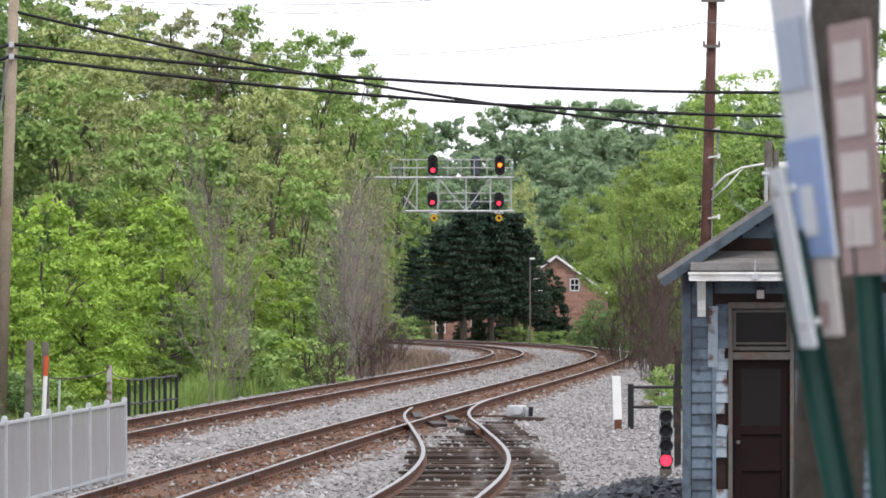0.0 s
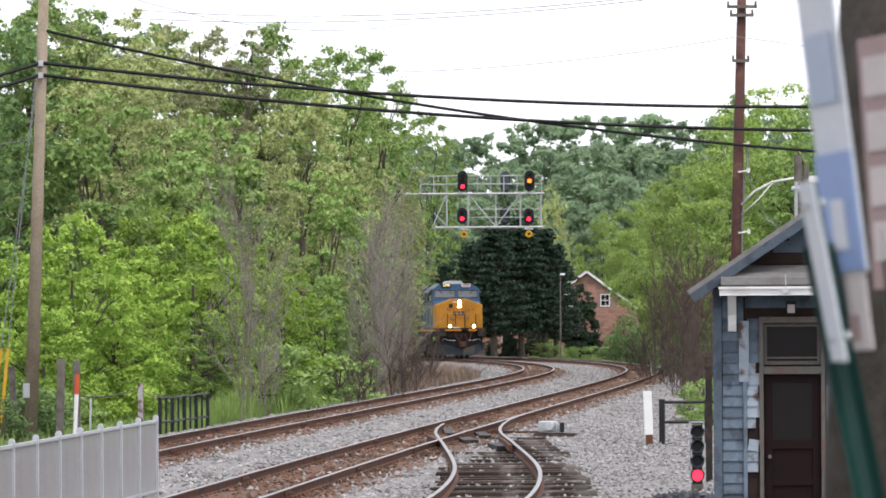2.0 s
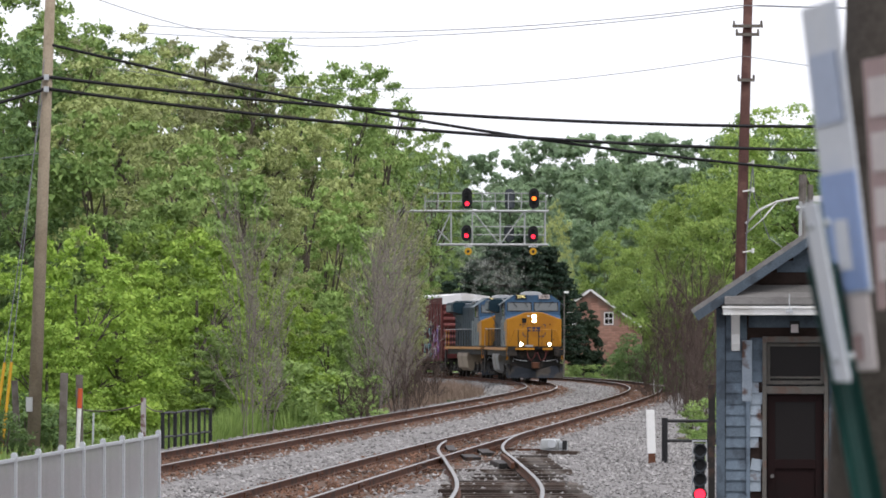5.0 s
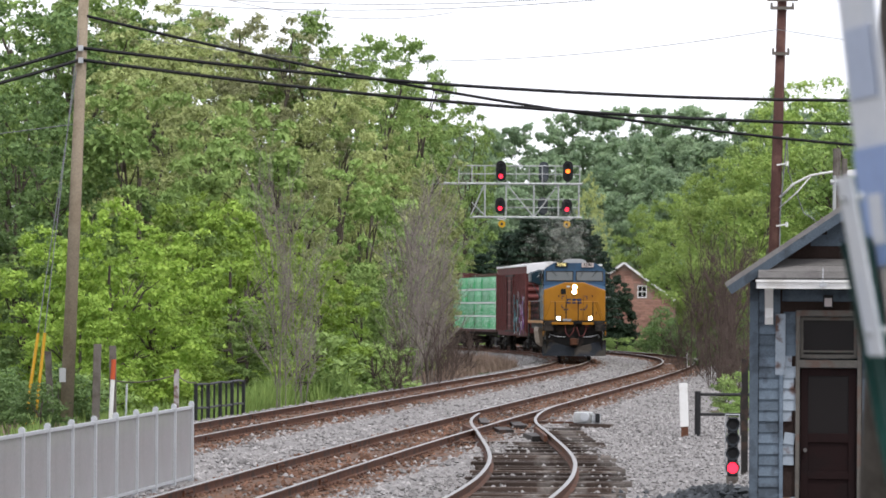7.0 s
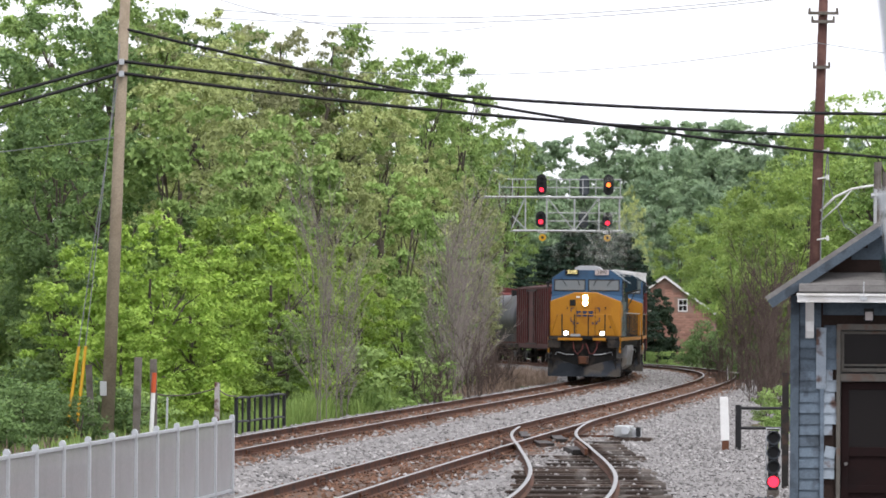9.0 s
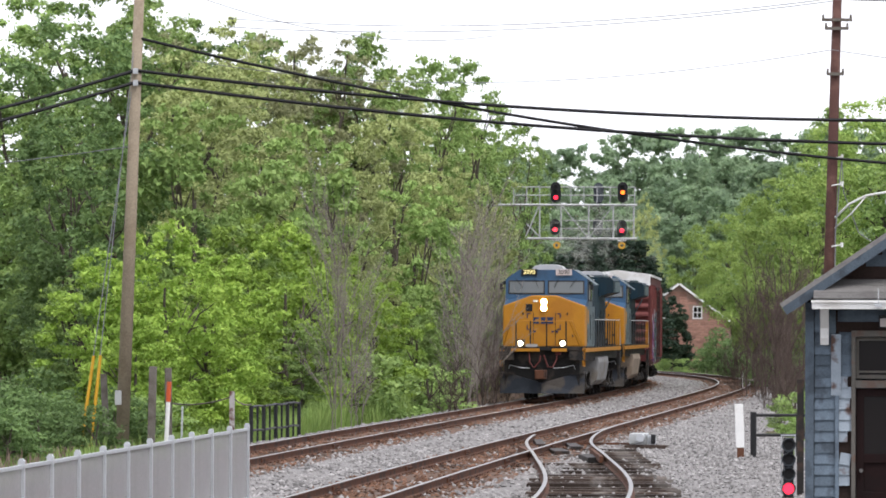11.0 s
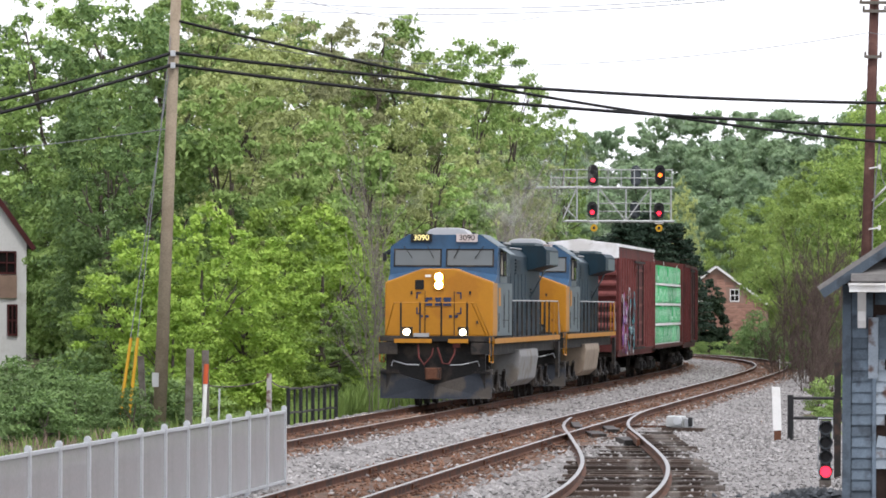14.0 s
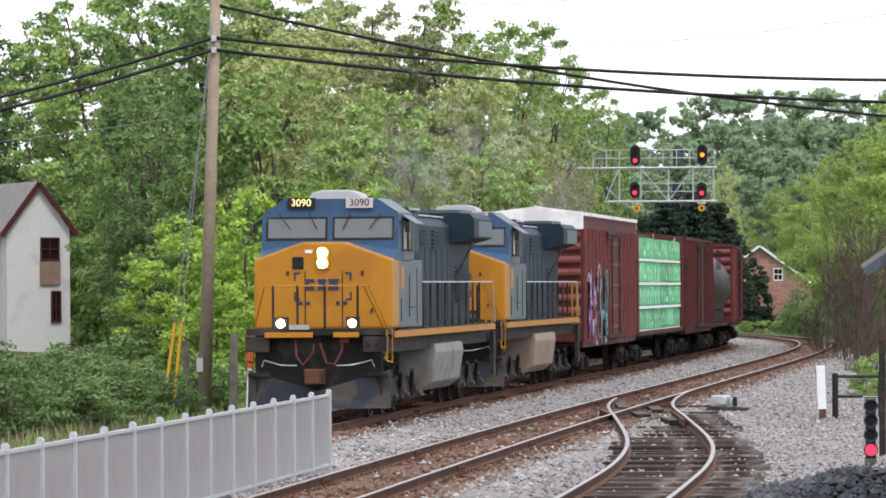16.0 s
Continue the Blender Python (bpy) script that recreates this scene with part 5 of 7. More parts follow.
    bm = bmesh.new()
    tube(bm, (-0.02, -0.45, 0.2), (-0.02, -0.75, 0.2), 0.1, None, 12)
    box(bm, (0.22, -0.2, 0.14), (0.18, 0.5, 0.2))
    part("motor", bm, M_GALV, t)
    bm = bmesh.new()
    box(bm, (0.28, -0.55, 0.17), (0.1, 0.2, 0.22))
    part("gear_cover", bm, M_BLACK, t)
    bm = bmesh.new()
    box(bm, (-0.9, 0.1, 0.04), (1.4, 0.06, 0.05))
    part("throw_rod", bm, M_RUST, t)
    bm = bmesh.new()
    box(bm, (0.1, 0, -0.02), (1.0, 0.25, 0.08))
    box(bm, (0.1, -0.55, -0.02), (1.0, 0.25, 0.08))
    part("tie_end", bm, M_TIE, t)
    # posts on the far side
    for x, y, h, w, lean, mt, lab in ((-10.42, 127, 2.2, 0.19, 0.02, M_GREYWOOD, "thick silvery weathered wooden post"), (-10.02, 128, 2.15, 0.17, -0.01, M_GREYWOOD, "thick silvery weathered wooden post"), (-11.55, 128, 1.9, 0.16, -0.05, M_GREYWOOD, "leaning grey wooden post"),
                                      (-9.65, 127, 1.2, 0.05, 0.02, M_GALV, "thin grey steel post")):
        bm = bmesh.new()
        box(bm, (lean * h / 2, 0, h / 2 - 0.1), (w, w * 0.9, h + 0.2), Matrix.Rotation(lean, 4, "Y"))
        ob = tagged(part("wooden_post" if w > 0.1 else "steel_post", bm, mt, bevel=0.012), lab, "post")
        ob.location = (x, y, bank(x, y))
    t = thing("marker_post", "white plastic marker post with an orange top", "marker", at=(-9.95, 126.5, bank(-9.95, 126.5)))
    bm = bmesh.new()
    tube(bm, (-0.05, 0, -0.2), (0.02, 0, 1.32), 0.055, None, 10)
    part("tube", bm, M_WHITE, t)
    bm = bmesh.new()
    tube(bm, (0.02, 0, 1.32), (0.045, 0, 1.82), 0.062, 0.06, 10)
    part("top", bm, M_ORANGE, t)
    t = thing("flaking_post", "white flaking post with rust stains", "post", at=(-8.3, 126, bank(-8.3, 126)))
    bm = bmesh.new()
    box(bm, (0, 0, 0.75), (0.13, 0.1, 1.7))
    part("post", bm, mat("flaking white post paint", (0.55, 0.52, 0.50), 0.8, 0, 0.2, 0.25, (0.16, 0.08, 0.06), 0.45, 0.4), t, bevel=0.01)
    # black iron railing by the farther track
    z = bank(-7.6, 128)
    t = thing("iron_railing", "black iron railing over the culvert", "railing", at=(-7.85, 126.5, z))
    way = Vector((0.8, 7.0, 0)).normalized()
    for k in range(9):
        bm = bmesh.new()
        p = way * (k * 0.9)
        tube(bm, p + Vector((0, 0, -0.1)), p + Vector((0, 0, 1.22)), 0.05 if k % 2 == 0 else 0.028, None, 6)
        part("post", bm, M_BLACK, t)
    for zz in (0.6, 1.2):
        bm = bmesh.new()
        chain(bm, [way * (k * 0.9) + Vector((0, 0, zz + 0.015 * math.sin(k * 2.1))) for k in range(9)], 0.03, 6)
        part("bar", bm, M_BLACK, t)
    wire_run("fence_wire", "old wire along the trackside posts", [(-10.0, 128, 0.75), (-8.3, 126, 0.95), (-7.85, 126.5, 0.75)], 0.018, M_GREYWOOD, [0.1, 0.08], 8)


def near_signs():
    """Sign posts a few metres from the camera, in front of an old pole."""
    t = thing("old_pole", "dark weathered wooden pole close by", "utility pole", at=(0.963, 14, -0.5))
    bm = bmesh.new()
    tube(bm, (0, 0, 0), (0.324, 0, 9), 0.102, 0.093, 16)
    part("pole", bm, M_OLDPOLE, t, smooth=True)

    def post(x, y, lean, top, w):
        p = thing("sign_post", "dark green enamelled steel sign post", "sign post", "sign posts", at=(x, y, -0.5))
        bm = bmesh.new()
        h = top + 0.5
        m = Matrix.Rotation(lean, 4, "Y")
        prism(bm, [(-w, -0.015), (-w * 0.5, 0.025), (w * 0.5, 0.025), (w, -0.015), (w, -0.025), (w * 0.4, 0.0), (-w * 0.4, 0.0), (-w, -0.025)], 0, h, "z", m)
        part("channel", bm, M_GREENPOST, p)
        return p, m

    # leaning post with the blue and white parking plate seen nearly edge-on
    def plate(name, lab, cx, cy, cz, w, h, turn, lean, material):
        s = thing(name, lab, "sign", at=(cx, cy, cz))
        s.matrix_basis = Matrix.Translation((cx, cy, cz)) @ Matrix.Rotation(lean, 4, "Y") @ Matrix.Rotation(turn, 4, "Z")
        bm = bmesh.new()
        box(bm, (0, 0, 0), (w, 0.006, h))
        return s, part("plate", bm, material, s, bevel=0.002)

    post(1.38, 10.06, radians(-11.3), 3.06, 0.03)
    s, p = plate("street_sign", "white sign with faded blue print, seen obliquely", 0.709, 10, 3.22, 0.27, 0.577, radians(-79.3), radians(-6.9), M_SIGNWHITE)
    for z, h in ((0.12, 0.14), (-0.165, 0.235)):
        bm = bmesh.new()
        box(bm, (0, -0.006, z), (0.27 if h > 0.2 else 0.2, 0.004, h))
        part("print_bar", bm, M_SIGNBLUE if h > 0.2 else M_SIGNFAINT, p)
    bm = bmesh.new()
    box(bm, (0.0, -0.009, -0.19), (0.1, 0.003, 0.1))
    part("print_symbol", bm, M_SIGNWHITE, p)
    s, p = plate("street_sign", "white sign panel seen almost edge-on", 0.669, 9.7, 2.935, 0.22, 0.35, radians(-87), radians(-10.6), M_SIGNWHITE)
    for z in (-0.13, 0.13):
        bm = bmesh.new()
        tube(bm, (0, -0.012, z), (0, 0.03, z), 0.008, None, 8)
        part("bolt", bm, M_GALV, p)
    bm = bmesh.new()
    box(bm, (0, 0.012, 0), (0.03, 0.015, 0.34))
    part("back_rail", bm, M_GREENPOST, p)
    s, p = plate("small_sign", "small pale arrow plate under the sign", 0.7544, 10, 2.858, 0.2, 0.152, radians(-79.4), radians(-6.5), M_SIGNPALE)
    bm = bmesh.new()
    box(bm, (0.0, -0.006, -0.03), (0.06, 0.004, 0.05))
    part("print_bar", bm, M_SIGNBROWN, p)
    post(1.165, 11.06, radians(-4.0), 3.05, 0.03)
    s, p = plate("street_sign", "faded brown sign with pale squares", 0.8986, 11, 3.182, 0.25, 0.549, radians(-74), radians(-3.6), M_SIGNBROWN)
    for z in (0.19, 0.07, -0.05, -0.17):
        bm = bmesh.new()
        box(bm, (0, -0.006, z), (0.17, 0.004, 0.085))
        part("print_square", bm, M_SIGNPALE, p)


def window(parent, m, w, h, frame_mat, pane_mat, bars=True):
    bm = bmesh.new()
    box(bm, (0, 0.0, 0), (w - 0.1, 0.02, h - 0.1))
    win = part("window", bm, pane_mat, parent)
    win.matrix_basis = m
    edges = [("jamb", -w / 2, -w / 2 + 0.07, -h / 2, h / 2), ("jamb", w / 2 - 0.07, w / 2, -h / 2, h / 2), ("lintel", -w / 2 + 0.07, w / 2 - 0.07, h / 2 - 0.07, h / 2), ("sill", -w / 2 + 0.07, w / 2 - 0.07, -h / 2, -h / 2 + 0.09)]
    if bars:
        edges += [("sash_bar", -w / 2 + 0.07, w / 2 - 0.07, -0.03, 0.03), ("muntin", -0.02, 0.02, -h / 2 + 0.09, -0.03), ("muntin", -0.02, 0.02, 0.03, h / 2 - 0.07)]
    for name, a, b, c, d in edges:
        bm = bmesh.new()
        box(bm, ((a + b) / 2, -0.03, (c + d) / 2), (b - a, 0.07, d - c))
        part(name, bm, frame_mat, win)
    return win


def brick_house():
    x, y = 9.0, 402
    z = bank(x, y) - 0.2
    t = thing("brick_house", "red-brick gabled house with white trim beyond the trees", "house", at=(x, y, 0))
    W, e, a, d = 8.2, 2.75, 5.75, 9.0
    bm = bmesh.new()
    prism(bm, [(-W / 2, z), (W / 2, z), (W / 2, e), (0, a), (-W / 2, e)], 0, d, "y")
    part("wall", bm, M_MORTAR, t)
    rise = math.atan2(a - e, W / 2)
    for side in (-1, 1):
        bm = bmesh.new()
        ln = (W / 2 + 0.35) / math.cos(rise)
        m = Matrix.Translation((0, d / 2, a + 0.04)) @ Matrix.Rotation(side * rise, 4, "Y")
        box(bm, (side * ln / 2, 0, 0.06), (ln, d + 0.5, 0.12), m)
        part("roof", bm, M_ASPHALT_ROOF, t)
        bm = bmesh.new()
        box(bm, (side * ln / 2, -d / 2 - 0.28, 0.03), (ln, 0.05, 0.17), m)
        part("bargeboard", bm, M_WHITE, t, "white painted gable edge")
    window(t, Matrix.Translation((1.45, -0.03, 3.55)), 0.75, 1.0, M_WHITE, M_PANE)
    window(t, Matrix.Translation((-1.45, -0.03, 3.55)), 0.75, 1.0, M_WHITE, M_PANE)
    window(t, Matrix.Translation((-2.6, -0.03, 1.0)), 0.9, 1.3, M_WHITE, M_PANE)
    # brick courses of the gable, laid as long stretchers
    bm = bmesh.new()
    box(bm, (0, 0, 0), (0.62, 0.03, 0.185))
    me = bpy.data.meshes.new("brick")
    bm.to_mesh(me)
    bm.free()
    me.materials.append(M_BRICK)
    zz, row = z + 0.6, 0
    n = 0
    while zz < a - 0.3:
        half = W / 2 if zz < e - 0.1 else (a - zz - 0.12) / (a - e) * W / 2
        xx = -half + 0.32 + (0.32 if row % 2 else 0)
        while xx < half - 0.3:
            if not any(abs(xx - wx) < ww / 2 + 0.3 and abs(zz - wz) < wh / 2 + 0.1 for wx, wz, ww, wh in ((1.45, 3.55, 0.75, 1.0), (-1.45, 3.55, 0.75, 1.0), (-2.6, 1.0, 0.9, 1.3))) and n < 300 and xx > -3.2:
                o = new("brick", me)
                o.parent, o.location = t, (xx, -0.012, zz)
                n += 1
            xx += 0.64
        zz += 0.205
        row += 1
    # low wing behind the pines
    w = thing("brick_annex", "low brick wing half hidden by pines", "house", at=(1.6, 398, bank(1.6, 398)))
    bm = bmesh.new()
    box(bm, (0, 3, 1.2), (6.5, 5, 2.6))
    part("wall", bm, M_BRICK, w)
    bm = bmesh.new()
    box(bm, (0, 3, 2.6), (7.0, 5.6, 0.25))
    part("roof", bm, M_ASPHALT_ROOF, w)
    for xx in (-1.8, 1.0):
        window(w, Matrix.Translation((xx, 0.47, 1.4)), 0.8, 1.3, M_WHITE, M_PANE)


def white_house():
    t = thing("white_house", "white stucco house with grey roof and dark red eaves", "house", at=(-25.88, 215, 0), turn=radians(24))
    z0, e, a, W, d = bank(-25, 215) - 0.3, 5.45, 7.3, 2.8, 9.0
    bm = bmesh.new()
    prism(bm, [(-W / 2, z0), (W / 2, z0), (W / 2, e), (0, a), (-W / 2, e)], 0, d, "y")
    part("wall", bm, M_STUCCO, t)
    rise = math.atan2(a - e, W / 2)
    for side in (-1, 1):
        ln = (W / 2 + 0.3) / math.cos(rise)
        m = Matrix.Translation((0, d / 2, a + 0.03)) @ Matrix.Rotation(side * rise, 4, "Y")
        bm = bmesh.new()
        box(bm, (side * ln / 2, 0, 0.05), (ln, d + 0.3, 0.1), m)
        part("roof", bm, M_ASPHALT_ROOF, t)
        bm = bmesh.new()
        box(bm, (side * ln / 2, -d / 2 - 0.17, -0.02), (ln, 0.05, 0.2), m)
        part("bargeboard", bm, M_GUTTER, t, "dark red gable edge")
    win = window(t, Matrix.Translation((0.5, -0.03, 4.5)), 0.85, 1.0, M_GUTTER, M_PANE)
    bm = bmesh.new()
    box(bm, (0.5, -0.06, 3.48), (0.9, 0.06, 0.98))
    part("boarded_panel", bm, M_PLY, t, "plywood board over an opening")
    window(t, Matrix.Translation((0.76, -0.03, 2.05)), 0.45, 1.35, M_GUTTER, M_PANE)
    # main wing running off to the side
    bm = bmesh.new()
    prism(bm, [(1.0, z0), (6.0, z0), (6.0, e - 0.4), (3.5, a - 0.3), (1.0, e - 0.4)], -9, -W / 2, "x")
    part("wing_wall", bm, M_STUCCO, t)
    for side, ang in ((-1, 1), (1, -1)):
        bm = bmesh.new()
        m = Matrix.Translation((-5.4, 3.5, a - 0.25)) @ Matrix.Rotation(side * -math.atan2(a - e + 0.1, 2.5), 4, "X")
        box(bm, (0, side * 1.75, 0.04), (7.4, 3.5, 0.1), m)
        part("wing_roof", bm, M_ASPHALT_ROOF, t)
    window(t, Matrix.Translation((-3.2, 0.97, 2.2)), 0.8, 1.3, M_GUTTER, M_PANE)
    window(t, Matrix.Translation((-3.2, 0.97, 4.2)), 0.8, 1.1, M_GUTTER, M_PANE)


inter_track_fence()
poles_and_wires()
gantry()
shed()
trackside_small()
near_signs()
brick_house()
white_house()


# ---- the train ----
M_LOCO_YELLOW = mat("golden yellow loco paint", (0.62, 0.27, 0.015), 0.5, 0, 0.08, 1.2, (0.52, 0.215, 0.015), 0.35, 0.05)
M_LOCO_BLUE = mat("blue loco paint", (0.035, 0.105, 0.21), 0.55, 0, 0.15, 1.2, (0.03, 0.075, 0.145), 0.35, 0.05)
M_LOCO_GREY = mat("slate grey loco paint", (0.135, 0.185, 0.205), 0.5, 0, 0.15, 1.2, (0.09, 0.125, 0.14), 0.35, 0.05)
M_LOCO_DARK = mat("dark blue loco paint", (0.014, 0.042, 0.064), 0.6, 0, 0.2, 1.0, (0.014, 0.032, 0.045), 0.35, 0.05)
M_TANK_TAN = mat("tan fuel tank", (0.42, 0.34, 0.26), 0.65, 0, 0.12, 1.0, (0.32, 0.25, 0.19), 0.4, 0.1)
M_CAR_TOP = mat("white painted car top", (1.15, 1.15, 1.17), 0.6, 0, 0.06, 1.5, (0.9, 0.88, 0.86), 0.25, 0.05)
# brighter red than the panels: painted highlight on the rib edges
M_BOXCAR_RIB = mat("oxide red ribs with lit-edge tone", (0.27, 0.085, 0.08), 0.6, 0, 0.25, 0.8, (0.19, 0.06, 0.056), 0.4, 0.1)
M_TAG_BLACK = mat("black spray paint", (0.02, 0.02, 0.03), 0.6, 0, 0.2, 0.4, None, 0.5, 0)
M_TAG_VIOLET = mat("violet spray paint", (0.22, 0.10, 0.42), 0.6, 0, 0.2, 0.4, None, 0.5, 0)
M_GRIME = mat("grimy black steel", (0.028, 0.027, 0.027), 0.7, 0, 0.4, 0.6, (0.06, 0.05, 0.042), 0.4, 0.3)
M_TRUCK = mat("dusty truck casting", (0.06, 0.054, 0.05), 0.8, 0, 0.4, 0.4, (0.028, 0.025, 0.023), 0.45, 0.3)
M_TANK = mat("pale grey fuel tank", (0.34, 0.34, 0.34), 0.65, 0, 0.12, 1.0, (0.25, 0.225, 0.195), 0.4, 0.1)
M_PLOW = mat("blue-grey plow", (0.04, 0.048, 0.062), 0.65, 0, 0.25, 0.8, (0.085, 0.075, 0.065), 0.45, 0.2)
M_WINDSHIELD = glass_mat("grey cab glass", (0.10, 0.115, 0.12), 0.08, 0.6)
M_CREAM = mat("cream window blind", (0.55, 0.50, 0.42), 0.7, 0, 0.1, 0.5, None, 0.5, 0)
M_LETTER = mat("blue lettering", (0.03, 0.05, 0.12), 0.5, 0, 0.1, 0.5, None, 0.5, 0)
M_BOARD_GLOW = mat("lit number glass", (0.6, 0.5, 0.2), 0.4, 0, 0, 1, None, 0.5, 0, emit=((1, 0.85, 0.35), 0.8))
M_HOSE = mat("red air hose", (0.13, 0.035, 0.03), 0.6, 0, 0.2, 0.5, None, 0.5, 0)
M_BOXCAR = mat("oxide red boxcar paint", (0.16, 0.042, 0.04), 0.7, 0, 0.25, 1.5, (0.10, 0.032, 0.03), 0.4, 0.1)
M_BOXCAR_DARK = mat("brown boxcar paint", (0.12, 0.042, 0.038), 0.7, 0, 0.2, 1.5, (0.085, 0.034, 0.03), 0.4, 0.1)
M_WHITE_ROOF = mat("whitish galvanised roof", (0.62, 0.63, 0.64), 0.6, 0, 0.08, 1.5, (0.5, 0.5, 0.5), 0.3, 0.05)
M_WRAP = mat("bright green lumber wrap", (0.03, 0.66, 0.20), 0.4, 0, 0.25, 0.22, (0.75, 1.1, 0.9), 0.3, 0.6, 9, per="object")
M_WRAP_PALE = mat("pale wrap print", (0.85, 0.98, 0.92), 0.4, 0, 0.1, 0.5, None, 0.5, 0.2)
M_TANKCAR = mat("black tank car paint", (0.035, 0.036, 0.04), 0.45, 0, 0.25, 1.5, (0.06, 0.058, 0.055), 0.35, 0.1)
M_TAG_PINK = mat("magenta spray paint", (0.45, 0.10, 0.32), 0.6, 0, 0.2, 0.4, (0.62, 0.62, 0.66), 0.3, 0)
M_TAG_TEAL = mat("turquoise spray paint", (0.08, 0.42, 0.48), 0.6, 0, 0.2, 0.4, (0.04, 0.05, 0.07), 0.3, 0)
M_TAG_WHITE = mat("white spray paint", (0.6, 0.6, 0.62), 0.6, 0, 0.2, 0.4, None, 0.5, 0)
WHEELS = []


def text(name, body, size, m, material, parent):
    """Raised lettering from the built-in font, as a mesh."""
    cu = bpy.data.curves.new(name, "FONT")
    cu.body, cu.size, cu.extrude, cu.align_x, cu.align_y = body, size, 0.004, "CENTER", "CENTER"
    tmp = bpy.data.objects.new("tmp", cu)
    scene.collection.objects.link(tmp)
    me = bpy.data.meshes.new_from_object(tmp.evaluated_get(bpy.context.evaluated_depsgraph_get()))
    bpy.data.objects.remove(tmp)
    me.materials.clear()
    me.materials.append(material)
    ob = new(name, me)
    ob.parent, ob.matrix_basis = parent, m
    return ob


def lathe(bm, profile, n=18):
    """Wheel shape turned about the x axis; profile is (x, r)."""
    rings = [[bm.verts.new((x, r * math.cos(2 * math.pi * k / n), r * math.sin(2 * math.pi * k / n))) for k in range(n)] for x, r in profile]
    for a, b in zip(rings[:-1], rings[1:]):
        for k in range(n):
            bm.faces.new((a[k], a[(k + 1) % n], b[(k + 1) % n], b[k]))
    bm.faces.new(rings[0])
    bm.faces.new(rings[-1][::-1])


def wheelset(parent, y, r):
    bm = bmesh.new()
    for s in (-1, 1):
        lathe(bm, [(s * x, q) for x, q in ((0.66, r + 0.03), (0.70, r + 0.025), (0.72, r), (0.80, r - 0.01), (0.80, r - 0.07), (0.76, r - 0.09), (0.75, 0.16), (0.83, 0.12), (0.95, 0.09))])
    tube(bm, (-0.95, 0, 0), (0.95, 0, 0), 0.085, None, 10)
    ob = part("wheelset", bm, M_TRUCK, parent, "steel wheelset")
    ob.location = (0, y, r)
    WHEELS.append((ob, y, r))
    return ob


def truck(parent, y, axles, r, big):
    """Side frames, springs and journal boxes round the wheelsets."""
    bm = bmesh.new()
    half = (axles - 1) * (1.0 if big else 0.9) + 0.45
    for s in (-1, 1):
        x = s * 1.08
        prism(bm, [(-half, r - 0.08), (-half + 0.1, r + 0.18), (-half * 0.35, r + 0.30), (half * 0.35, r + 0.30), (half - 0.1, r + 0.18), (half, r - 0.08), (half * 0.4, r - 0.20), (-half * 0.4, r - 0.20)], x - 0.09, x + 0.09, "x")
    for yy in (-half * 0.3, half * 0.3):
        box(bm, (0, yy, r + 0.2), (2.0, 0.3, 0.2))
    frame_ = part("truck", bm, M_TRUCK, parent, "grimy cast-steel truck")
    frame_.location = (0, y, 0)
    for k in range(axles):
        yy = (k - (axles - 1) / 2) * (2.0 if big else 1.8)
        wheelset(frame_, yy, r)
        for s in (-1, 1):
            bm = bmesh.new()
            box(bm, (s * 1.15, yy, r), (0.22, 0.36, 0.34))
            tube(bm, (s * 1.26, yy, r), (s * 1.30, yy, r), 0.13, 0.11, 10)
            part("journal_box", bm, M_GRIME, frame_, bevel=0.02)
            for d in (-0.32, 0.32):
                bm = bmesh.new()
                tube(bm, (s * 1.10, yy + d, r - 0.05), (s * 1.10, yy + d, r + 0.28), 0.08, None, 8)
                part("spring", bm, M_TRUCK, frame_)
            if big:
                bm = bmesh.new()
                tube(bm, (s * 1.22, yy + 0.2, r + 0.1), (s * 1.30, yy + 0.75, r + 0.42), 0.05, None, 6)
                part("brake_hanger", bm, M_TRUCK, frame_)
                bm = bmesh.new()
                tube(bm, (s * 1.22, yy - 0.45, r - 0.12), (s * 1.24, yy - 0.75, r - 0.12), 0.09, None, 8)
                part("brake_cylinder", bm, M_TRUCK, frame_)
    return frame_


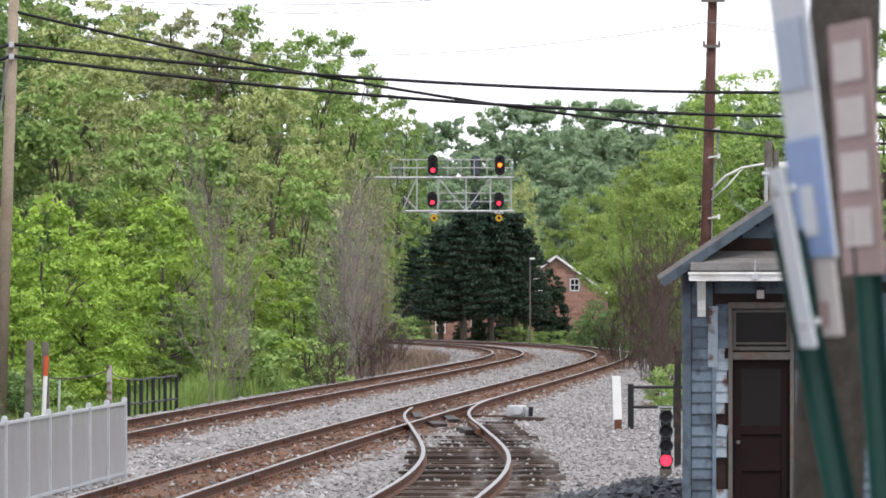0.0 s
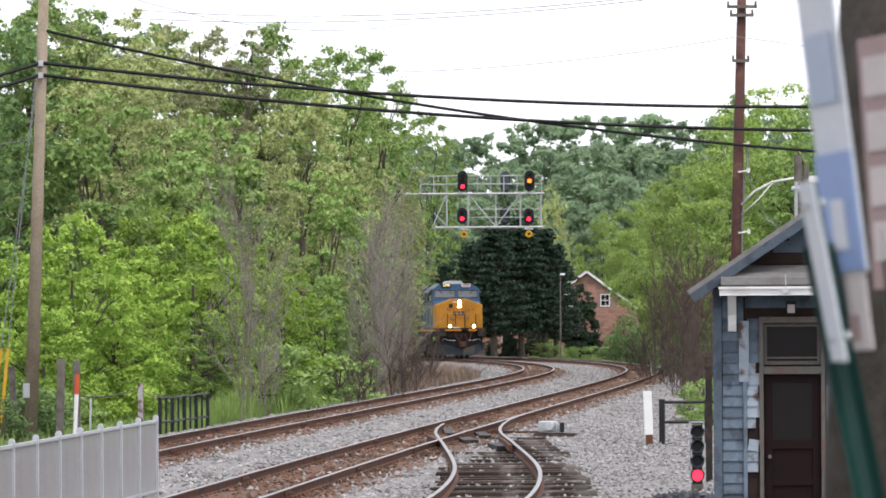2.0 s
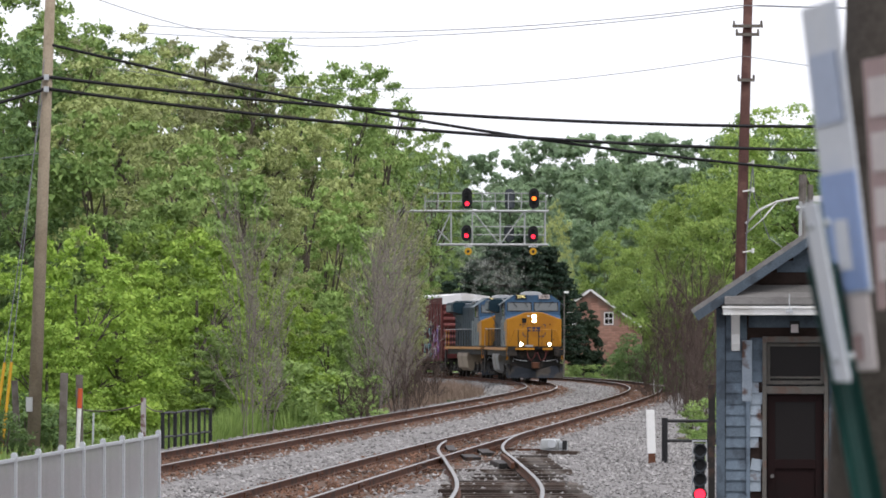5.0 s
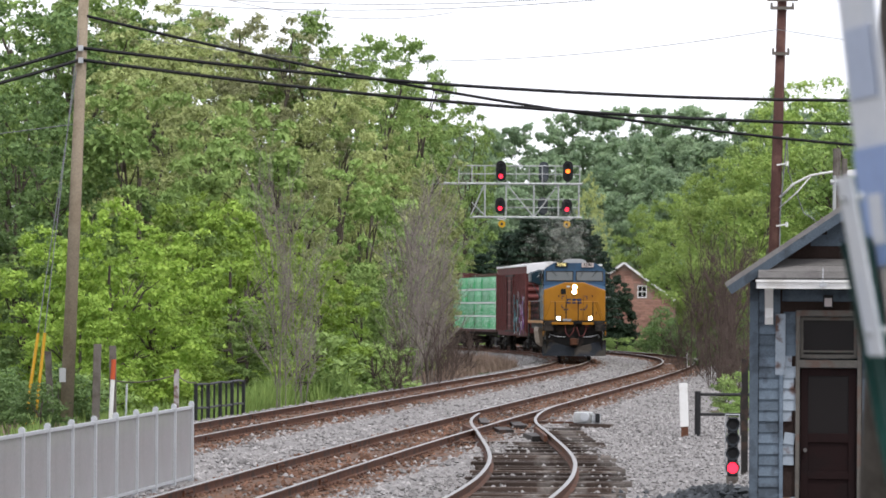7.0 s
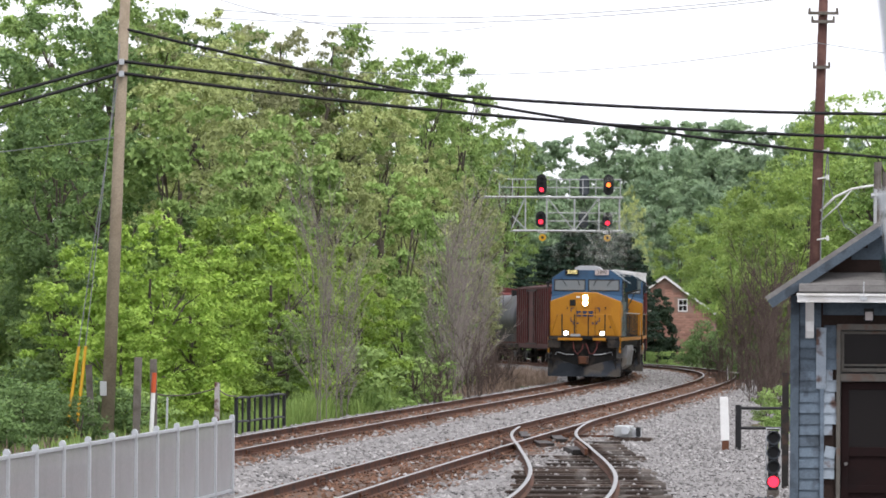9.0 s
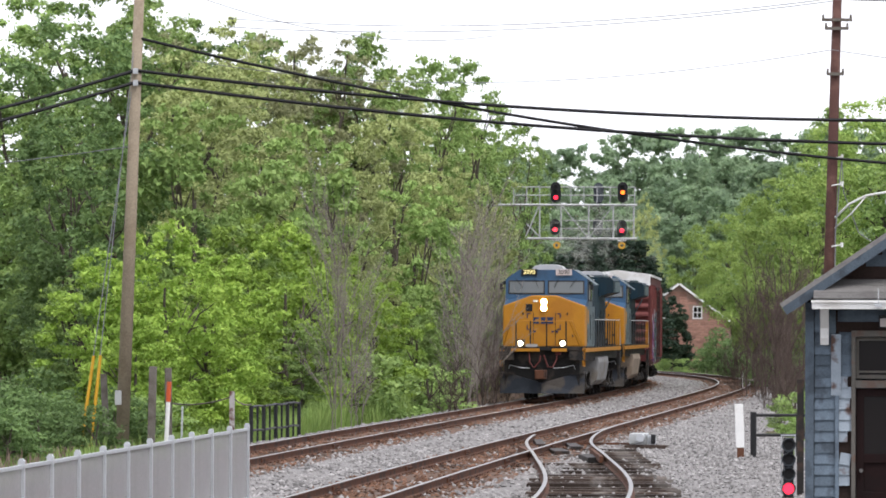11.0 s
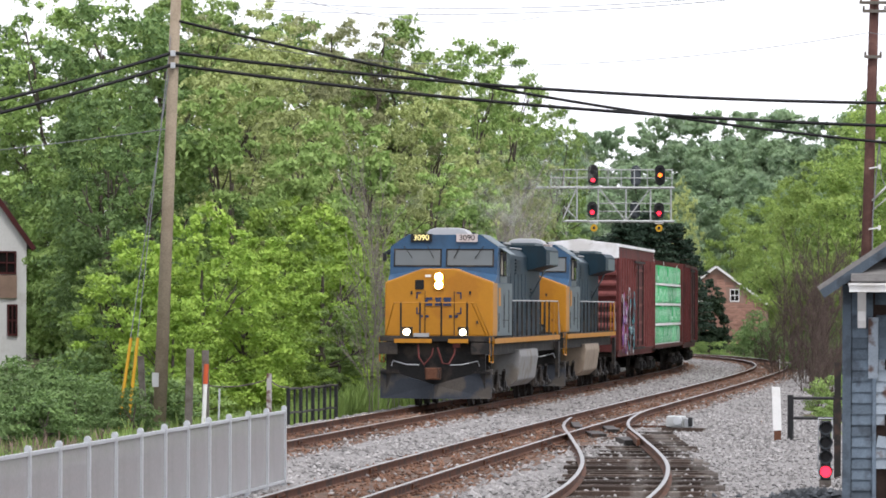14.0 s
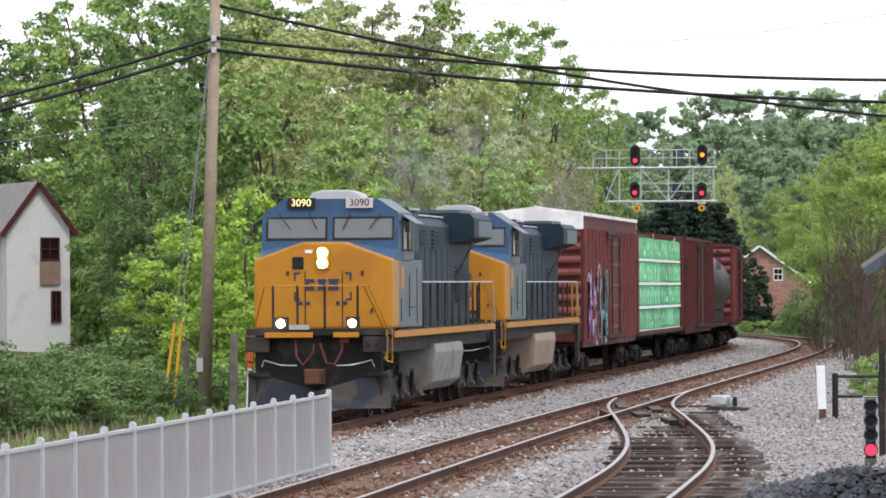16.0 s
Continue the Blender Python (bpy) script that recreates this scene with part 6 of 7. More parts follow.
def locomotive():
    t = thing("locomotive", "blue and yellow diesel freight locomotive with lit headlights", "locomotive", "locomotives of the train")
    F = 11.15

    def Y(u):
        return F - u

    # nose and cab shell
    hw = 1.48
    bm = bmesh.new()
    prism(bm, [(-hw, 1.92), (hw, 1.92), (hw, 3.39), (0.45, 3.76), (-0.45, 3.76), (-hw, 3.39)], Y(2.5), Y(1.3), "y")
    nose = part("nose", bm, M_LOCO_YELLOW, t, "golden yellow nose", bevel=0.05)
    bm = bmesh.new()
    v = [(-hw, Y(1.75), 3.37), (-0.45, Y(1.75), 3.75), (0.45, Y(1.75), 3.75), (hw, Y(1.75), 3.37), (hw, Y(2.35), 3.60), (hw, Y(2.5), 4.36), (0.98, Y(2.55), 4.70), (-0.98, Y(2.55), 4.70), (-hw, Y(2.5), 4.36), (-hw, Y(2.35), 3.60),
         (-hw, Y(5.0), 3.37), (-hw, Y(5.0), 4.36), (-0.98, Y(5.0), 4.70), (0.98, Y(5.0), 4.70), (hw, Y(5.0), 4.36), (hw, Y(5.0), 3.37)]
    put(bm, I4, v, [(0, 1, 9), (1, 2, 4, 9), (2, 3, 4), (9, 4, 5, 8), (8, 5, 6, 7), (0, 9, 8, 11, 10), (3, 15, 14, 5, 4), (7, 6, 13, 12), (8, 7, 12, 11), (5, 14, 13, 6), (10, 11, 12, 13, 14, 15), (0, 10, 15, 3, 2, 1)])
    cab = part("cab", bm, M_LOCO_BLUE, t, "blue cab")
    bm = bmesh.new()
    box(bm, (0, (Y(2.5) + Y(6.6)) / 2, 2.65), (2 * hw - 0.02, 4.1, 1.46))
    side = part("cab_side", bm, M_LOCO_GREY, t, "slate grey cab side", bevel=0.02)
    for s in (-1, 1):
        bm = bmesh.new()
        box(bm, (s * (hw + 0.004), Y(4.0), 3.86), (0.012, 1.9, 0.96))
        part("cab_panel", bm, M_LOCO_GREY, cab)
    # windshields with frames and wipers
    for s in (-1, 1):
        def pane(b, x0, x1, z0, z1, d, th=0.02):
            y0, y1 = Y(2.35) + (z0 - 3.60) / 0.76 * -0.15 + d, Y(2.35) + (z1 - 3.60) / 0.76 * -0.15 + d
            put(b, I4, [(x0, y0, z0), (x1, y0, z0), (x1, y1, z1), (x0, y1, z1), (x0, y0 - th, z0), (x1, y0 - th, z0), (x1, y1 - th, z1), (x0, y1 - th, z1)], BOX_F)
        bm = bmesh.new()
        pane(bm, min(s * 0.10, s * 1.34), max(s * 0.10, s * 1.34), 3.86, 4.27, 0.012)
        w = part("windshield", bm, M_WINDSHIELD, cab, "grey windshield")
        bm = bmesh.new()
        a, b = min(s * 0.06, s * 1.38), max(s * 0.06, s * 1.38)
        pane(bm, a, b, 3.82, 3.86, 0.02)
        pane(bm, a, b, 4.27, 4.31, 0.02)
        pane(bm, a, a + 0.04, 3.86, 4.27, 0.02)
        pane(bm, b - 0.04, b, 3.86, 4.27, 0.02)
        part("gasket", bm, M_GRIME, w)
        bm = bmesh.new()
        for x0, x1 in ((0.45, 0.28), (1.1, 0.86)):
            tube(bm, (s * x0, Y(2.4), 4.38), (s * x1, Y(2.36), 4.05), 0.012, None, 5)
        part("wiper", bm, M_BLACK, w)
        # number boards
        bm = bmesh.new()
        prism(bm, [(s * 0.34, 4.50), (s * 0.92, 4.50), (s * 0.92, 4.72), (s * 0.34, 4.72)], Y(2.7), Y(2.46), "y")
        nb = part("number_board", bm, M_BLACK if s > 0 else M_SIGNPALE, cab, "number board with the unit number")
        text("number", "3090", 0.22, Matrix.Translation((s * 0.63, Y(2.455), 4.61)) @ Matrix.Rotation(math.pi, 4, "Z") @ Matrix.Rotation(math.pi / 2, 4, "X"), M_BOARD_GLOW if s > 0 else M_BLACK, nb)
        # side windows, visor, mirror
        for u, w_, mt in ((3.35, 0.62, M_CREAM), (4.25, 0.66, M_WINDSHIELD)):
            bm = bmesh.new()
            box(bm, (s * (hw + 0.015), Y(u), 3.92), (0.02, w_, 0.62))
            sw = part("side_window", bm, mt, cab)
            bm = bmesh.new()
            for du in (-w_ / 2, w_ / 2):
                box(bm, (s * (hw + 0.02), Y(u + du), 3.92), (0.025, 0.05, 0.7))
            for dz in (-0.33, 0.33):
                box(bm, (s * (hw + 0.02), Y(u), 3.92 + dz), (0.025, w_, 0.05))
            part("window_frame", bm, M_GRIME, sw)
        bm = bmesh.new()
        put(bm, I4, [(s * hw, Y(3.0), 4.34), (s * hw, Y(4.6), 4.34), (s * (hw + 0.28), Y(4.6), 4.16), (s * (hw + 0.28), Y(3.0), 4.16), (s * hw, Y(3.0), 4.36), (s * hw, Y(4.6), 4.36), (s * (hw + 0.28), Y(4.6), 4.18), (s * (hw + 0.28), Y(3.0), 4.18)], BOX_F)
        part("visor", bm, M_LOCO_GREY, cab)
        bm = bmesh.new()
        tube(bm, (s * hw, Y(2.6), 4.2), (s * (hw + 0.16), Y(2.6), 4.15), 0.015, None, 6)
        box(bm, (s * (hw + 0.17), Y(2.6), 4.08), (0.1, 0.03, 0.22))
        part("mirror", bm, M_BLACK, cab)
        # yellow patch, door seams and grab irons on the grey side
        bm = bmesh.new()
        box(bm, (s * (hw - 0.004), Y(3.1), 3.0), (0.012, 0.5, 0.5))
        part("emblem_patch", bm, M_LOCO_YELLOW, side, "small yellow emblem")
        for u, z, dy, dz in ((2.9, 2.3, 0.05, 0.5), (4.3, 2.6, 0.03, 0.9), (5.6, 2.6, 0.03, 1.2), (4.8, 2.35, 1.5, 0.02)):
            bm = bmesh.new()
            box(bm, (s * (hw - 0.003), Y(u), z), (0.016, dy, dz))
            part("door_seam", bm, M_GRIME, side)
    # roof fittings
    bm = bmesh.new()
    prism(bm, [(-0.62, 4.68), (0.62, 4.68), (0.5, 4.84), (0.3, 4.90), (-0.3, 4.90), (-0.5, 4.84)], Y(4.4), Y(3.2), "y")
    part("air_conditioner", bm, M_WHITE_ROOF, t, "pale roof-top air conditioner", bevel=0.03)
    for s in (-1, 1):
        bm = bmesh.new()
        put(bm, I4, [(s * 0.99, Y(2.58), 4.70), (s * 1.46, Y(2.55), 4.385), (s * 1.46, Y(5.0), 4.385), (s * 0.99, Y(5.0), 4.70), (s * 0.99, Y(2.58), 4.715), (s * 1.46, Y(2.55), 4.40), (s * 1.46, Y(5.0), 4.40), (s * 0.99, Y(5.0), 4.715)], BOX_F)
        part("roof_edge", bm, M_LOCO_GREY, cab)
    # nose details
    bm = bmesh.new()
    box(bm, (0, Y(1.27), 3.42), (0.28, 0.06, 0.47))
    hl = part("headlight", bm, M_LOCO_YELLOW, nose, "twin headlights", bevel=0.015)
    for z in (3.53, 3.31):
        bm = bmesh.new()
        tube(bm, (0, Y(1.25), z), (0, Y(1.22), z), 0.105, None, 18)
        part("lens", bm, M_HEAD_LAMP, hl, "lit headlight lens")
    bm = bmesh.new()
    box(bm, (0.53, Y(1.285), 3.32), (0.24, 0.04, 0.26))
    part("nose_window", bm, M_GRIME, nose, bevel=0.018)
    bm = bmesh.new()
    box(bm, (0.3, Y(1.285), 3.56), (0.16, 0.03, 0.07))
    part("name_plate", bm, M_WHITE, nose)
    for x, w_ in ((0.27, 0.22), (0.02, 0.22), (-0.23, 0.26)):
        bm = bmesh.new()
        box(bm, (x, Y(1.29), 2.78), (w_ - 0.04, 0.03, 0.07))
        box(bm, (x, Y(1.29), 2.94), (w_ - 0.04, 0.03, 0.07))
        box(bm, (x + (0.07 if x > 0.1 else 0), Y(1.29), 2.86), (0.08 if x > 0.1 else w_ - 0.08, 0.03, 0.09))
        part("logo_bar", bm, M_LETTER, nose)
    for sx in (-1, 1):
        bm = bmesh.new()
        for sz in (-1, 1):
            box(bm, (sx * 0.60, Y(1.292), 2.82 + sz * 0.2), (0.035, 0.02, 0.16))
            box(bm, (sx * 0.55, Y(1.292), 2.82 + sz * 0.28), (0.13, 0.02, 0.035))
        for k in (0, 1):
            box(bm, (sx * (0.32 + 0.16 * k), Y(1.292), 2.46), (0.08, 0.02, 0.07))
        part("logo_bracket", bm, M_LETTER, nose)
    for x in (-0.42, 0.38):
        bm = bmesh.new()
        box(bm, (x, Y(1.292), 2.55), (0.018, 0.02, 1.2))
        part("door_seam", bm, M_GRIME, nose)
    for x in (-1.05, 0.75, -0.85):
        bm = bmesh.new()
        box(bm, (x, Y(1.285), 3.1 if x > -1 else 2.3), (0.05, 0.04, 0.09))
        part("latch", bm, M_GRIME, nose)
    # front deck, pilot, plow
    bm = bmesh.new()
    box(bm, (0, Y(0.95), 1.86), (2.96, 1.5, 0.14))
    part("front_deck", bm, M_GRIME, t)
    for x0, x1 in ((0.06, 1.08), (-0.92, -0.38)):
        bm = bmesh.new()
        box(bm, ((x0 + x1) / 2, Y(0.17), 1.80), (x1 - x0, 0.05, 0.11))
        part("edge_stripe", bm, M_LOCO_YELLOW, t, "yellow front edge stripe")
    bm = bmesh.new()
    box(bm, (0.35, Y(0.2), 1.96), (0.42, 0.06, 0.1))
    part("plate", bm, M_WHITE_ROOF, t)
    bm = bmesh.new()
    box(bm, (0, Y(0.65), 1.15), (2.7, 0.12, 1.3))
    part("pilot", bm, M_GRIME, t)
    for s in (-1, 1):
        for yy, z, sy, sz in ((0.45, 1.6, 0.5, 0.32), (0.8, 0.95, 0.6, 0.06), (0.9, 0.62, 0.5, 0.06)):
            bm = bmesh.new()
            box(bm, (s * 1.25, Y(yy), z), (0.5, sy, sz))
            part("corner_step", bm, M_GRIME, t)
    for s in (-1, 1):
        bm = bmesh.new()
        put(bm, I4, [(0, Y(0.2), 0.62), (s * 1.52, Y(0.7), 1.05), (s * 1.52, Y(0.62), 0.24), (0, Y(0.08), 0.24), (0, Y(0.3), 0.62), (s * 1.52, Y(0.8), 1.05), (s * 1.52, Y(0.72), 0.24), (0, Y(0.18), 0.24)], BOX_F)
        part("plow_blade", bm, M_PLOW, t, "blue-grey plow blade")
        bm = bmesh.new()
        chain(bm, [(s * 0.42, Y(0.3), 1.15), (s * 0.75, Y(0.3), 1.16), (s * 1.15, Y(0.5), 1.26), (s * 1.2, Y(0.5), 1.12)], 0.015, 6)
        part("cut_lever", bm, M_GALV, t)
        bm = bmesh.new()
        chain(bm, [(s * 1.49, Y(0.3), 1.9), (s * 1.49, Y(0.3), 1.25), (s * 1.49, Y(1.2), 1.2), (s * 1.49, Y(1.2), 1.9)], 0.022, 6)
        part("step_edge", bm, M_LOCO_YELLOW, t, "yellow step edging")
        bm = bmesh.new()
        box(bm, (s * 0.76, Y(0.42), 2.04), (0.28, 0.2, 0.27))
        d = part("ditch_light", bm, M_GRIME, t, "lit ditch light", bevel=0.015)
        bm = bmesh.new()
        tube(bm, (s * 0.76, Y(0.315), 2.04), (s * 0.76, Y(0.29), 2.04), 0.085, None, 16)
        part("lens", bm, M_HEAD_LAMP, d)
        bm = bmesh.new()
        chain(bm, [(s * 0.45, Y(0.3), 1.7), (s * 0.4, Y(0.1), 1.35), (s * 0.25, Y(0.02), 1.16), (s * 0.05, Y(0.05), 1.4), (s * 0.02, Y(0.1), 1.6)] if s > 0 else [(-0.1, Y(0.1), 1.62), (-0.25, Y(0.02), 1.2), (-0.42, Y(0.02), 1.18), (-0.55, Y(0.2), 1.45), (-0.56, Y(0.3), 1.75)], 0.028, 6)
        part("air_hose", bm, M_HOSE, t, "red air hose")
    bm = bmesh.new()
    box(bm, (0, Y(0.15), 0.92), (0.34, 0.7, 0.3))
    prism(bm, [(-0.2, 0.76), (0.2, 0.76), (0.22, 1.08), (-0.22, 1.08)], Y(0.2), Y(-0.1), "y")
    part("coupler", bm, M_RUST, t, bevel=0.02)
    bm = bmesh.new()
    box(bm, (-0.6, Y(0.3), 1.72), (0.2, 0.16, 0.2))
    part("red_lamp_box", bm, M_HOSE, t)
    # front handrail
    bm = bmesh.new()
    chain(bm, [(-1.42, Y(0.95), 1.95), (-1.1, Y(0.3), 2.83), (1.1, Y(0.3), 2.83), (1.42, Y(0.95), 1.95)], 0.02, 6)
    chain(bm, [(-1.30, Y(1.2), 1.95), (-1.0, Y(0.35), 2.83)], 0.018, 6)
    part("handrail", bm, M_LOCO_YELLOW, t)
    for x in (-0.88, -0.18, 0.40, 0.92):
        bm = bmesh.new()
        box(bm, (x, Y(0.3), 2.38), (0.05, 0.03, 0.94))
        part("stanchion", bm, M_GRIME, t)
    # frame, walkway and its stripe
    bm = bmesh.new()
    box(bm, (0, 0, 1.55), (2.6, 20.6, 0.3))
    part("underframe", bm, M_GRIME, t)
    for s in (-1, 1):
        bm = bmesh.new()
        box(bm, (s * 1.28, Y(11.4), 1.86), (0.42, 18.2, 0.06))
        part("walkway", bm, M_GRIME, t)
        bm = bmesh.new()
        box(bm, (s * 1.49, Y(11.4), 1.79), (0.03, 19.6, 0.14))
        part("sill_stripe", bm, M_LOCO_YELLOW, t, "yellow stripe along the sill")
        bm = bmesh.new()
        tube(bm, (s * 1.46, Y(6.7), 2.9), (s * 1.46, Y(20.9), 2.9), 0.02, None, 6)
        tube(bm, (s * 1.46, Y(20.9), 2.9), (s * 1.46, Y(21.5), 1.9), 0.02, None, 6)
        part("handrail", bm, M_WHITE_ROOF, t)
        for k in range(11):
            bm = bmesh.new()
            box(bm, (s * 1.46, Y(6.8 + k * 1.4), 2.38), (0.045, 0.08, 1.04))
            part("stanchion", bm, M_LOCO_YELLOW if k > 8 else M_GRIME, t)
        bm = bmesh.new()
        box(bm, (s * 1.42, Y(21.3), 1.1), (0.1, 0.5, 1.1))
        part("rear_steps", bm, M_GRIME, t)
        bm = bmesh.new()
        prism(bm, [(s * 0.6, 1.5), (s * 1.42, 1.5), (s * 1.46, 1.3), (s * 1.36, 0.62), (s * 1.1, 0.42), (s * 0.6, 0.42)], Y(14.6), Y(9.2), "y")
        part("fuel_tank", bm, M_TANK, t, "pale grey fuel tank side", bevel=0.04)
        bm = bmesh.new()
        for z in (0.9,):
            tube(bm, (s * 1.2, Y(15.2), 1.25), (s * 1.2, Y(14.2), 1.25), 0.2, None, 12)
        part("air_reservoir", bm, M_GRIME, t)
    # hood and radiator
    bm = bmesh.new()
    prism(bm, [(-0.92, 1.85), (0.92, 1.85), (0.92, 4.22), (0.7, 4.45), (-0.7, 4.45), (-0.92, 4.22)], Y(20.6), Y(6.6), "y")
    hood = part("hood", bm, M_LOCO_DARK, t, "dark blue engine hood")
    bm = bmesh.new()
    box(bm, (0, Y(5.8), 4.0), (2.7, 1.6, 1.1))
    part("cab_rear_box", bm, M_LOCO_DARK, t, bevel=0.03)
    for k in range(9):
        for s in (-1, 1):
            bm = bmesh.new()
            box(bm, (s * 0.93, Y(7.5 + k * 1.1), 2.85), (0.03, 0.98, 1.7))
            panel = part("hood_door", bm, M_LOCO_DARK, t)
            bm = bmesh.new()
            box(bm, (s * 0.955, Y(7.15 + k * 1.1), 2.85), (0.02, 0.05, 0.3))
            part("latch", bm, M_LOCO_GREY, panel)
    for s in (-1, 1):
        bm = bmesh.new()
        box(bm, (s * 1.36, Y(5.85), 4.0), (0.03, 1.35, 0.85))
        opening = part("air_intake", bm, M_BLACK, hood, "dark air intake with slats")
        for k in range(6):
            bm = bmesh.new()
            box(bm, (s * 1.39, Y(5.25 + 0.24 * k), 4.0), (0.05, 0.05, 0.85))
            part("slat", bm, M_LOCO_GREY, opening)
        # added pale rods that paint the sheen on the roof's top edges
        bm = bmesh.new()
        tube(bm, (s * 1.40, Y(5.1), 4.5), (s * 1.40, Y(6.6), 4.5), 0.03, None, 6)
        tube(bm, (s * 0.74, Y(6.7), 4.46), (s * 0.74, Y(16.5), 4.46), 0.025, None, 6)
        part("roof_rail", bm, M_WHITE_ROOF, hood, "pale rods for the shine along the roof edges")
    # panel joints and louvres along the hood
    for s in (-1, 1):
        for u, z, ln, n_ in ((8.4, 3.95, 1.6, 5), (11.0, 3.95, 1.6, 5), (13.6, 3.95, 1.6, 5), (18.8, 2.9, 2.6, 9)):
            for k in range(n_):
                bm = bmesh.new()
                box(bm, (s * 0.945, Y(u), z - 0.05 * n_ + 0.1 * k), (0.05, ln, 0.035))
                part("louvre", bm, M_LOCO_DARK, hood)
    bm = bmesh.new()
    box(bm, (0, Y(9), 4.5), (1.0, 2.0, 0.16))
    box(bm, (0, Y(12), 4.52), (0.5, 1.0, 0.22))
    part("grille", bm, M_GRIME, hood)
    bm = bmesh.new()
    prism(bm, [(-0.95, 3.82), (0.95, 3.82), (1.5, 3.98), (1.5, 4.44), (1.38, 4.56), (-1.38, 4.56), (-1.5, 4.44), (-1.5, 3.98)], Y(20.6), Y(16.6), "y")
    rad = part("radiator", bm, M_LOCO_DARK, t, "overhanging dark blue radiator housing")
    for s in (-1, 1):
        bm = bmesh.new()
        box(bm, (s * 1.505, Y(19.0), 4.2), (0.015, 2.9, 0.38))
        part("radiator_screen", bm, M_LOCO_GREY, rad)
    bm = bmesh.new()
    for s in (-1, 1):
        tube(bm, (s * 0.95, Y(17.3), 3.0), (s * 1.4, Y(17.3), 3.85), 0.03, None, 6)
    box(bm, (0, Y(18.5), 4.62), (2.2, 2.6, 0.08))
    part("radiator_brace", bm, M_LOCO_GREY, rad)
    bm = bmesh.new()
    for x in (-0.5, -0.25, 0, 0.25):
        tube(bm, (x, Y(5.6), 4.7), (x, Y(5.25), 4.72), 0.05, 0.09, 8)
    box(bm, (-0.1, Y(5.5), 4.6), (0.9, 0.1, 0.1))
    part("horn", bm, M_LOCO_DARK, t)
    for yy in (6.35, -6.35):
        truck(t, yy, 3, 0.53, True)
    return t


def car_base(t, half, centre):
    bm = bmesh.new()
    box(bm, (0, 0, 0.98), (0.6, 2 * half - 0.6, 0.3))
    box(bm, (0, 0, 1.1), (2.7, 2 * half - 1.0, 0.12))
    part("underframe", bm, M_GRIME, t)
    for s in (-1, 1):
        bm = bmesh.new()
        box(bm, (0, s * (half + 0.15), 0.9), (0.3, 0.9, 0.28))
        part("coupler", bm, M_RUST, t)
        truck(t, s * centre, 2, 0.46, False)


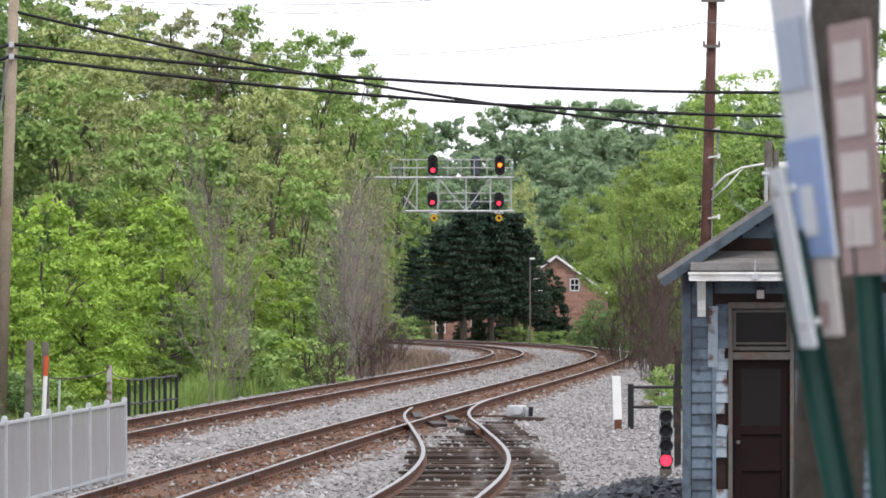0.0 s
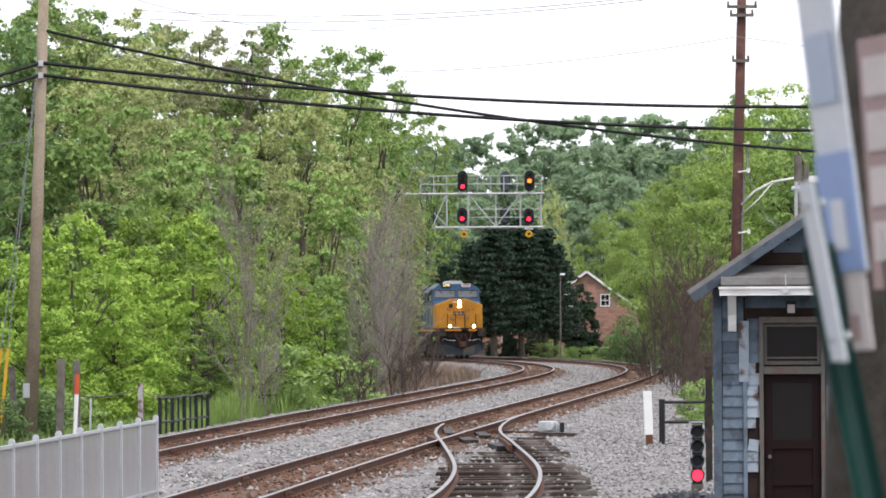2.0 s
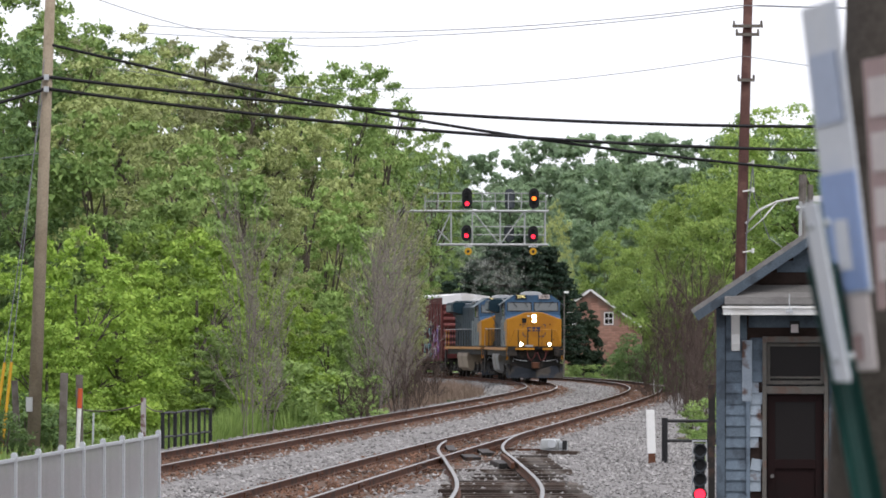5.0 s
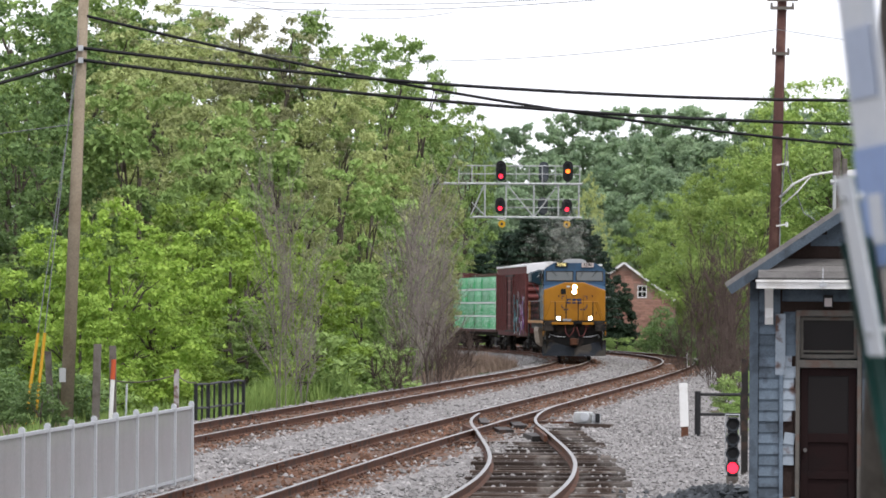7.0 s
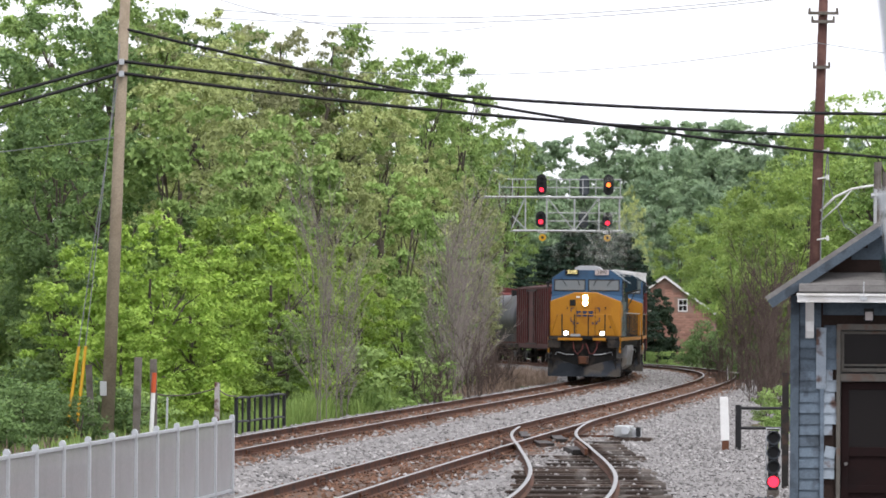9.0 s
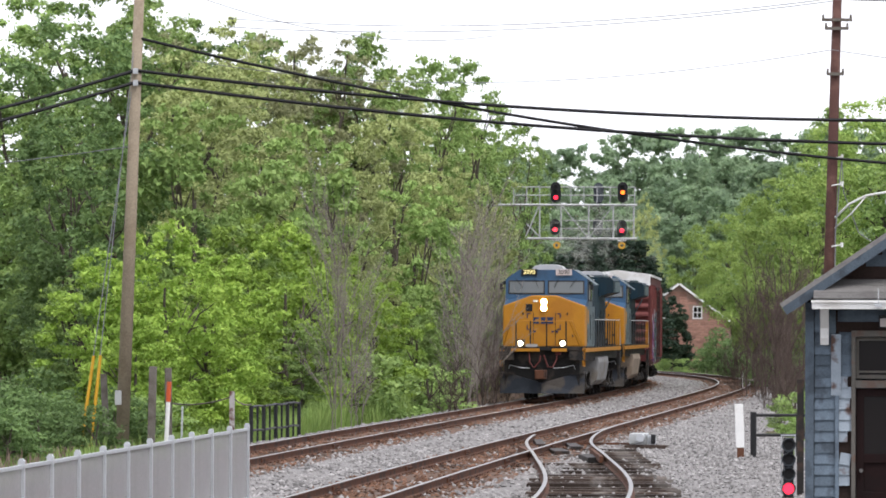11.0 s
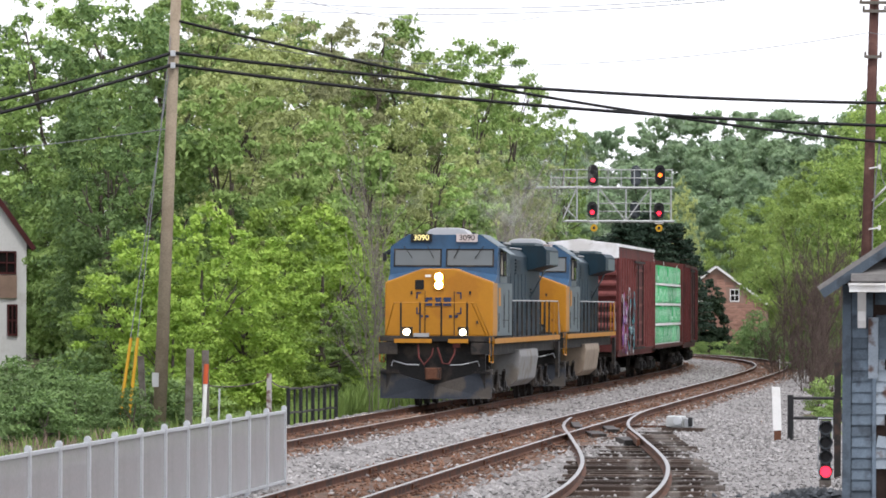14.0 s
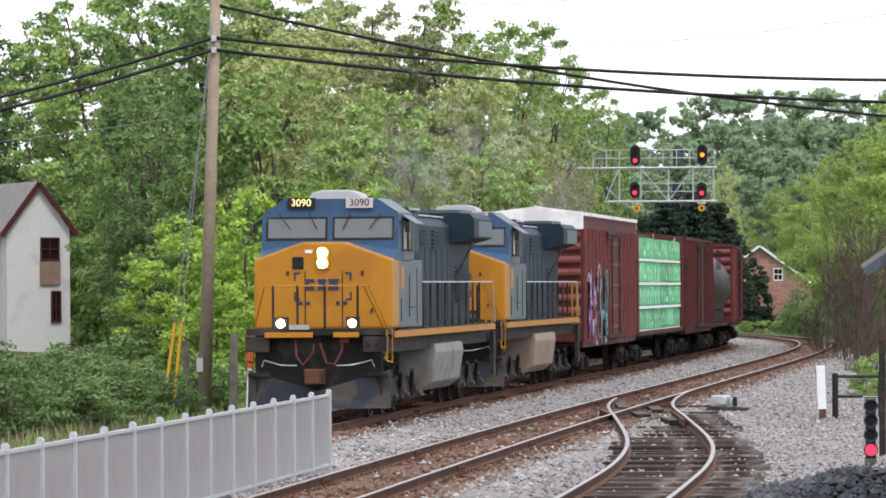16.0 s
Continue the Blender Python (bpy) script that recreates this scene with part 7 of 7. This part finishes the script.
def boxcar(label, length, paint, roof_paint, tag=False, height=4.75):
    t = thing("boxcar", label, "railway car", "boxcars of the train")
    half, hw = length / 2 - 0.6, 1.48
    # ribs take a lighter paint than the panels in place of lit edges
    rib = M_BOXCAR_RIB if paint is M_BOXCAR else M_BOXCAR
    car_base(t, half, half - 2.4)
    bm = bmesh.new()
    box(bm, (0, 0, (1.12 + height - 0.2) / 2), (2 * hw, 2 * half, height - 0.2 - 1.12))
    body = part("body", bm, paint, t)
    bm = bmesh.new()
    prism(bm, [(-hw - 0.04, height - 0.22), (hw + 0.04, height - 0.22), (hw + 0.04, height - 0.12), (0, height + 0.06), (-hw - 0.04, height - 0.12)], -half - 0.03, half + 0.03, "y")
    roof = part("roof", bm, roof_paint, t)
    for k in range(14):
        bm = bmesh.new()
        y = -half + 0.7 + k * (2 * half - 1.4) / 13
        prism(bm, [(-hw, height - 0.13), (0, height + 0.08), (hw, height - 0.13), (0, height + 0.02)], y - 0.04, y + 0.04, "y")
        part("roof_rib", bm, roof_paint, roof)
    n = 16
    for s in (-1, 1):
        for k in range(n):
            y = -half + 0.08 + k * (2 * half - 0.16) / (n - 1)
            if abs(y) < 1.75:
                continue
            bm = bmesh.new()
            box(bm, (s * (hw + 0.035), y, 2.85), (0.07, 0.09, 3.3))
            part("side_post", bm, rib, body)
        bm = bmesh.new()
        box(bm, (s * (hw + 0.05), 0, 2.8), (0.07, 3.3, 3.1))
        door = part("sliding_door", bm, paint, t, bevel=0.015)
        for k in range(5):
            bm = bmesh.new()
            box(bm, (s * (hw + 0.095), 0, 1.5 + k * 0.65), (0.035, 3.2, 0.08))
            part("door_rib", bm, rib, door)
        bm = bmesh.new()
        for dy in (-1.3, 1.3):
            tube(bm, (s * (hw + 0.13), dy, 1.3), (s * (hw + 0.13), dy, 4.3), 0.025, None, 6)
        box(bm, (s * (hw + 0.1), 0.0, 4.4), (0.06, 5.5, 0.08))
        box(bm, (s * (hw + 0.1), 0.0, 1.2), (0.06, 5.5, 0.08))
        part("door_rod", bm, M_GRIME, door)
        for e in (-1, 1):
            for k in range(7):
                bm = bmesh.new()
                tube(bm, (s * (hw + 0.09), e * (half - 0.1), 1.3 + k * 0.4), (s * (hw + 0.09), e * (half - 0.6), 1.3 + k * 0.4), 0.015, None, 5)
                part("ladder_rung", bm, rib, body)
        bm = bmesh.new()
        box(bm, (s * 1.4, 0, 1.05), (0.06, 2 * half - 0.2, 0.22))
        part("side_sill", bm, paint, body)
        if tag:
            rng = random.Random(4)
            hues = ((M_TAG_PINK, M_TAG_VIOLET, M_TAG_WHITE, M_TAG_PINK, M_TAG_BLACK), (M_TAG_TEAL, M_TAG_BLACK, M_TAG_WHITE, M_TAG_TEAL, M_TAG_BLACK))
            for k in range(64):
                far = k % 2
                cy = half - 0.7 - (rng.uniform(3.3, 6.2) if far else rng.uniform(0, 3.0))
                cz, rad, a0, arc = 1.2 + rng.uniform(0.1, 1.7), rng.uniform(0.12, 0.38), rng.uniform(0, 6.28), rng.uniform(1.2, 4.5)
                bm = bmesh.new()
                chain(bm, [(0, rad * 1.3 * math.cos(a0 + arc * q / 7), rad * 1.5 * math.sin(a0 + arc * q / 7)) for q in range(8)], rng.uniform(0.045, 0.085), 6)
                for vert in bm.verts:
                    vert.co.x *= 0.12
                ob = part("paint_tag", bm, hues[far][k // 2 % 5], body, "spray-painted tag")
                ob.location = (s * (hw + 0.075 + 0.001 * (k % 7)), cy, cz)
    for e in (-1, 1):
        for k in range(8):
            bm = bmesh.new()
            prism(bm, [(e * half, 1.5 + k * 0.38), (e * (half + 0.09), 1.6 + k * 0.38), (e * (half + 0.09), 1.68 + k * 0.38), (e * half, 1.78 + k * 0.38)], -hw + 0.1, hw - 0.1, "x")
            part("end_rib", bm, rib, body)
        if roof_paint is M_CAR_TOP:
            bm = bmesh.new()
            box(bm, (0, e * (half + 0.10), height - 0.36), (2 * hw, 0.03, 0.52))
            part("white_band", bm, M_CAR_TOP, body, "white band at the top of the end wall")
    return t


def lumber_car(length):
    t = thing("centerbeam_car", "centerbeam flat car loaded with green-wrapped lumber", "railway car")
    half = length / 2 - 0.6
    car_base(t, half, half - 2.2)
    bm = bmesh.new()
    box(bm, (0, 0, 1.16), (2.9, 2 * half, 0.14))
    part("deck", bm, M_BOXCAR_DARK, t)
    for e in (-1, 1):
        bm = bmesh.new()
        box(bm, (0, e * (half - 0.15), 2.9), (2.9, 0.25, 3.5))
        bulk = part("bulkhead", bm, M_BOXCAR, t)
        for k in range(5):
            bm = bmesh.new()
            box(bm, (-1.2 + 0.6 * k, e * (half - 0.01), 2.9), (0.12, 0.08, 3.4))
            part("bulkhead_post", bm, M_BOXCAR, bulk)
    bm = bmesh.new()
    box(bm, (0, 0, 2.9), (0.12, 2 * half - 0.6, 3.4))
    part("centre_beam", bm, M_BOXCAR, t)
    n = 6
    ln = (2 * half - 0.8) / n
    rng = random.Random(8)
    for s in (-1, 1):
        for k in range(n):
            for j in range(4):
                y, z = -half + 0.4 + (k + 0.5) * ln, 1.26 + j * 0.82
                bm = bmesh.new()
                w, h = 1.22, 0.71
                pts = [(-w / 2, 0), (w / 2, 0), (w / 2, h), (-w / 2, h)]
                prism(bm, pts, -ln / 2 + 0.04, ln / 2 - 0.04, "y")
                bmesh.ops.bevel(bm, geom=bm.edges[:], offset=0.05, segments=2, affect="EDGES")
                ob = part("lumber_pack", bm, M_WRAP, t, "lumber bundle in green plastic wrap")
                ob.matrix_basis = pose(s * (0.76 + rng.uniform(-0.02, 0.02)), y, z, 0, 0, rng.uniform(-0.6, 0.6))
                for i in range(4):
                    yy = -ln / 2 + 0.35 + i * (ln - 0.7) / 3 + rng.uniform(-0.06, 0.06)
                    bm = bmesh.new()
                    box(bm, (s * (w / 2 + 0.004), yy, h * 0.5), (0.012, 0.07, h * 0.62), Matrix.Rotation(rng.uniform(-0.25, 0.25), 4, "X"))
                    part("wrap_print", bm, M_WRAP_PALE, ob)
                bm = bmesh.new()
                box(bm, (0, 0, -0.05), (1.25, ln - 0.1, 0.09))
                part("dunnage", bm, M_CAR_TOP, ob)
    bm = bmesh.new()
    box(bm, (0, 0, 4.62), (0.5, 2 * half - 0.4, 0.12))
    part("top_chord", bm, M_BOXCAR, t)
    return t


def tank_car(length):
    t = thing("tank_car", "dark grey tank car with a round end", "railway car")
    half = length / 2 - 0.6
    car_base(t, half, half - 2.0)
    bm = bmesh.new()
    prof = [(half - 0.35, 0.05), (half - 0.38, 0.6), (half - 0.5, 1.1), (half - 0.75, 1.42), (half - 1.1, 1.5)]
    prof = prof + [(-y, r) for y, r in prof[::-1]]
    n = 28
    rings = [[bm.verts.new((r * math.cos(2 * math.pi * k / n), y, 2.75 + r * math.sin(2 * math.pi * k / n))) for k in range(n)] for y, r in prof]
    for a, b in zip(rings[:-1], rings[1:]):
        for k in range(n):
            bm.faces.new((a[k], a[(k + 1) % n], b[(k + 1) % n], b[k]))
    bm.faces.new(rings[0])
    bm.faces.new(rings[-1][::-1])
    part("tank", bm, M_TANKCAR, t, smooth=True)
    bm = bmesh.new()
    tube(bm, (0, 0, 4.1), (0, 0, 4.55), 0.55, None, 16)
    part("manway", bm, M_GRIME, t)
    for s in (-1, 1):
        bm = bmesh.new()
        tube(bm, (s * 1.3, -1.5, 4.3), (s * 1.3, 1.5, 4.3), 0.02, None, 6)
        for y in (-1.5, 0, 1.5):
            tube(bm, (s * 1.3, y, 3.3), (s * 1.3, y, 4.3), 0.02, None, 6)
        part("handrail", bm, M_GRIME, t)
        bm = bmesh.new()
        box(bm, (s * 1.0, s * 0.0, 1.5), (0.3, 2 * half - 1.0, 0.5))
        part("saddle", bm, M_GRIME, t)
    return t


NOSE_AT_END, SPEED = 57.19, 15.1
engine = locomotive()
TRAIN = [(engine, 22.3)]
second = copy_thing(engine, I4)
second["label"] = "blue and yellow trailing diesel locomotive, dark headlights"
TRAIN.append((second, 22.3))
for c in second.children_recursive:
    if c.name.startswith("wheelset"):
        WHEELS.append((c, c.location.y, c.location.z))
    if c.data.materials[0] == M_TANK:
        c.data = c.data.copy()
        c.data.materials[0] = M_TANK_TAN
    if c.data.materials[0] == M_HEAD_LAMP:
        c.data = c.data.copy()
        c.data.materials[0] = M_WINDSHIELD
TRAIN.append((boxcar("oxide red boxcar with a whitish roof and spray-painted tags", 20.0, M_BOXCAR, M_CAR_TOP, True, 5.1), 20.0))
TRAIN.append((lumber_car(22.4), 22.4))
TRAIN.append((boxcar("brown ribbed boxcar behind the lumber car", 18.0, M_BOXCAR_DARK, M_BOXCAR_DARK), 18.0))
TRAIN.append((tank_car(17.0), 17.0))
TRAIN.append((boxcar("oxide red ribbed boxcar near the train's visible end", 18.0, M_BOXCAR, M_BOXCAR), 18.0))
TRAIN.append((tank_car(17.0), 17.0))



def exhaust():
    """Thin diesel exhaust: four rigid drifts of faint flakes that trail with the leading engine."""
    m = mat("thin grey smoke", (0.52, 0.54, 0.48), 1.0, 0, 0.1, 2, None, 0.5, 0)
    n, l = m.node_tree.nodes, m.node_tree.links
    tr, mx = n.new("ShaderNodeBsdfTransparent"), n.new("ShaderNodeMixShader")
    mx.inputs[0].default_value = 0.91
    l.new(n["Principled BSDF"].outputs[0], mx.inputs[1])
    l.new(tr.outputs[0], mx.inputs[2])
    l.new(mx.outputs[0], n["Material Output"].inputs[0])
    t = thing("exhaust_smoke", "thin grey diesel exhaust trailing above the engines", "smoke")
    rng = np.random.default_rng(9)
    for k in range(4):
        c = np.array([[0.1 + 0.3 * k, -4.0 - 10.0 * k, 5.5 + 0.5 * k], [-0.2 + 0.2 * k, -8.0 - 10.0 * k, 5.7 + 0.5 * k], [0.4 + 0.3 * k, -11.0 - 10.0 * k, 6.2 + 0.5 * k]])
        v, f = leaf_cloud(rng, c, np.array([1.5 + 0.5 * k] * 3), 110, 0.5, 0.8)
        o = new("smoke_drift", quad_mesh("smoke_drift", v, f, m))
        o.parent = t
        o.visible_shadow = False
    return t


smoke = exhaust()
ground_calls = (tracks, loose_stones)
for call in ground_calls:
    call()


def car_pose(t, back):
    """Pose of a car whose middle is that far behind the engine's coupler, riding on the farther track."""
    mid = NOSE_AT_END + SPEED * (16 - t) - 1.3 + back
    a, _ = along(mid - 7, -SPACING)
    b, _ = along(mid + 7, -SPACING)
    c = (a + b) / 2
    d = a - b
    return Matrix.Translation(c) @ Matrix.Rotation(math.atan2(-d.x, d.y), 4, "Z") @ Matrix.Rotation(math.atan2(d.z, d.xy.length), 4, "X")


def motions():
    back = 0.0
    for ob, length in TRAIN:
        walk(ob, [(k * 0.5, car_pose(k * 0.5, back + length / 2)) for k in range(33)])
        back += length
    walk(smoke, [(k * 0.5, car_pose(k * 0.5, 11.15)) for k in range(33)])
    for ob, y, r in WHEELS:
        turn = SPEED / FPS / r
        walk(ob, [(k / FPS, Matrix.Translation((0, y, r)) @ Matrix.Rotation(-turn * k, 4, "X")) for k in range(16 * FPS + 1)])


motions()
